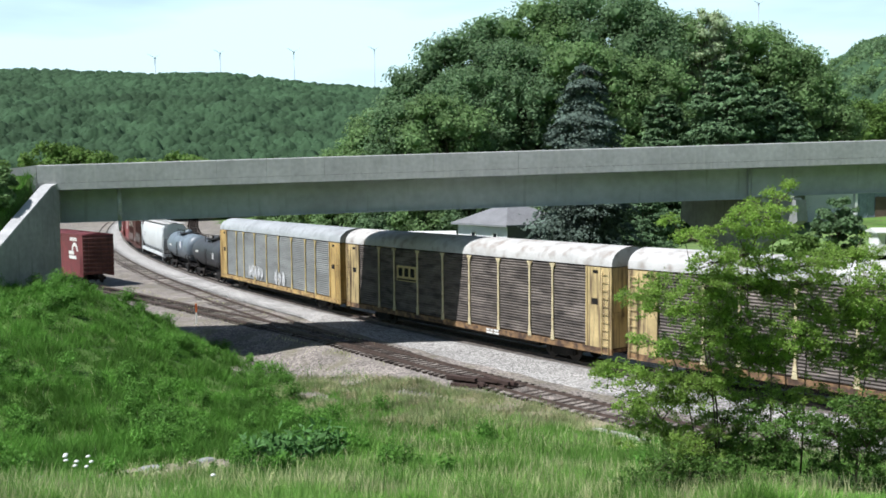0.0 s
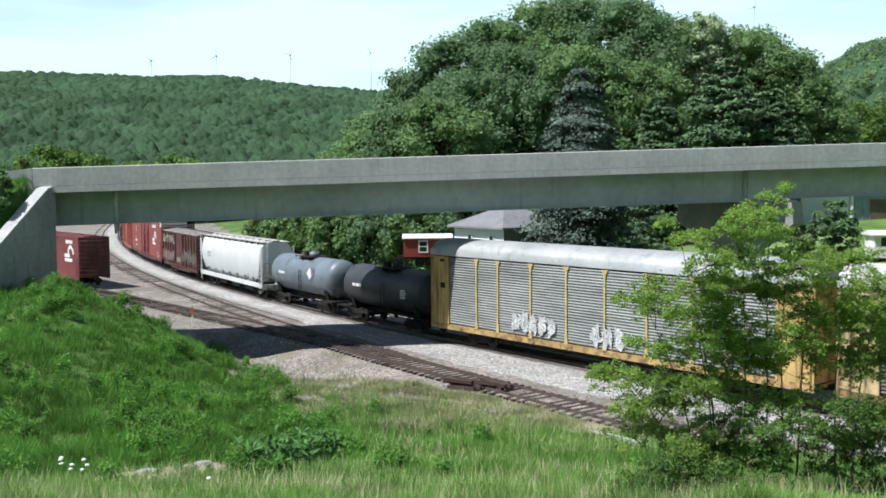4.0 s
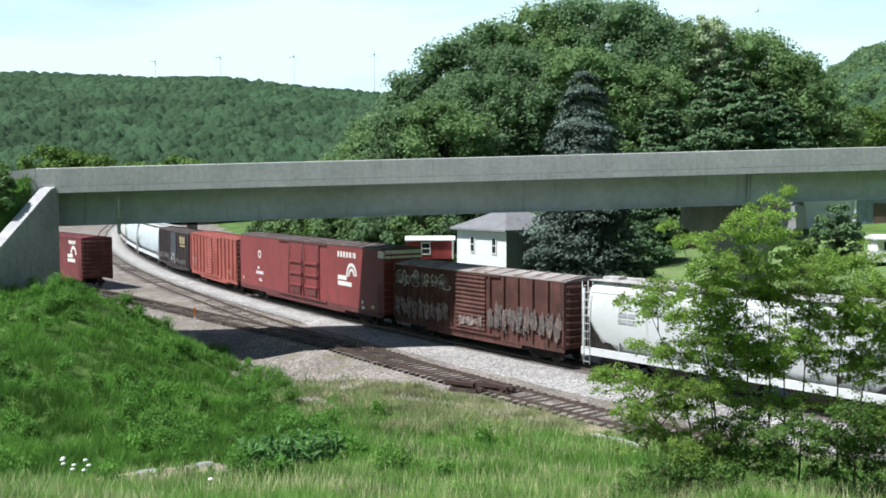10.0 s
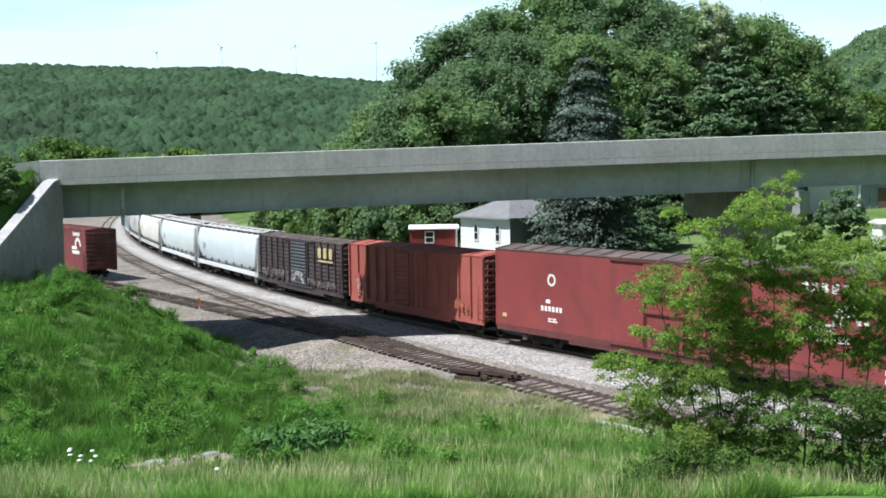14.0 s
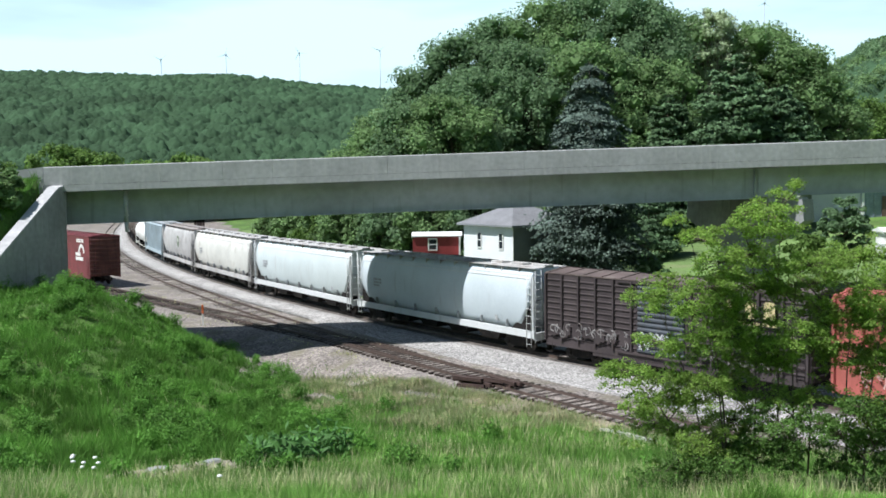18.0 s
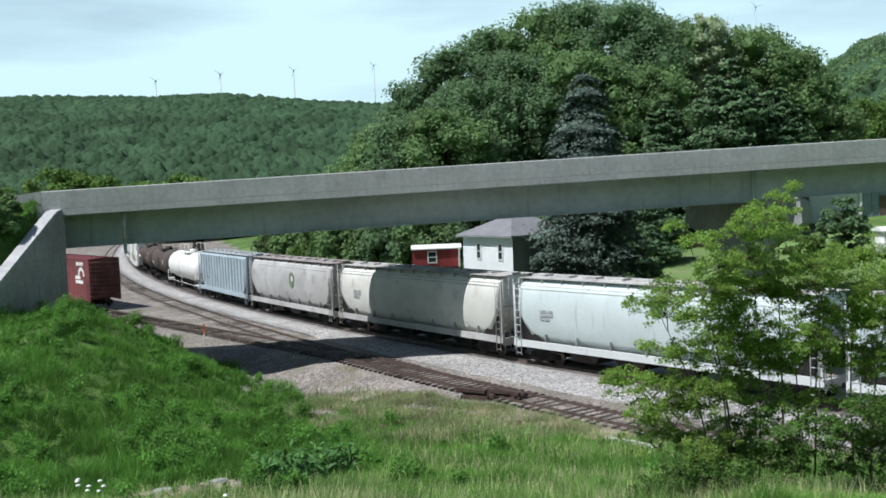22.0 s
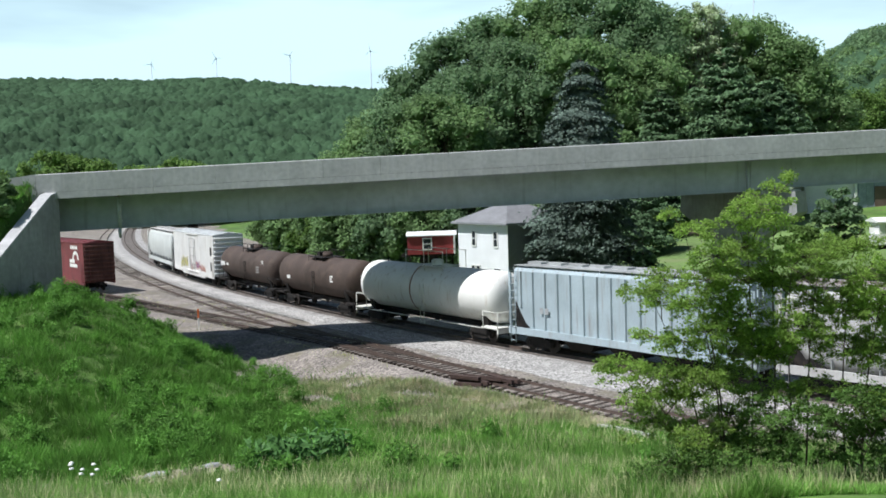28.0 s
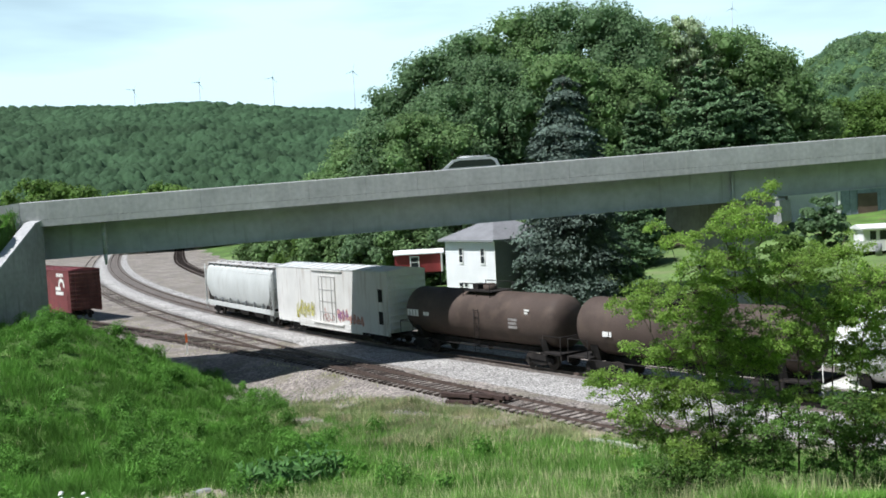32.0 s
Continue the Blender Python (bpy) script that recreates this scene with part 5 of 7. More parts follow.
def broadleaf(label, x, y, height, radius, seed, leaf_m, count=7000, size=0.42, clumps=26, base=0.28, name="tree", sink=0.3):
    rng, rnd = np.random.default_rng(seed), random.Random(seed)
    z0 = float(ground(x, y)) - sink
    tree = thing(name, label, "tree", "trees behind the railway", m=pose(x, y, z0))
    s = Solid()
    limb(s, (0, 0, 0), (0.2, 0.1, height * 0.55), 0.022 * height, 0.012 * height, 8, 4, rnd)
    blobs = []
    for k in range(clumps):
        t = (k + 0.5) / clumps
        a = k * 2.39996 + rnd.uniform(-0.4, 0.4)
        zz = base + (1 - base) * t
        prof = math.sqrt(max(0.05, 1 - max(0.0, (t - 0.42) / 0.60) ** 2.0)) * min(1.0, 0.72 + 0.9 * t)
        rr = radius * prof * rnd.uniform(0.55, 0.90) * (1 if k % 4 else 0.4)
        c = (rr * math.cos(a), rr * math.sin(a), height * (zz * 0.90) + rnd.uniform(-0.5, 0.5))
        blobs.append((*c, radius * rnd.choice((0.16, 0.20, 0.25, 0.32)) * rnd.uniform(0.85, 1.15)))
        if k % 2 == 0:
            limb(s, (0.1, 0, height * min(0.5, zz * 0.6)), c, 0.008 * height, 0.002 * height, 5, 2, rnd)
    part("trunk", s, BARK, tree)
    bm = bmesh.new()
    bmesh.ops.create_icosphere(bm, subdivisions=1, radius=1)
    ico = np.array([[v.co[:] for v in f.verts] for f in bm.faces])
    bm.free()
    bl = np.array(blobs)
    core = (ico[None] * (bl[:, 3] * 0.5)[:, None, None, None] * np.array([1, 1, 0.85]) + bl[:, None, None, :3]).reshape(-1, 3, 3)
    crown = new("crown", quads("crown", np.concatenate([core, blob_leaves(rng, count, blobs, size, tri=True, inner=0.55, jitter=0.75)]), leaf_m, 3))
    crown.parent = tree
    return tree


def conifer(name, label, x, y, height, radius, seed, leaf_m, boughs, per, size, droop, base=0.06, taper=0.85, lift=0.0, spread=0.24):
    """A straight trunk with many single boughs, each a drooping frond of needles with a dark gap under it."""
    rng, rnd = np.random.default_rng(seed), random.Random(seed)
    tree = thing(name, label, "tree", "trees behind the railway", m=pose(x, y, float(ground(x, y)) - 0.2))
    s = Solid()
    s.tube((0, 0, 0), (0, 0, height * 0.97), 0.013 * height, 0.01, n=8)
    cs, ns = [], []
    for k in range(boughs):
        t = 1 - (1 - (k + rnd.random()) / boughs * 0.998) ** 0.72
        reach = radius * (1 - t) ** taper * (1 - 0.25 * max(0.0, 0.12 - t) / 0.12) + 0.2
        a = k * 2.39996 + rnd.uniform(-0.5, 0.5)
        r = reach * rnd.choice((0.62, 0.82, 0.95, 1.05)) * rnd.uniform(0.9, 1.1)
        z = height * (base + (0.98 - base) * t) + rnd.uniform(-0.3, 0.3)
        out = np.array([math.cos(a), math.sin(a), 0.0])
        side = np.array([-math.sin(a), math.cos(a), 0.0])
        u = rng.uniform(0.0, 1.0, per) ** 0.8
        q = 0.35 + 0.65 * u
        fall = -droop * r * q ** 1.6 + lift * r * q ** 3
        wide = spread * r * (0.35 + 1.1 * np.sin(np.minimum(1.0, 0.25 + u) * 2.6)) + 0.06
        v = rng.normal(0, 0.55, per)
        c = out * (r * q)[:, None] + side * (v * wide)[:, None]
        c[:, 2] = z + fall - 0.10 * np.abs(v) * wide - rng.gamma(1.0, 0.10, per)
        cs.append(c)
        ns.append(np.tile(out * 0.55 + np.array([0, 0, 0.8]), (per, 1)))
        if k % 2 == 0:
            s.tube((0, 0, z + 0.1), out * r * 0.8 + np.array([0, 0, z - droop * r * 0.65 + lift * r * 0.4]), 0.05 * (1 - t) + 0.015, 0.008, n=3, caps=False)
    part("trunk", s, BARK, tree)
    crown = new("crown", quads("crown", facing(rng, np.concatenate(cs), np.concatenate(ns), size, 0.45, 0.45, True), leaf_m, 3))
    crown.parent = tree
    return tree


conifer("spruce_tree", "tall dark blue spruce beside the white house", 11.5, 80.5, 19.6, 5.3, 5, LEAF_SPRUCE, 330, 260, 0.15, 0.46, 0.05, 0.46, 0.0, 0.30)
for k, (x, y, h, r, m) in enumerate((
        (31, 108, 20.5, 8.0, LEAF_PINE), (25, 113, 17, 6.0, LEAF_PINE), (37.0, 112, 16.5, 6.0, LEAF_PINE), (22.5, 109.5, 11.5, 5.0, LEAF_PINE), (19.6, 97, 9.6, 4.2, LEAF_PINE))):
    conifer("pine_tree", "dark green pine with spreading feathery boughs", x, y, h, r, 40 + k, m, 190 if y > 100 else 80, 150, 0.26 if y > 100 else 0.15, 0.12, 0.45 if x > 35 else 0.07, 0.6, 0.20, 0.30)
# x, y, height of the top over the rails, crown radius, leaves
WOODS = (
    (-8.4, 131, 20.3, 6.2, LEAF_LIGHT), (-3.0, 130, 26, 7.2, LEAF_OAK), (2.6, 129, 30.8, 7.8, LEAF_OAK), (7.1, 131, 33.8, 9.0, LEAF_OAK),
    (13, 130, 35.6, 9.5, LEAF_LIGHT), (19, 131, 36.4, 9.5, LEAF_OAK), (25, 130, 36.0, 9.5, LEAF_OAK), (29.6, 132, 34.4, 8.5, LEAF_LIGHT),
    (40.8, 130, 32.0, 7.5, LEAF_LIGHT), (37, 134, 30.0, 7.5, LEAF_OAK), (45.4, 129, 28.0, 7.0, LEAF_LIGHT), (48.5, 128, 23.5, 6.0, LEAF_LIGHT),
    (10, 120, 27.5, 8.5, LEAF_OAK), (17, 119, 27.5, 8.0, LEAF_LIGHT), (3.5, 117, 24.0, 8.0, LEAF_OAK), (25.5, 120, 25, 7.5, LEAF_LIGHT), (46, 137, 26, 7.0, LEAF_OAK),
    (-12, 115, 13.6, 5.2, LEAF_LIGHT), (-8.2, 116, 17.0, 6.2, LEAF_LIGHT), (-4, 113, 19.6, 7.0, LEAF_OAK), (0.3, 110, 20.6, 7.0, LEAF_LIGHT), (19, 113, 16.5, 5.0, LEAF_LIGHT), (52, 138, 20, 6.0, LEAF_LIGHT),
    (-17, 125, 11, 5.5, LEAF_LIGHT), (-24, 150, 12, 6, LEAF_LIGHT), (58, 139, 21, 6.5, LEAF_YELLOW),
    (66, 140, 22, 7.0, LEAF_YELLOW), (74, 142, 23, 7.0, LEAF_LIGHT), (-10.5, 106, 8.6, 4.2, LEAF_LIGHT), (-6, 103, 9.0, 4.2, LEAF_OAK), (-2, 101, 9.8, 4.4, LEAF_LIGHT), (3, 100, 10.5, 4.5, LEAF_OAK), (7.5, 101, 12.5, 4.8, LEAF_LIGHT), (14, 105, 14, 5, LEAF_LIGHT))
for k, (x, y, top, r, m) in enumerate(WOODS):
    h = top - float(ground(x, y)) + 0.3
    broadleaf("leafy green broadleaf tree on the rising ground" if m is not LEAF_OAK else "large deep green broadleaf tree with a dense crown", x, y, h, r, 100 + k, m, int(2600 * r), 0.175, 120, 0.10 if h < 20 else 0.2)
# a bare-twigged tree in the woods' top
bare = thing("tree", "grey half-bare tree rising over the green crowns", "tree", "trees behind the railway", m=pose(34.8, 131, float(ground(34.8, 131)) - 1))
bs = Solid()
limb(bs, (0, 0, 0), (0, 0, 22), 0.4, 0.2, 7, 4)
rb = random.Random(9)
for k in range(190):
    z = rb.uniform(13, 22)
    a = rb.uniform(0, 6.28)
    p = (0.5 * math.cos(a), 0.5 * math.sin(a), z)
    q = (rb.uniform(1.5, 4.5) * math.cos(a), rb.uniform(1.5, 4.5) * math.sin(a), z + rb.uniform(2, 6.5))
    limb(bs, p, q, 0.055, 0.014, 4, 3, rb)
    limb(bs, ((p[0] + q[0]) / 2, (p[1] + q[1]) / 2, (p[2] + q[2]) / 2), (q[0] + rb.uniform(-1.5, 1.5), q[1], q[2] + rb.uniform(-0.5, 1.2)), 0.03, 0.012, 4, 2, rb)
part("branch_work", bs, BARK_DEAD, bare)
LEAF_PALE = surf("pale sparse young leaves", (0.42, 0.50, 0.31), 0.6, vary=0.25, scale=0.2, fine=1.2, bump=0, spec=0.12, trans=0.4)
broadleaf("pale sparse tree coming into leaf behind the crowns", 34.4, 129.0, 30.0, 4.8, 190, LEAF_PALE, 9000, 0.16, 70, 0.55)
# bushes round the lawn
for k, (x, y, h, r, m, lab) in enumerate(((-25.6, 56.8, 1.6, 1.3, LEAF_LIGHT, "low green shrub over the wing wall"), (-26.6, 55.2, 1.5, 1.3, LEAF_OAK, "dark green shrub beside the wing wall"), (-27.5, 57.5, 1.8, 1.4, LEAF_OAK, "leafy shrub on the approach bank"), (35.5, 89, 5.2, 2.5, LEAF_OAK, "round green shrub tree on the lawn"), (16.0, 79, 2.3, 2.0, LEAF_OAK, "low dark shrub beside the lawn"),
                                     (31, 84, 3.0, 2.2, LEAF_YELLOW, "yellow-green bush behind the pier"), (12.5, 94, 4.5, 3.2, LEAF_PINE, "dark evergreen bush at the lawn's edge"))):
    broadleaf(lab, x, y, h, r, 200 + k, m, 4600, 0.15, 44, 0.05, "bush", 0.1)
# brush at the yard's far side and trees at the valley's end
rng = np.random.default_rng(77)
for k in range(12):
    y = 112 + 11 * k + rng.uniform(-3, 3)
    x = float(main_x(y)) + 12.5 + 17 * smooth(118, 165, y) + rng.uniform(0, 5)
    broadleaf("light green brush beside the yard tracks", x, y, 5.5 + 2.5 * rng.random() + 0.02 * y, 4.0 + rng.random(), 300 + k, LEAF_LIGHT if k % 3 else LEAF_YELLOW, 4200, 0.24, 22, 0.1, "bush", 0.1)
for k in range(20):
    x, y = -160 + 5.9 * k + rng.uniform(-2, 2), 290 + rng.uniform(-25, 45)
    broadleaf("light green tree at the valley's bend", x, y, 22.5 + 4 * rng.random() - 0.36 * k - 2.2 * (k > 8), 11.5, 340 + k, LEAF_YELLOW, 4200, 0.5, 42, 0.12)


def canopy(x, y, cell, seed):
    """Height of a closed woodland canopy over the ground: the highest of many overlapping crown domes."""
    rng = np.random.default_rng(seed)
    ox, oy, rr, lift = (rng.random((256, 256)) for _ in range(4))
    i, j = np.floor(x / cell).astype(int), np.floor(y / cell).astype(int)
    top = np.zeros(x.shape)
    for di in (-1, 0, 1):
        for dj in (-1, 0, 1):
            a, b = (i + di) % 256, (j + dj) % 256
            d = np.hypot(x - (i + di + ox[a, b]) * cell, y - (j + dj + oy[a, b]) * cell)
            r = cell * (0.55 + 0.5 * rr[a, b])
            top = np.maximum(top, cell * 0.5 * lift[a, b] + r * 1.05 * np.sqrt(np.maximum(0, 1 - (d / r) ** 2)))
    return top


def far_woods(name, label, lean0, lean1, y0, y1, columns, rows, cell, leaves, size, seed, sunk):
    """A hillside's canopy as one sheet of domes, under a coat of loose leaf clumps."""
    rng = np.random.default_rng(seed)
    lean, dist = np.meshgrid(np.linspace(lean0, lean1, columns), y0 + (y1 - y0) * np.linspace(0, 1, rows) ** 1.15)
    x, y = lean * dist, dist
    z = ground(x, y) + canopy(x, y, cell, seed) + canopy(x, y, cell * 0.42, seed + 50) + rng.normal(0, 0.03 * cell, x.shape) - sunk
    v = np.stack([x, y, z], 2)
    grid = np.arange(columns * rows).reshape(rows, columns)
    f = np.stack([grid[:-1, :-1], grid[:-1, 1:], grid[1:, 1:], grid[1:, :-1]], 2).reshape(-1, 4)
    dx, dy = v[:, 2:] - v[:, :-2], v[2:] - v[:-2]
    n = np.cross(dx[1:-1], dy[:, 1:-1])
    n /= np.linalg.norm(n, axis=2)[:, :, None]
    pick = rng.integers(0, n.shape[0], leaves), rng.integers(0, n.shape[1], leaves)
    c = v[1:-1, 1:-1][pick] + rng.normal(0, 0.06 * cell, (leaves, 3)) * np.array([1, 1, 0.6])
    q = facing(rng, c, n[pick], size * (0.6 + c[:, 1] / y1) * rng.uniform(0.6, 1.3, leaves), 0.8, 0.3)
    v = np.concatenate([v.reshape(-1, 3), q.reshape(-1, 3)]).astype(np.float32)
    f = np.concatenate([f, rows * columns + np.arange(4 * len(q)).reshape(-1, 4)]).astype(np.int32)
    me = bpy.data.meshes.new(name)
    me.vertices.add(len(v))
    me.vertices.foreach_set("co", v.ravel())
    me.loops.add(f.size)
    me.loops.foreach_set("vertex_index", f.ravel())
    me.polygons.add(len(f))
    me.polygons.foreach_set("loop_start", np.arange(0, f.size, 4, dtype=np.int32))
    me.update(calc_edges=True)
    me.polygons.foreach_set("use_smooth", np.arange(len(f)) < len(f) - len(q))
    me.materials.append(FOREST)
    return tagged(new(name, me), label, "woods", kind="stuff")


far_woods("far_woods", "dense green broadleaf woods covering the far hillside", -0.53, 0.03, 520, 1540, 400, 290, 9.5, 80000, 0.5, 11, 5.5)
far_woods("hill_woods", "green woods on the near hillside", 0.21, 0.57, 180, 660, 150, 120, 6.5, 100, 0.32, 12, 5.0)
for name, label, m, n, leaves, seed in (("hill_crowns", "leafy green tree crowns on the near hillside", LEAF_OAK, 420, 80000, 13), ("hill_brush", "light green tree crowns on the near hillside", LEAF_LIGHT, 260, 45000, 14)):
    rng = np.random.default_rng(seed)
    y = 185 + 420 * rng.random(n)
    x = y * rng.uniform(0.31, 0.53, n)
    r = rng.uniform(2.2, 4.6, n)
    crowns = np.stack([x, y, ground(x, y) + 2.0 + r * 0.5, r], 1)
    tagged(new(name, quads(name, blob_leaves(rng, leaves, crowns, 0.46, 0.95, 0.6, True, 0.75), m, 3)), label, "woods", kind="stuff")


# ---- meadow ----
def off_main(x, y):
    a, b, c, d, e = CURVE
    m = b + c * np.exp(-(np.maximum(y, 20) - e) / d)
    return (x - main_x(np.maximum(y, 20))) / np.sqrt(1 + m * m)


def ditch_y(x):
    return np.interp(x, [-14, -10.2, -9.3, -8.3, -7.0, -5.5], [21.5, 23.6, 26.6, 27.3, 28.1, 28.3])


def meadow_points(rng, n, y0, y1, power=1.0):
    y = y0 + (y1 - y0) * rng.random(n) ** power
    x = y * rng.uniform(-0.53, 0.53, n)
    lim = np.interp(y, [18, 44, 50, 55, 58.5, 60.5, 63, 72, 80, 95], [-9.0, -9.0, -9.3, -10.3, -11.4, -12.3, -12.9, -12.6, -13.0, -15]) - rng.gamma(1.0, 0.8, n)
    dy = y - ditch_y(x)
    ditch = (dy < 0.3) & (dy > -0.75 - 0.5 * np.sin(x * 1.7)) & (x < -5.2) & (rng.random(n) < 0.96)
    thin = smooth(-19.0, -13.5, off_main(x, y)) * smooth(33, 39, y) * (x > -8.5)
    ok = (off_main(x, y) < lim) & ~ditch & (rng.random(n) > 0.82 * thin)
    return x[ok], y[ok]


def blades(rng, x, y, h, w, lean=0.35):
    k = len(x)
    z = ground(x, y) - 0.03
    a = rng.uniform(0, 6.283, k)
    side = np.stack([np.cos(a), np.sin(a), np.zeros(k)], 1) * (w / 2)[:, None]
    b = rng.uniform(0, 6.283, k)
    bend = np.stack([np.cos(b), np.sin(b), np.zeros(k)], 1) * (h * lean * rng.random(k))[:, None]
    root = np.stack([x, y, z], 1)
    tip = root + bend + np.stack([0 * h, 0 * h, h], 1)
    return np.stack([root - side, root + side, tip], 1)


SAND = surf("washed sandy earth", (0.30, 0.26, 0.20), 0.95, vary=0.25, scale=1.2, fine=8, bump=0.5, dirt=(0.14, 0.12, 0.07), amount=0.35)
bed = []
for x in np.arange(-14, -4.9, 0.3):
    w = 0.55 + 0.22 * math.sin(x * 1.9) + 0.12 * math.sin(x * 4.3)
    c = float(ditch_y(x))
    bed.append([(x - 0.25 * o, c + o, float(ground(x - 0.25 * o, c + o)) + h) for o, h in ((-w - 0.7, -0.06), (-w * 0.6 - 0.5, 0.06), (0, 0.05), (w * 0.6, 0.07), (w, -0.04))])
strip("ditch_bed", bed, SAND, "bare washed earth of a small ditch in the grass", "ditch")
LAWN = surf("mown lawn grass", (0.125, 0.200, 0.055), 0.95, vary=0.25, scale=0.15, fine=2.5, bump=0.6, dirt=(0.17, 0.20, 0.085), amount=0.3)
rows = []
for y in np.arange(70, 215, 1.5):
    e = float(main_x(y)) + 6.5 + 16 * smooth(112, 165, y)
    rows.append([(e + o, y, float(ground(e + o, y)) + (0.07 if 0 < o < 62 else -0.1)) for o in (0, 1, 3, 6, 9, 12, 15, 18, 21, 24, 27, 30, 33, 36, 40, 44, 48, 53, 58, 64)])
strip("lawn", rows, LAWN, "bright green mown lawn rising behind the railway", "lawn")

rng = np.random.default_rng(21)
GRASS_DEEP = surf("lush deep green grass", (0.118, 0.262, 0.044), 0.7, vary=0.45, scale=0.3, fine=2, bump=0, spec=0.15, trans=0.35)
x, y = meadow_points(rng, 760000, 16.5, 66, 1.35)
patch = 0.5 + 0.5 * np.sin(x * 0.55 + 1.3 * np.sin(y * 0.4)) * np.sin(y * 0.7 + x * 0.2)
tuft = np.sin(x * 2.3 + 2 * np.sin(y * 1.1)) * np.sin(y * 1.9 + 1.5 * np.sin(x * 0.9)) > 0.25
near = y - ditch_y(x)
h = rng.uniform(0.12, 0.36, len(x)) * np.where((near < 0) & (near > -3.2) & (x < -5.0), 0.35, 1.0) * (0.6 + 0.6 * patch + 0.5 * tuft) * np.interp(y, [16, 30, 44, 52], [1.0, 0.9, 0.75, 0.7])
bank = rng.random(len(x)) < smooth(-2.2, -5.0, x + 0.6 * np.sin(y * 0.5)) * smooth(-1.5, 2.5, y - ditch_y(x)) * 0.94 + 0.2
u, v = x + 0.5 * np.sin(y * 1.7) + 0.3 * np.sin(x * 2.9 + y), y * 0.75 + 0.5 * np.sin(x * 1.3)
clump = np.clip(0.5 + 0.75 * np.sin(u * 2.6) * np.sin(v * 2.1) + 0.45 * np.sin(u * 5.3 + 1) * np.sin(v * 4.7 + 2), 0, 1.4)
h = np.where(bank, h * (0.45 + 1.35 * clump) * np.interp(y, [20, 27, 30, 66], [0.75, 0.8, 1.0, 1.05]), h)
for name, m, pick, label in (("bank_grass", GRASS_DEEP, bank, "lush deep green grass on the bank"), ("grass", GRASS, ~bank, "tall fresh green meadow grass")):
    a, b, c = x[pick], y[pick], h[pick]
    tagged(new(name, quads(name, blades(rng, a, b, c, 0.008 + 0.0007 * b, 1.1), m, 3)), label, "grass", kind="stuff")
x, y = meadow_points(rng, 200000, 16.5, 62, 1.1)
near_track = np.exp(-((off_main(x, y) + 10.6) / 1.6) ** 2) * (x > -13)
pale = np.sin(x * 0.8 + 1) * np.sin(y * 0.9 + x * 0.3) > -0.1
front = 1 - smooth(-2.2, -5.0, x) * smooth(-0.2, 1.2, y - ditch_y(x))
keep = rng.random(len(x)) < front * 0.27 * smooth(27, 19, y) * (0.35 + 0.65 * pale) + 0.01 + front * 0.26 * pale * smooth(42, 30, y) + 0.45 * near_track
x, y = x[keep], y[keep]
tagged(new("dry_grass", quads("dry_grass", blades(rng, x, y, rng.uniform(0.2, 0.62, len(x)) * np.where(y > 44, 0.75, 1.0), 0.012 + 0.0005 * y, 0.7), GRASS_DRY, 3)), "straw-coloured seed stalks among the grass", "grass", kind="stuff")
# thin dry grass and grey-green tufts along the siding's foot
GRASS_TAN = surf("sun-bleached thin grass", (0.50, 0.45, 0.28), 0.85, vary=0.3, scale=0.4, fine=3, bump=0, spec=0.1, trans=0.25)
GRASS_OLIVE = surf("grey green track-side grass", (0.30, 0.355, 0.165), 0.8, vary=0.35, scale=0.4, fine=3, bump=0, spec=0.1, trans=0.3)
verge = []
for s_ in np.arange(80, 112, 0.8):
    lo = np.interp(s_, [80, 96, 104, 112], [-13.5, -15.5, -16.5, -15.0]) + 4 * wobble(s_, 11)
    row = cross(s_, MAIN, [(lo + (-8.9 - lo) * k / 10, 0) for k in range(11)])
    verge.append([(px, py, max(float(ground(px, py)) + (0.035 if 0 < k < 10 else -0.08), -0.175 if 0 < k < 10 else -9)) for k, (px, py, _) in enumerate(row)])
VERGE = surf("dry sandy verge", (0.245, 0.215, 0.145), 0.95, vary=0.3, scale=0.5, fine=5, bump=0.5, dirt=(0.13, 0.14, 0.06), amount=0.45)
strip("verge", verge, VERGE, "dry sandy earth with thin grass beside the siding", "verge")
n = 330000
y = 36 + 21 * rng.random(n)
x = rng.uniform(-9, 14, n)
q = off_main(x, y)
edge = np.interp(y, [36, 46, 50, 54, 57], [-9.0, -9.0, -9.3, -10.6, -12.5])
deep = edge - q
mottle = 0.5 + 0.5 * np.sin(x * 1.3 + 1.7 * np.sin(y * 0.8)) * np.sin(y * 1.1 + 0.9 * np.sin(x * 1.1))
keep = (deep > 0) & (rng.random(n) < smooth(0.0, 1.0, deep) * (1 - smooth(5.5, 11.0, deep)) * (0.35 + 0.65 * mottle))
x, y, deep, mottle = x[keep], y[keep], deep[keep], mottle[keep]
olive = rng.random(len(x)) < 0.30 + 0.45 * (np.sin(x * 2.1 + y) * np.sin(y * 1.7 - x) > 0.2)
for name, m, pick, top, label in (("pale_grass", GRASS_TAN, ~olive, 0.34, "thin sun-bleached grass beside the siding"), ("track_grass", GRASS_OLIVE, olive, 0.50, "grey-green grass tufts beside the siding")):
    a, b = x[pick], y[pick]
    tagged(new(name, quads(name, blades(rng, a, b, rng.uniform(0.08, top, len(a)) * (0.5 + 0.8 * mottle[pick]), np.full(len(a), 0.042), 0.8), m, 3)), label, "grass", kind="stuff")
k = rng.integers(0, 240, 9000)
cx, cy = rng.uniform(-34, 4, 240), rng.uniform(52, 100, 240)
x, y = cx[k] + rng.normal(0, 0.55, 9000), cy[k] + rng.normal(0, 0.8, 9000)
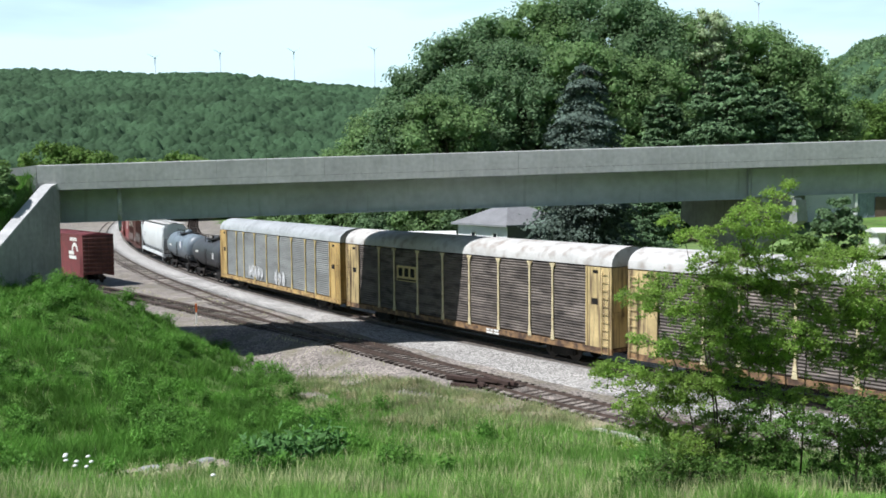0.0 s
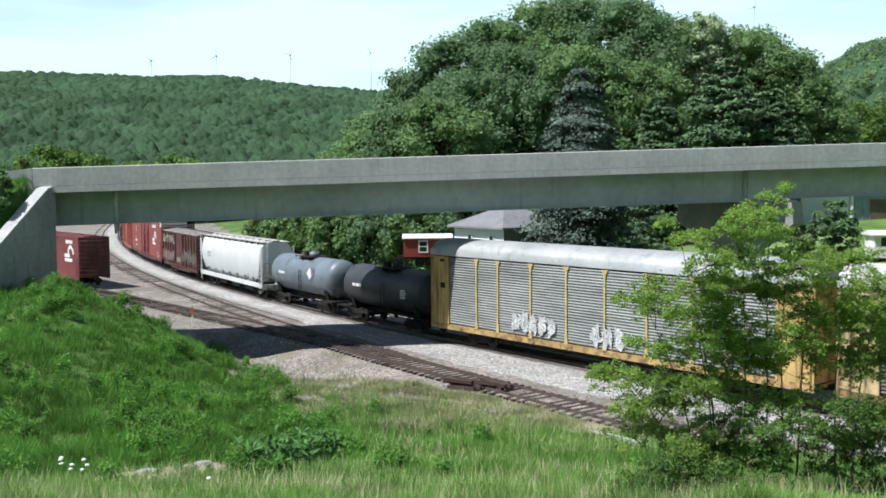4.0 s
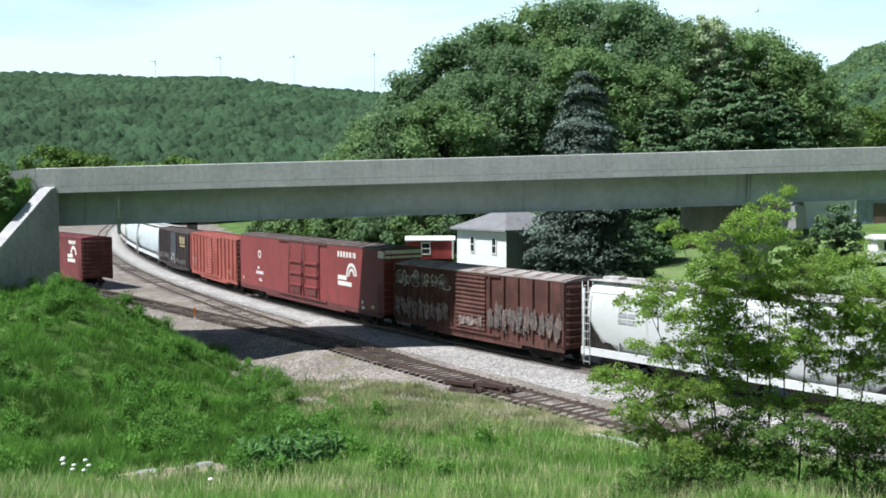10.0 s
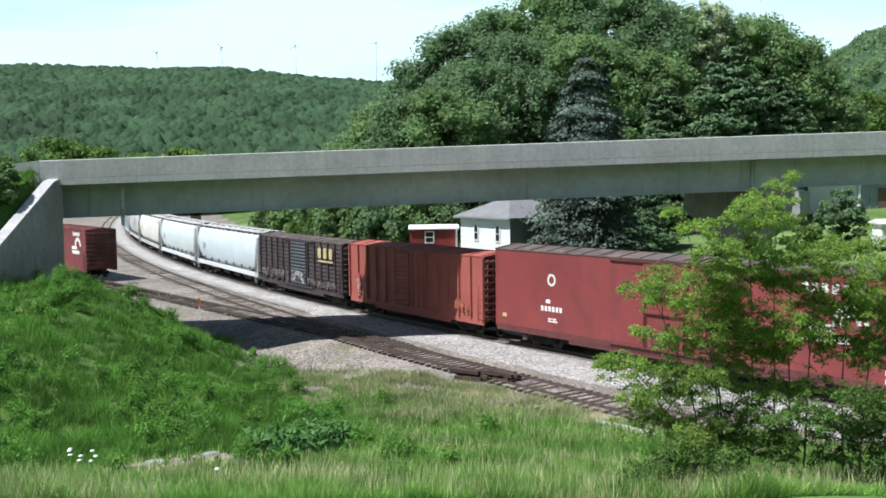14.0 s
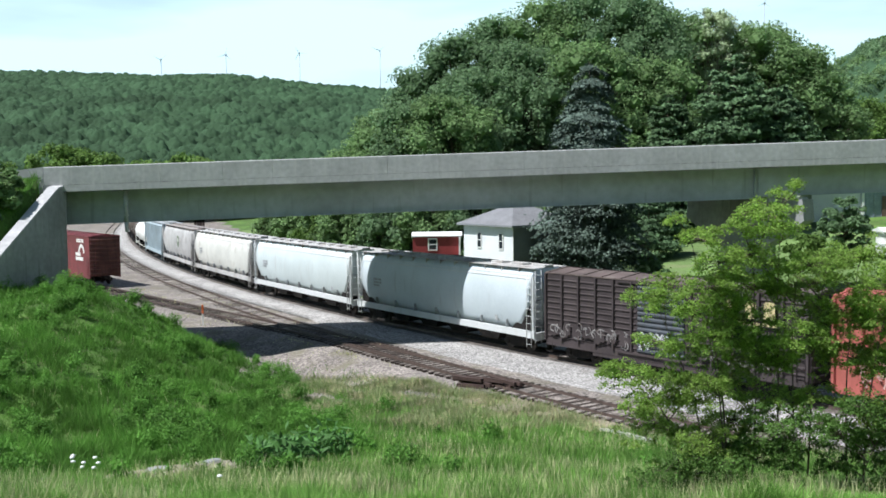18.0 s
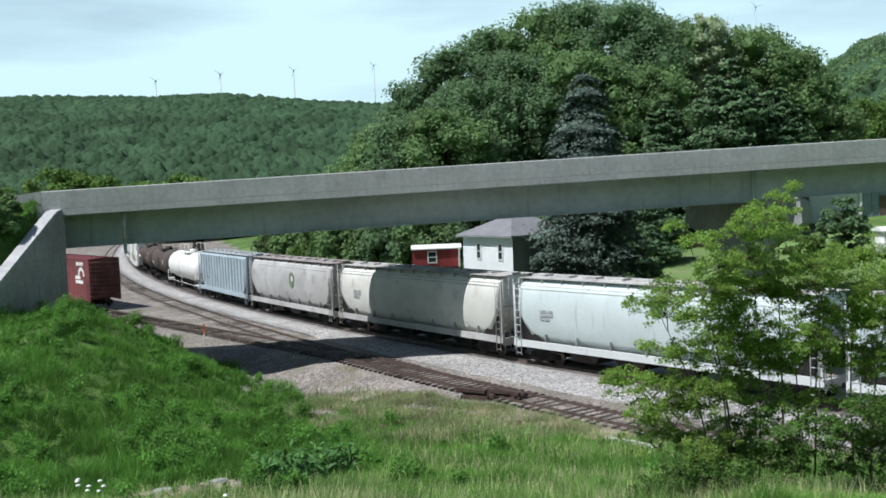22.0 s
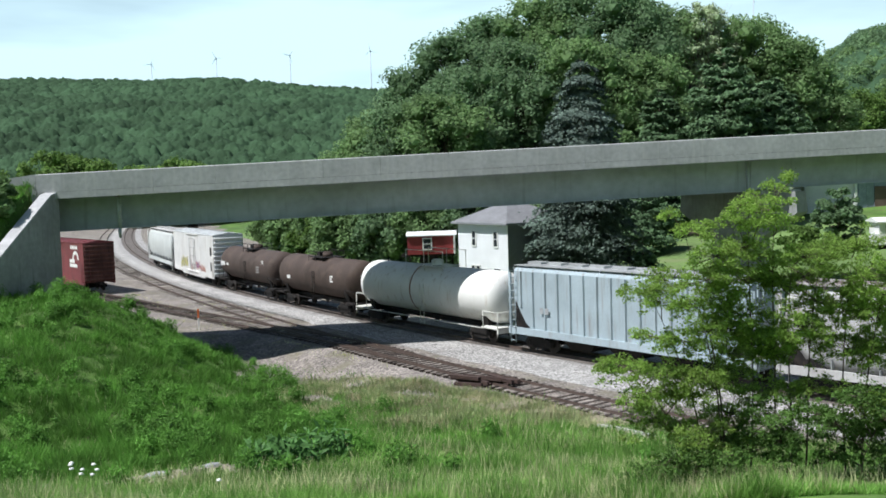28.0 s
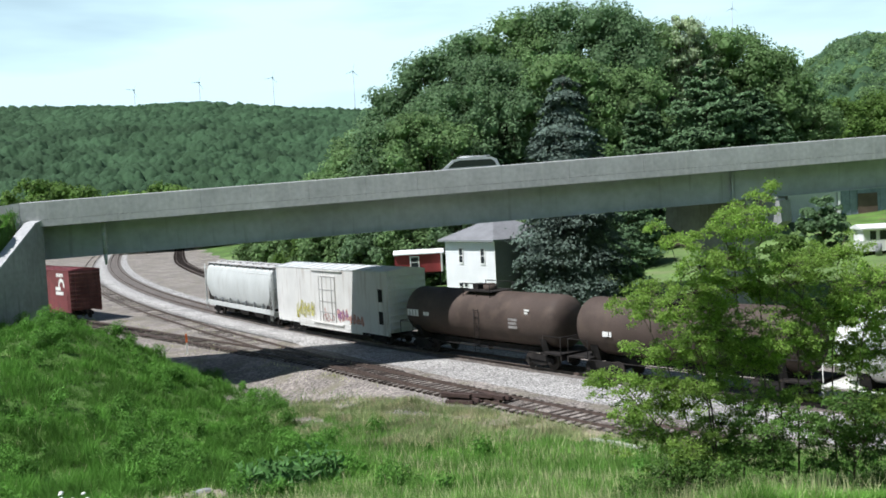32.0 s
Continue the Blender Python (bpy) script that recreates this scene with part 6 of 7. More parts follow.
q = off_main(x, y)
keep = ((q < -8.8) | ((q > -6.6) & (q < -5.6))) & (q > -20) & (y > 54 + 0.6 * np.abs(x + 5))
x, y = x[keep], y[keep]
tuft_blades = blades(rng, x, y, rng.uniform(0.06, 0.28, len(x)), np.full(len(x), 0.05), 0.8)
tuft_blades[:, :, 2] += (np.maximum(ground(x, y), -0.22) - ground(x, y))[:, None] * (q[keep] > -9.5)[:, None]
tagged(new("yard_tufts", quads("yard_tufts", tuft_blades, GRASS_DRY, 3)), "sparse dry tufts between the yard tracks", "grass", kind="stuff")
# rank weeds over the bank
x, y = meadow_points(rng, 4600, 24, 76, 0.9)
crest = np.exp(-((off_main(x, y) + np.interp(y, [44, 58, 63, 80], [11.5, 12.5, 13.6, 13.8])) / 1.0) ** 2)
keep = rng.random(len(x)) < 0.012 + 0.60 * (smooth(-3, -9, x + 0.25 * (y - 45)) * (np.sin(x * 0.6 + 2) * np.sin(y * 0.35 + x * 0.5) > -0.25)) + 0.45 * crest * (x < -9.5)
x, y = x[keep], y[keep]
wz = ground(x, y)
rad = rng.uniform(0.12, 0.42, len(x)) * (0.55 + 0.75 * (np.sin(x * 0.8) * np.sin(y * 0.6 + x * 0.3) > 0)) * np.interp(y, [24, 40, 76], [0.8, 1.0, 1.3])
blob = np.stack([x, y, wz + rad * 0.6, rad], 1)
tagged(new("weeds", quads("weeds", blob_leaves(rng, 190000, blob, 0.050, 1.3, 0.2, True, 0.9, 0.4), LEAF_WEED, 3)), "rank green weeds covering the bank", "weeds", kind="stuff")
# plants with large leaves at the bank's foot
for k, (px, py, pr) in enumerate(((-5.2, 27.5, 0.60), (-4.8, 27.9, 0.70), (-4.4, 28.6, 0.72), (-4.0, 29.5, 0.72), (-3.6, 30.4, 0.6), (-4.9, 27.1, 0.52), (-5.3, 26.9, 0.42))):
    rk = np.random.default_rng(500 + k)
    plant = thing("broad_leaved_plant", "dark green broad-leaved weed plant in the grass", "plant", "broad-leaved plants", m=pose(px, py, float(ground(px, py))))
    st = Solid()
    for j in range(9):
        a = j * 0.7
        st.tube((0, 0, 0), (pr * 0.6 * math.cos(a), pr * 0.6 * math.sin(a), pr * 1.1), 0.012, 0.006, n=4)
    part("stems", st, LEAF_WEED, plant)
    c = rk.normal(0, 0.45, (120, 3)) * pr * np.array([0.95, 1.0, 0.85]) + np.array([0, 0, pr * 0.85])
    c[:, 2] = np.maximum(c[:, 2], 0.08)
    lv = new("leaves", quads("leaves", facing(rk, c, np.tile([0.0, -0.4, 0.8], (120, 1)), 0.19, 0.4, 0.85), LEAF_DOCK))
    lv.parent = plant


# ---- young locust trees in front of the line ----
def locust(label, x, y, stems, clumps, seed, leaf=LEAF_LOCUST, density=1.0, depth=0.65):
    """Thin upright stems that fork to leafy sprays. Stems: foot and top across, top height. Clumps: across, height, half width, half height."""
    rng, rnd = np.random.default_rng(seed), random.Random(seed)
    z0 = float(ground(x, y)) - 0.1
    tree = thing("locust_tree", label, "tree", "young locust trees", m=pose(x, y, z0))
    lines, cs, ns = [], [], []
    for foot, tip, top in stems:
        b = rnd.uniform(-0.3, 0.3)
        pts = [Vector((foot - x + (tip - foot) * u ** 1.4 + 0.07 * math.sin(5 * u + foot), b + 0.12 * math.sin(3 * u + tip), (top - z0) * u)) for u in np.linspace(0, 1, 9)]
        lines.append((Solid(), pts))
        for k in range(8):
            lines[-1][0].tube(pts[k], pts[k + 1], 0.024 - 0.0024 * k, 0.0216 - 0.0024 * k, n=6, caps=False)
    for cx, cz, rx, rz in clumps:
        mid = Vector((cx - x, rnd.uniform(-depth, depth), cz - z0))
        s, pts = min(lines, key=lambda l: min((p - mid).length + (0 if p.z < mid.z else 1.5) for p in l[1]))
        fork = min((p for p in pts if p.z < mid.z + 0.1), key=lambda p: (p - mid).length + 0.3 * max(0, 0.5 - (mid.z - p.z)), default=pts[0])
        limb(s, fork, mid, 0.014, 0.007, 5, 3, rnd)
        for j in range(max(4, int(350 * rx * rz * density) + 4)):
            d = Vector((rnd.gauss(0, 0.62), rnd.gauss(0, 0.6), rnd.gauss(0, 0.72)))
            hub = mid + Vector((d.x * rx, d.y * max(rx, 0.3), d.z * rz))
            limb(s, mid, hub, 0.006, 0.003, 3, 2, rnd)
            n = int(rnd.uniform(46, 86) * density)
            a0 = math.atan2(d.y, d.x) + rnd.uniform(-0.9, 0.9)
            a = a0 + rng.normal(0, 1.1, n)
            r = rng.uniform(0.02, 0.19, n)
            c = np.stack([hub.x + r * np.cos(a), hub.y + r * np.sin(a), hub.z + rng.normal(0.0, 0.035, n) + 0.03 - 1.3 * r * r], 1)
            cs.append(c)
            ns.append(np.stack([0.35 * np.cos(a), 0.35 * np.sin(a), np.ones(n)], 1))
    for s, _ in lines:
        part("stem", s, BARK, tree)
    crown = new("crown", quads("crown", facing(rng, np.concatenate(cs), np.concatenate(ns), 0.026, 0.6, 0.8, True), leaf, 3))
    crown.parent = tree
    return tree


locust("young locust tree with feathery bright green leaves", 6.1, 19.4, ((5.5, 4.85, 8.95), (6.0, 6.1, 9.35), (6.5, 6.65, 9.6)), (
    (6.77, 9.99, 0.10, 0.10), (6.70, 9.74, 0.11, 0.12), (5.76, 9.50, 0.21, 0.12), (6.17, 9.58, 0.23, 0.10), (6.38, 9.40, 0.22, 0.13), (5.70, 9.19, 0.19, 0.11), (6.10, 9.19, 0.29, 0.14),
    (6.52, 9.17, 0.14, 0.11), (4.83, 9.02, 0.24, 0.13), (5.09, 9.11, 0.14, 0.09), (4.50, 9.36, 0.09, 0.07), (5.19, 8.58, 0.37, 0.18), (5.75, 8.67, 0.42, 0.19), (6.19, 8.49, 0.44, 0.22),
    (5.60, 8.21, 0.42, 0.15), (6.06, 7.96, 0.40, 0.19), (5.48, 7.71, 0.42, 0.23), (5.98, 7.30, 0.46, 0.23), (5.58, 7.09, 0.40, 0.19), (6.12, 6.71, 0.50, 0.21), (5.56, 6.53, 0.38, 0.17)), 61)
locust("spreading young locust tree leaning over the grass", 4.9, 19.5, ((5.2, 4.2, 7.7), (5.4, 5.0, 7.9), (4.9, 3.8, 6.2)), (
    (3.95, 7.91, 0.20, 0.10), (3.68, 7.87, 0.10, 0.06), (4.44, 8.03, 0.38, 0.16), (5.00, 8.10, 0.40, 0.19), (4.34, 7.57, 0.35, 0.15), (4.92, 7.54, 0.44, 0.21), (4.08, 6.99, 0.30, 0.09),
    (4.66, 6.83, 0.38, 0.17), (5.11, 7.08, 0.40, 0.19), (3.46, 6.34, 0.37, 0.19), (3.14, 6.33, 0.13, 0.08), (4.21, 6.22, 0.48, 0.23), (4.88, 6.21, 0.46, 0.23), (5.57, 6.05, 0.45, 0.23),
    (3.87, 5.85, 0.50, 0.17), (4.67, 5.75, 0.45, 0.17), (4.18, 5.20, 0.46, 0.28), (4.99, 5.05, 0.50, 0.31), (5.75, 5.25, 0.50, 0.29)), 62)
locust("young locust tree with several thin upright stems", 7.6, 19.5, ((6.8, 6.9, 8.3), (7.05, 7.4, 8.4), (8.0, 8.1, 8.4), (8.2, 8.7, 8.2)), (
    (6.94, 8.49, 0.45, 0.19), (7.61, 8.55, 0.45, 0.17), (8.30, 8.56, 0.42, 0.20), (6.71, 7.88, 0.43, 0.20), (7.32, 8.00, 0.50, 0.24), (8.06, 7.97, 0.50, 0.26), (8.71, 8.08, 0.48, 0.30),
    (7.63, 7.45, 0.52, 0.28), (6.94, 7.14, 0.46, 0.24), (8.30, 7.40, 0.50, 0.29), (8.83, 7.29, 0.44, 0.33), (7.37, 6.79, 0.52, 0.24), (6.68, 6.46, 0.45, 0.20), (6.37, 6.92, 0.40, 0.20),
    (8.06, 6.54, 0.46, 0.24), (8.73, 6.51, 0.43, 0.30), (7.11, 5.90, 0.42, 0.16), (6.48, 5.74, 0.46, 0.22), (8.22, 5.51, 0.45, 0.24), (8.78, 5.60, 0.36, 0.30), (9.40, 7.60, 0.50, 0.40), (9.40, 6.60, 0.45, 0.40)), 63)
locust("low dark green sapling in the grass", 5.1, 18.9, ((4.6, 4.3, 4.9), (5.6, 5.8, 5.0)), (
    (4.39, 4.53, 0.50, 0.28), (5.31, 4.38, 0.50, 0.28), (5.90, 4.79, 0.42, 0.28), (3.82, 4.33, 0.36, 0.26), (4.67, 3.95, 0.50, 0.25), (5.72, 3.91, 0.45, 0.22), (3.92, 3.90, 0.32, 0.20),
    (5.07, 4.68, 0.40, 0.22), (3.59, 4.05, 0.20, 0.16), (5.20, 3.80, 0.45, 0.18), (6.44, 4.90, 0.34, 0.24), (6.55, 4.35, 0.34, 0.24), (6.99, 5.51, 0.36, 0.16), (6.30, 5.40, 0.40, 0.25), (6.30, 3.85, 0.40, 0.20)), 64, LEAF_SHADED)
locust("dark green sapling beside the taller trees", 8.2, 18.9, ((8.0, 8.1, 5.0), (8.6, 8.7, 5.0)), (
    (8.23, 4.85, 0.42, 0.30), (8.82, 4.81, 0.36, 0.32), (7.86, 4.14, 0.36, 0.22), (8.65, 4.13, 0.42, 0.32), (8.19, 3.80, 0.44, 0.20), (9.20, 4.50, 0.40, 0.35), (7.53, 4.55, 0.28, 0.18), (7.18, 3.90, 0.42, 0.20), (7.77, 5.02, 0.28, 0.18), (7.67, 5.90, 0.32, 0.18), (7.40, 5.30, 0.30, 0.20), (6.80, 4.90, 0.30, 0.20), (8.30, 5.35, 0.36, 0.22), (8.90, 5.30, 0.36, 0.25)), 65, LEAF_SHADED)

# ---- buildings behind the railway ----
SIDING_WHITE = surf("white clapboard", (0.74, 0.75, 0.76), 0.7, vary=0.06, scale=0.6, fine=12)
# grey puts the shade of the house's right wall into its colour
SIDING_GREY = surf("grey for shaded clapboard", (0.22, 0.23, 0.24), 0.8, vary=0.15, scale=0.6, fine=12)
SHINGLE = surf("grey asphalt shingles", (0.185, 0.187, 0.195), 0.9, vary=0.15, scale=0.8, fine=12, bump=0.4)
TRIM = surf("white trim paint", (0.78, 0.78, 0.76), 0.6, vary=0.05, scale=2)
RED_WALL = surf("barn red boards", (0.235, 0.030, 0.032), 0.7, vary=0.14, scale=0.8, fine=10)
PANE = surf("dark window glass", (0.03, 0.035, 0.04), 0.08, vary=0.1, scale=1, bump=0)


def sash_window(root, x, z, w, h, y=-0.02, out=-1):
    fr = Solid()
    for a, b, c, d in ((-w / 2 - 0.09, -w / 2, z, z + h), (w / 2, w / 2 + 0.09, z, z + h), (-w / 2 - 0.09, w / 2 + 0.09, z - 0.09, z), (-w / 2 - 0.09, w / 2 + 0.09, z + h, z + h + 0.09), (-w / 2, w / 2, z + h / 2 - 0.03, z + h / 2 + 0.03)):
        fr.box(x + a, x + b, y - 0.05, y + 0.0, c, d)
    f = part("window_frame", fr, TRIM, root)
    for k in range(2):
        part("pane", Solid().box(x - w / 2, x + w / 2, y - 0.02, y - 0.004, z + h * k / 2 + 0.03, z + h * (k + 1) / 2 - 0.03), PANE, f)


house = thing("house", "two-storey white house with a grey hipped roof", "house")
hx = Vector((0.56, -0.83, 0)).normalized()
hy = Vector((0.83, 0.56, 0)).normalized()
house.matrix_basis = Matrix(((hx.x, hy.x, 0, 1.35), (hx.y, hy.y, 0, 87.85), (0, 0, 1, 0.3), (0, 0, 0, 1)))
HW, HD, HE = 7.15, 6.6, 6.12
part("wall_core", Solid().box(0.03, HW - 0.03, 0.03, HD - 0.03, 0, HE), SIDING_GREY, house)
for k in range(34):
    z = 0.05 + k * 0.182
    if z < HE - 0.15:
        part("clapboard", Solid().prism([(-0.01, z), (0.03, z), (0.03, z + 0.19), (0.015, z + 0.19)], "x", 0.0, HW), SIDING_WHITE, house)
        # right-hand boards take the shade grey, not the front's white
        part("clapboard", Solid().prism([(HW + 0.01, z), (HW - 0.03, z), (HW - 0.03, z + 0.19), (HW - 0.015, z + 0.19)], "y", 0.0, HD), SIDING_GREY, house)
part("corner_board", Solid().box(HW - 0.10, HW + 0.02, -0.025, 0.0, 0, HE), TRIM, house)
for x in (2.4, 5.5):
    sash_window(house, x, 4.1, 0.5, 1.25)
for x in (2.2, 2.95):
    sash_window(house, x, 1.6, 0.45, 0.75)
part("door", Solid().box(5.2, 6.0, -0.04, -0.012, 0.15, 2.2), PANE, house, "dark doorway")
part("porch_rail", Solid().box(2.4, 6.2, -1.2, -1.12, 1.95, 2.05).box(2.4, 2.48, -1.2, -1.12, 0.3, 2.0).box(6.1, 6.2, -1.2, -1.12, 0.3, 2.0), TRIM, house)
rf = Solid()
o = 0.45
rf.add([(-o, -o, HE), (HW + o, -o, HE), (HW + o, HD + o, HE), (-o, HD + o, HE), (HW / 2, HD / 2 - 0.5, HE + 1.75), (HW / 2, HD / 2 + 0.5, HE + 1.75)], [(0, 1, 4), (1, 2, 5, 4), (2, 3, 5), (3, 0, 4, 5), (0, 3, 2, 1)])
part("roof", rf, SHINGLE, house)
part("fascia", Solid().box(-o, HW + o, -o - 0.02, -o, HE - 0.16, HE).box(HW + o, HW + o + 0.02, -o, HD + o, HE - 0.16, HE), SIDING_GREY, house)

shed = thing("red_shed", "barn-red shed body with a white roof edge on a trailer frame", "shed", m=pose(-3.35, 91.8, 3.05))
part("walls", Solid().box(0, 4.45, 0, 2.6, 0.25, 1.95), RED_WALL, shed)
for k in range(14):
    part("board", Solid().box(0.02 + k * 0.316, 0.32 + k * 0.316, -0.022, -0.003, 0.27, 1.93), RED_WALL, shed)
part("frame", Solid().box(-0.6, 4.4, 0.2, 0.4, 0.05, 0.246), BLACK, shed)
part("frame", Solid().box(-0.6, 4.4, 2.1, 2.3, 0.05, 0.246), BLACK, shed)
for x in (1.5, 2.4):
    for y in (0.15, 2.25):
        part("wheel", Solid().tube((x, y, -0.33), (x, y + 0.22, -0.33), 0.42, n=14), BLACK, shed)
part("jack_leg", Solid().box(4.1, 4.25, 0.2, 0.4, -0.95, 0.05), BLACK, shed)
part("jack_leg", Solid().box(0.1, 0.25, 0.2, 0.4, -0.95, 0.05), BLACK, shed)
part("roof", Solid().prism([(-0.2, 1.954), (-0.2, 2.05), (1.3, 2.35), (2.8, 2.05), (2.8, 1.954)], "x", -0.1, 4.6), TRIM, shed)
sash_window(shed, 1.85, 0.75, 0.70, 0.95, -0.03)
part("corner_board", Solid().box(4.28, 4.47, -0.03, -0.005, 0.25, 1.95), TRIM, shed)
part("door_leaf", Solid().box(4.30, 4.42, -0.9, -0.032, 0.3, 1.9), TRIM, shed, "open white door leaf")

hut = thing("garden_shed", "small white shed with dark windows on the lawn", "shed", m=pose(37.1, 84, 3.2, 0, 0, -6))
part("walls", Solid().box(0, 3.6, 0, 2.6, 0.25, 2.15), TRIM, hut)
part("roof", Solid().prism([(-0.25, 2.154), (-0.25, 2.25), (1.3, 2.55), (2.85, 2.25), (2.85, 2.154)], "x", -0.25, 3.85), TRIM, hut)
for a, b in ((0.55, 1.05), (1.35, 2.1), (2.5, 3.1)):
    part("window", Solid().box(a, b, -0.02, -0.003, 1.25, 2.0), PANE, hut, "dark window")
part("base", Solid().box(0.2, 3.4, 0.2, 2.4, -0.2, 0.246), BLACK, hut)
part("side_box", Solid().box(-0.35, -0.01, 0.1, 1.4, 0.2, 1.2), SIDING_WHITE, hut)
part("drum", Solid().tube((1.05, -0.5, -0.05), (1.05, -0.5, 0.95), 0.27, n=12), SIDING_GREY, hut)

BLUE_WALL = surf("faded blue metal siding", (0.24, 0.285, 0.345), 0.6, vary=0.15, scale=0.8, fine=6)
barn = thing("workshop_building", "long low workshop with a pale wall and blue metal front", "building", m=pose(41.95, 114.2, float(ground(48, 114)) - 0.35))
part("pale_wall", Solid().box(0, 5.7, 0.4, 9, 0, 4.2), SIDING_WHITE, barn, "pale block wall")
part("blue_wall", Solid().box(6.0, 26, 0.4, 9, 0, 4.2), BLUE_WALL, barn)
part("corner_post", Solid().box(5.7, 6.0, 0.1, 9, 0, 4.4), TRIM, barn, "white corner post")
for k in range(22):
    part("siding_rib", Solid().box(6.3 + 0.9 * k, 6.36 + 0.9 * k, 0.33, 0.396, 0, 4.2), BLUE_WALL, barn)
part("doorway", Solid().box(8.1, 10.4, 0.27, 0.32, 0, 2.9), surf("brown door boards", (0.13, 0.09, 0.07), 0.8), barn, "brown sliding door")
part("roof", Solid().prism([(-0.3, 4.21), (-0.3, 4.4), (4.7, 5.9), (9.6, 4.4), (9.6, 4.21)], "x", -0.4, 26.4), SHINGLE, barn)

# ---- small things ----
stake = thing("marker_stake", "white marker stake with an orange band", "stake", m=pose(-18.2, 72.3, -0.35))
part("post", Solid().box(-0.055, 0.055, -0.04, 0.04, 0, 1.62), TRIM, stake)
part("band", Solid().box(-0.061, 0.061, -0.046, 0.046, 0.98, 1.625), surf("orange paint", (0.75, 0.17, 0.04), 0.6), stake)
TIE_RED = surf("red brown rotten timber", (0.055, 0.033, 0.027), 0.9, vary=0.4, scale=1.5, fine=12, bump=0.5)
for k in range(11):
    rk = random.Random(70 + k)
    log = thing("old_tie", "discarded red-brown wooden tie beside the siding", "railway tie", "pile of old ties", m=pose(1.9 + rk.uniform(-1.2, 1.2), 49.6 + rk.uniform(-0.8, 0.5), 0.02 + 0.15 * (k % 3), rk.uniform(-4, 4), rk.uniform(-3, 3), -40 + rk.uniform(-28, 28)))
    ln = rk.uniform(0.7, 1.25)
    part("timber", Solid().loft([[(e * ln + rk.uniform(-0.05, 0.05), a + rk.uniform(-0.02, 0.02), b) for a, b in ((-0.11, -0.24), (0.11, -0.24), (0.11, -0.07), (-0.11, -0.06))] for e in (-1, 0, 1)]), TIE_RED, log)
board = thing("old_board", "pale weathered board lying in the grass", "board", m=pose(6.05, 33.6, 0, 0, 0, 0))
PALE_WOOD = surf("pale weathered wood", (0.46, 0.44, 0.40), 0.9, vary=0.15, scale=1.0, fine=9)
part("plank", Solid().loft([[(dx + o, y - 33.6, float(ground(6.05 + dx, y)) + 0.20 + h) for o, h in ((-0.13, 0), (0.13, 0), (0.13, 0.09), (-0.13, 0.09))] for dx, y in ((-0.36, 36.6), (0.0, 33.7), (0.34, 30.8))]), PALE_WOOD, board)
for k, px in enumerate((-5.4, -6.0, -6.9, -8.3, -10.1)):
    py = float(ditch_y(px))
    rk = random.Random(90 + k)
    st = Solid()
    n = 10
    rr = rk.uniform(0.18, 0.42)
    ring = [(rr * math.cos(6.283 * i / n) * rk.uniform(0.7, 1.3), 0.6 * rr * math.sin(6.283 * i / n) * rk.uniform(0.7, 1.3)) for i in range(n)]
    st.loft([[(a * f, b * f, z) for a, b in ring] for f, z in ((1.0, -0.1), (1.04, 0.04), (0.8, 0.10), (0.3, 0.13))])
    tagged(new("rock", st.mesh("rock", CONCRETE_DARK)), "flat grey stone in the ditch", "rock", "ditch stones").matrix_basis = pose(px, py, float(ground(px, py)) + 0.02, 0, 0, rk.uniform(0, 180))
PETAL = surf("white flower heads", (0.80, 0.80, 0.78), 0.7, vary=0.05, scale=5)
for k, (px, py) in enumerate(((-9.35, 23.9), (-9.2, 24.1), (-9.05, 23.8), (-8.95, 24.2), (-8.8, 23.9), (-9.25, 23.6), (-8.65, 23.7), (-5.0, 20.8), (-9.5, 24.3))):
    rk = random.Random(120 + k)
    hgt = rk.uniform(0.45, 0.75)
    fl = thing("daisy_plant", "white-flowered weed stem in the grass", "flower", "white flowers", m=pose(px, py, float(ground(px, py))))
    part("stem", Solid().tube((0, 0, 0), (0.03, 0, hgt), 0.008, 0.005, n=4), LEAF_WEED, fl)
    part("flower_head", Solid().loft([[(0.03 + f * math.cos(6.283 * i / 9), f * math.sin(6.283 * i / 9), hgt + z) for i in range(9)] for f, z in ((0.015, -0.02), (0.062, 0.0), (0.05, 0.03), (0.01, 0.045))], smooth=True), PETAL, fl)

# wind turbines on the far ridge
# distance haze is mixed into the turbines' grey
TOWER = surf("turbine paint with haze grey", (0.40, 0.44, 0.50), 0.6, vary=0.05, scale=0.1)
rotors = []
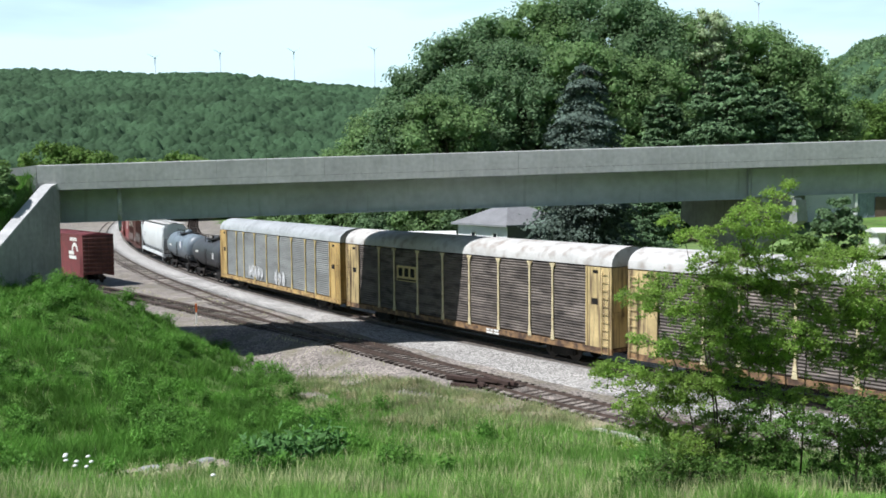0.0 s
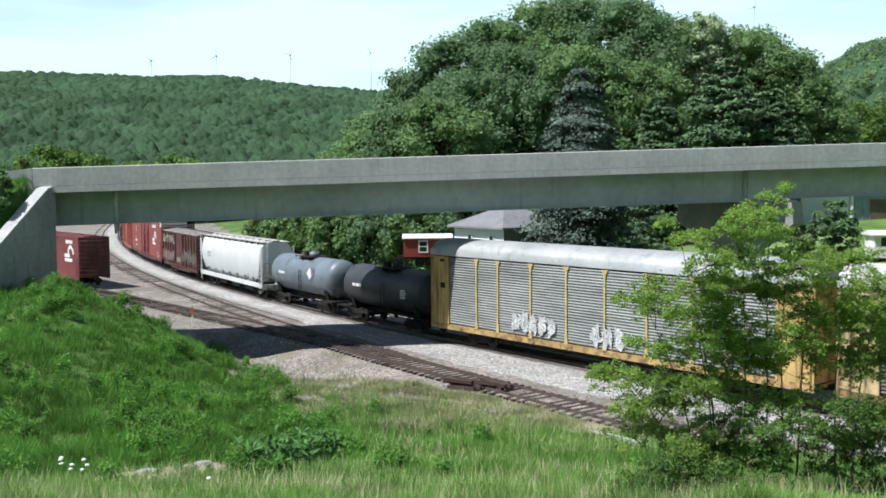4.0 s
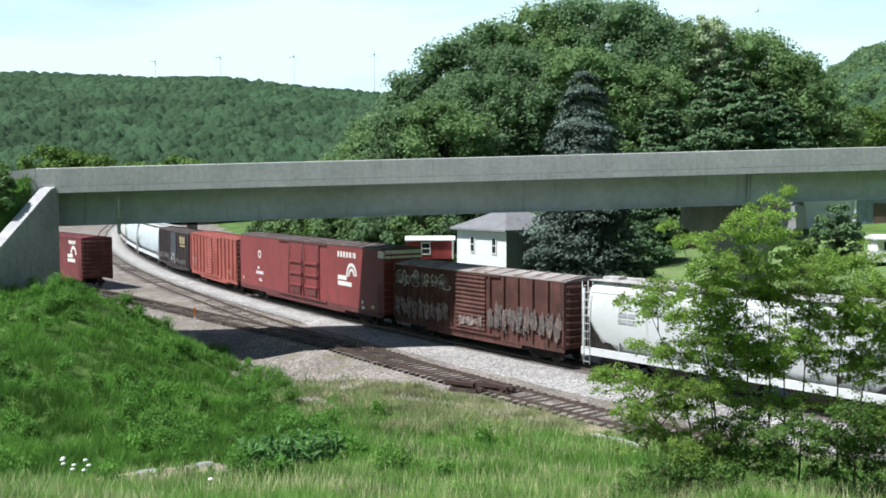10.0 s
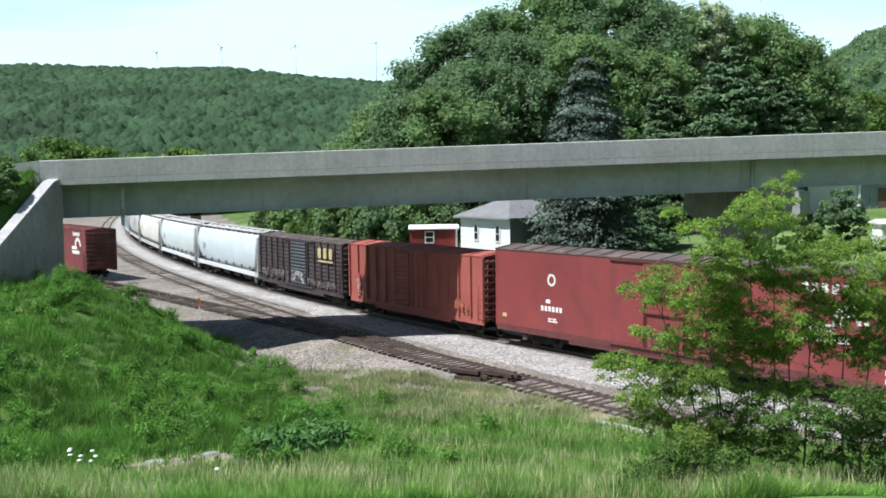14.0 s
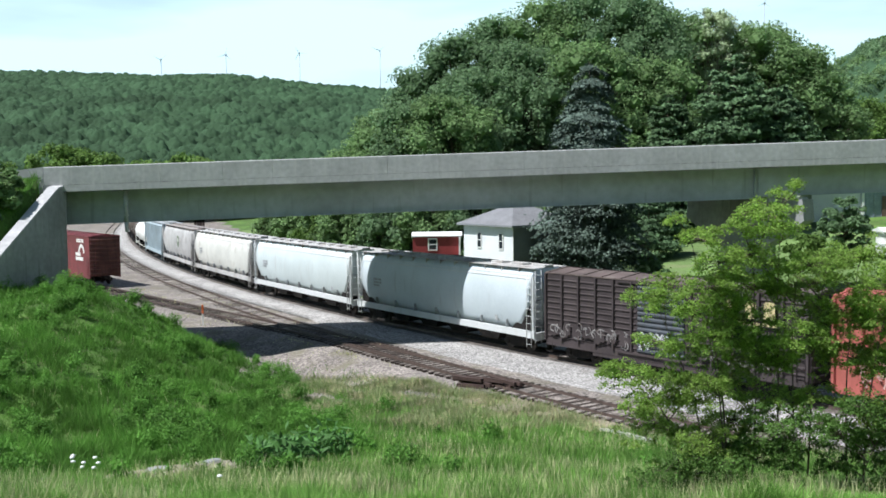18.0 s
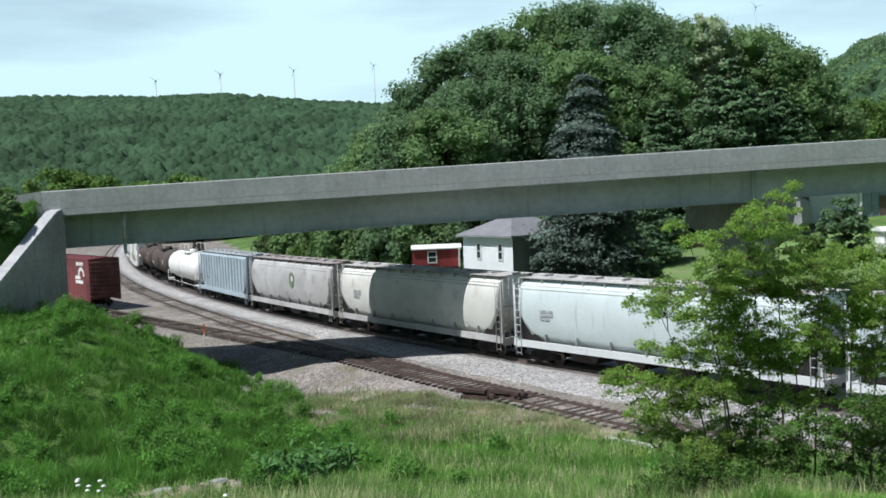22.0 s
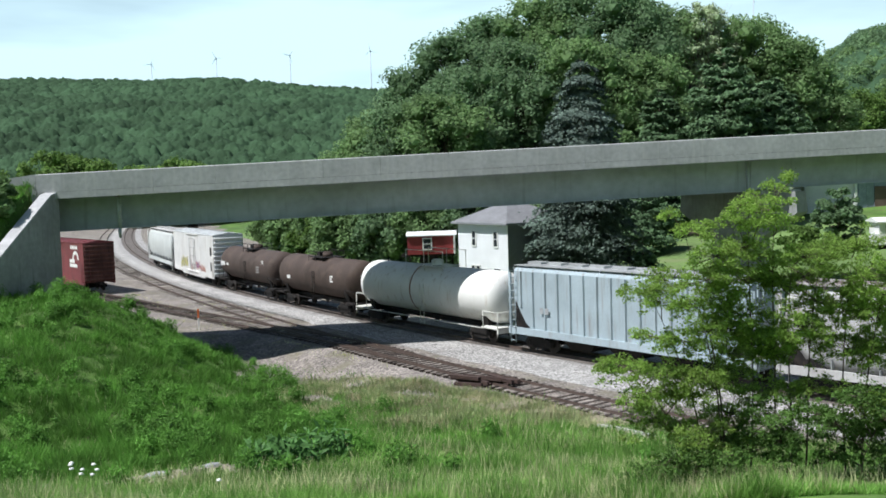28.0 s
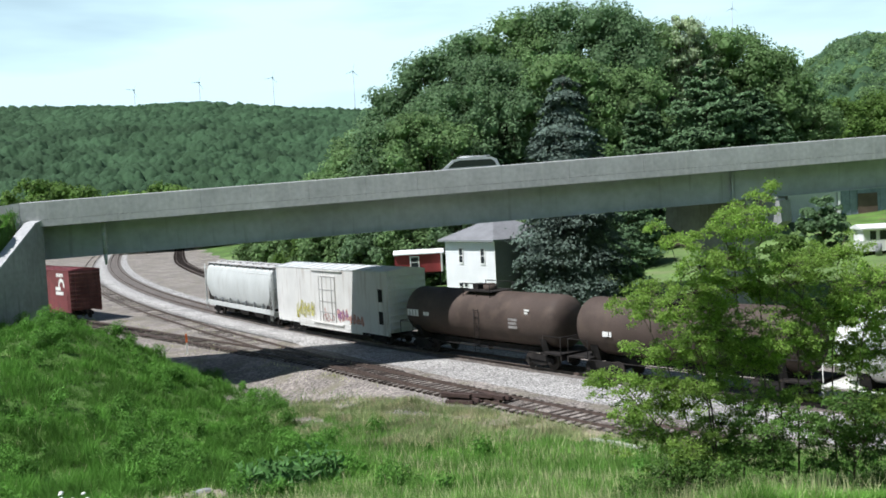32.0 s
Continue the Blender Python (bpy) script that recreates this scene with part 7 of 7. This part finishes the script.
for k, (px, top, d) in enumerate(((283, 104, 2900), (397, 97, 2900), (526, 96, 2800), (667, 93, 2700), (1338, 20, 1250))):
    tx, tz = (px - 784) / 1750 * d, 10.2 + (321 - top) / 1750 * d
    tb = thing("wind_turbine", "slender grey wind turbine standing behind the ridge", "wind turbine", "wind turbines", m=pose(tx, d, tz))
    sc = d / 2900
    part("tower", Solid().tube((0, 0, float(ground(tx, d)) - tz - 2), (0, 0, 0), 2.0 * sc, 1.1 * sc, n=10), TOWER, tb)
    part("nacelle", Solid().box(-2.0 * sc, 2.0 * sc, -5 * sc, 4 * sc, -1.5 * sc, 2.0 * sc), TOWER, tb)
    ro = Solid().tube((0, -6.4 * sc, 0), (0, -5.02 * sc, 0), 1.6 * sc, n=10)
    for j in range(3):
        a = j * 2.0944 + 0.5
        u, v = Vector((math.cos(a), 0, math.sin(a))), Vector((-math.sin(a), 0, math.cos(a)))
        y0 = Vector((0, -5.8 * sc, 0))
        ro.loft([[y0 + u * q * sc + v * w * e * sc + Vector((0, 0.2 * e * f * sc, 0)) for e, f in ((-1, 1), (0, -1), (1, 1))] for q, w in ((1, 0.4), (6, 0.7), (22, 0.2))])
    rotor = part("rotor", ro, TOWER, tb)
    rotors.append((rotor, 33 + 11 * k))

# a silver van crosses the bridge near the end
PAINT = surf("silver car paint", (0.66, 0.67, 0.68), 0.35, metal=0.2, vary=0.04, scale=1, bump=0)
van = thing("van", "silver van driving over the bridge", "van")
hull = Solid()
for y, k in ((-0.95, 0.985), (-0.90, 1.0), (0.90, 1.0), (0.95, 0.985)):
    hull_ring = [(x * k, y, z) for x, z in ((-2.42, 0.32), (-2.48, 0.85), (-2.2, 1.08), (-1.75, 1.18), (-1.0, 1.78), (-0.6, 1.90), (0.6, 1.95), (1.7, 1.90), (2.05, 1.72), (2.35, 1.05), (2.42, 0.32))]
    hull.add(hull_ring, [])
hull.f = [(a * 11 + i, a * 11 + (i + 1) % 11, a * 11 + 11 + (i + 1) % 11, a * 11 + 11 + i) for a in range(3) for i in range(11)] + [tuple(range(10, -1, -1)), tuple(range(33, 44))]
hull.s = [False] * len(hull.f)
part("body", hull, PAINT, van)
for sy in (-1, 1):
    side = [(-1.35, 1.26), (-0.92, 1.66), (-0.6, 1.74), (1.62, 1.74), (1.86, 1.60), (1.98, 1.30)]
    part("side_window", Solid().prism(side, "y", *sorted((sy * 0.952, sy * 0.962))), PANE, van, "long dark tinted side window")
    for x in (-0.15, 0.95):
        part("pillar", Solid().box(x - 0.03, x + 0.03, *sorted((sy * 0.963, sy * 0.967)), 1.27, 1.73), PANE, van)
    part("roof_rail", Solid().tube((-0.5, sy * 0.78, 2.0), (1.6, sy * 0.78, 2.0), 0.025, n=6), PAINT, van)
part("windscreen", Solid().add([(-1.74, -0.8, 1.205), (-1.74, 0.8, 1.205), (-1.05, 0.72, 1.77), (-1.05, -0.72, 1.77)], [(0, 1, 2, 3)]), PANE, van, "dark windscreen")
for x in (-1.6, 1.6):
    for y in (-0.86, 0.86):
        w = part("wheel", Solid().tube((0, -0.1, 0), (0, 0.1, 0), 0.35, n=16), BLACK, van)
        w.location = (x, y, 0.35)
        part("rim", Solid().tube((0, -0.112, 0), (0, 0.112, 0), 0.2, n=12), PAINT, w)


def van_pose(x):
    z = 10.77 + GRADE * x if x < 56 else 10.77 + GRADE * 56 + 0.0 * x
    return BRIDGE @ pose(x, 7.0, z, 0, 0, 0)


def motions():
    times = [i * 1.0 for i in range(33)]
    for car, s0, half in train:
        place = [(t, s0 - TRAIN_V * t - TRAIN_A * t * t / 2) for t in times]
        walk(car, [(t, car_pose(s, half)) for t, s in place])
        for ob in car.children:
            if ob.name.startswith("truck"):
                x = ob.location.x
                walk(ob, [(t, pose(x, 0, 0, 0, 0, truck_turn(s, half, x))) for t, s in place[::2]])
    for rotor, rate in rotors:
        walk(rotor, [(t, pose(0, 0, 0, 0, rate * t, 0)) for t in times])
    walk(van, [(t, van_pose(x)) for t, x in ((0, 150), (22, 150), (25, 137), (27.5, 95), (29, 65.8), (30, 45.2), (31, 24.5), (32, 4.0))])


motions()
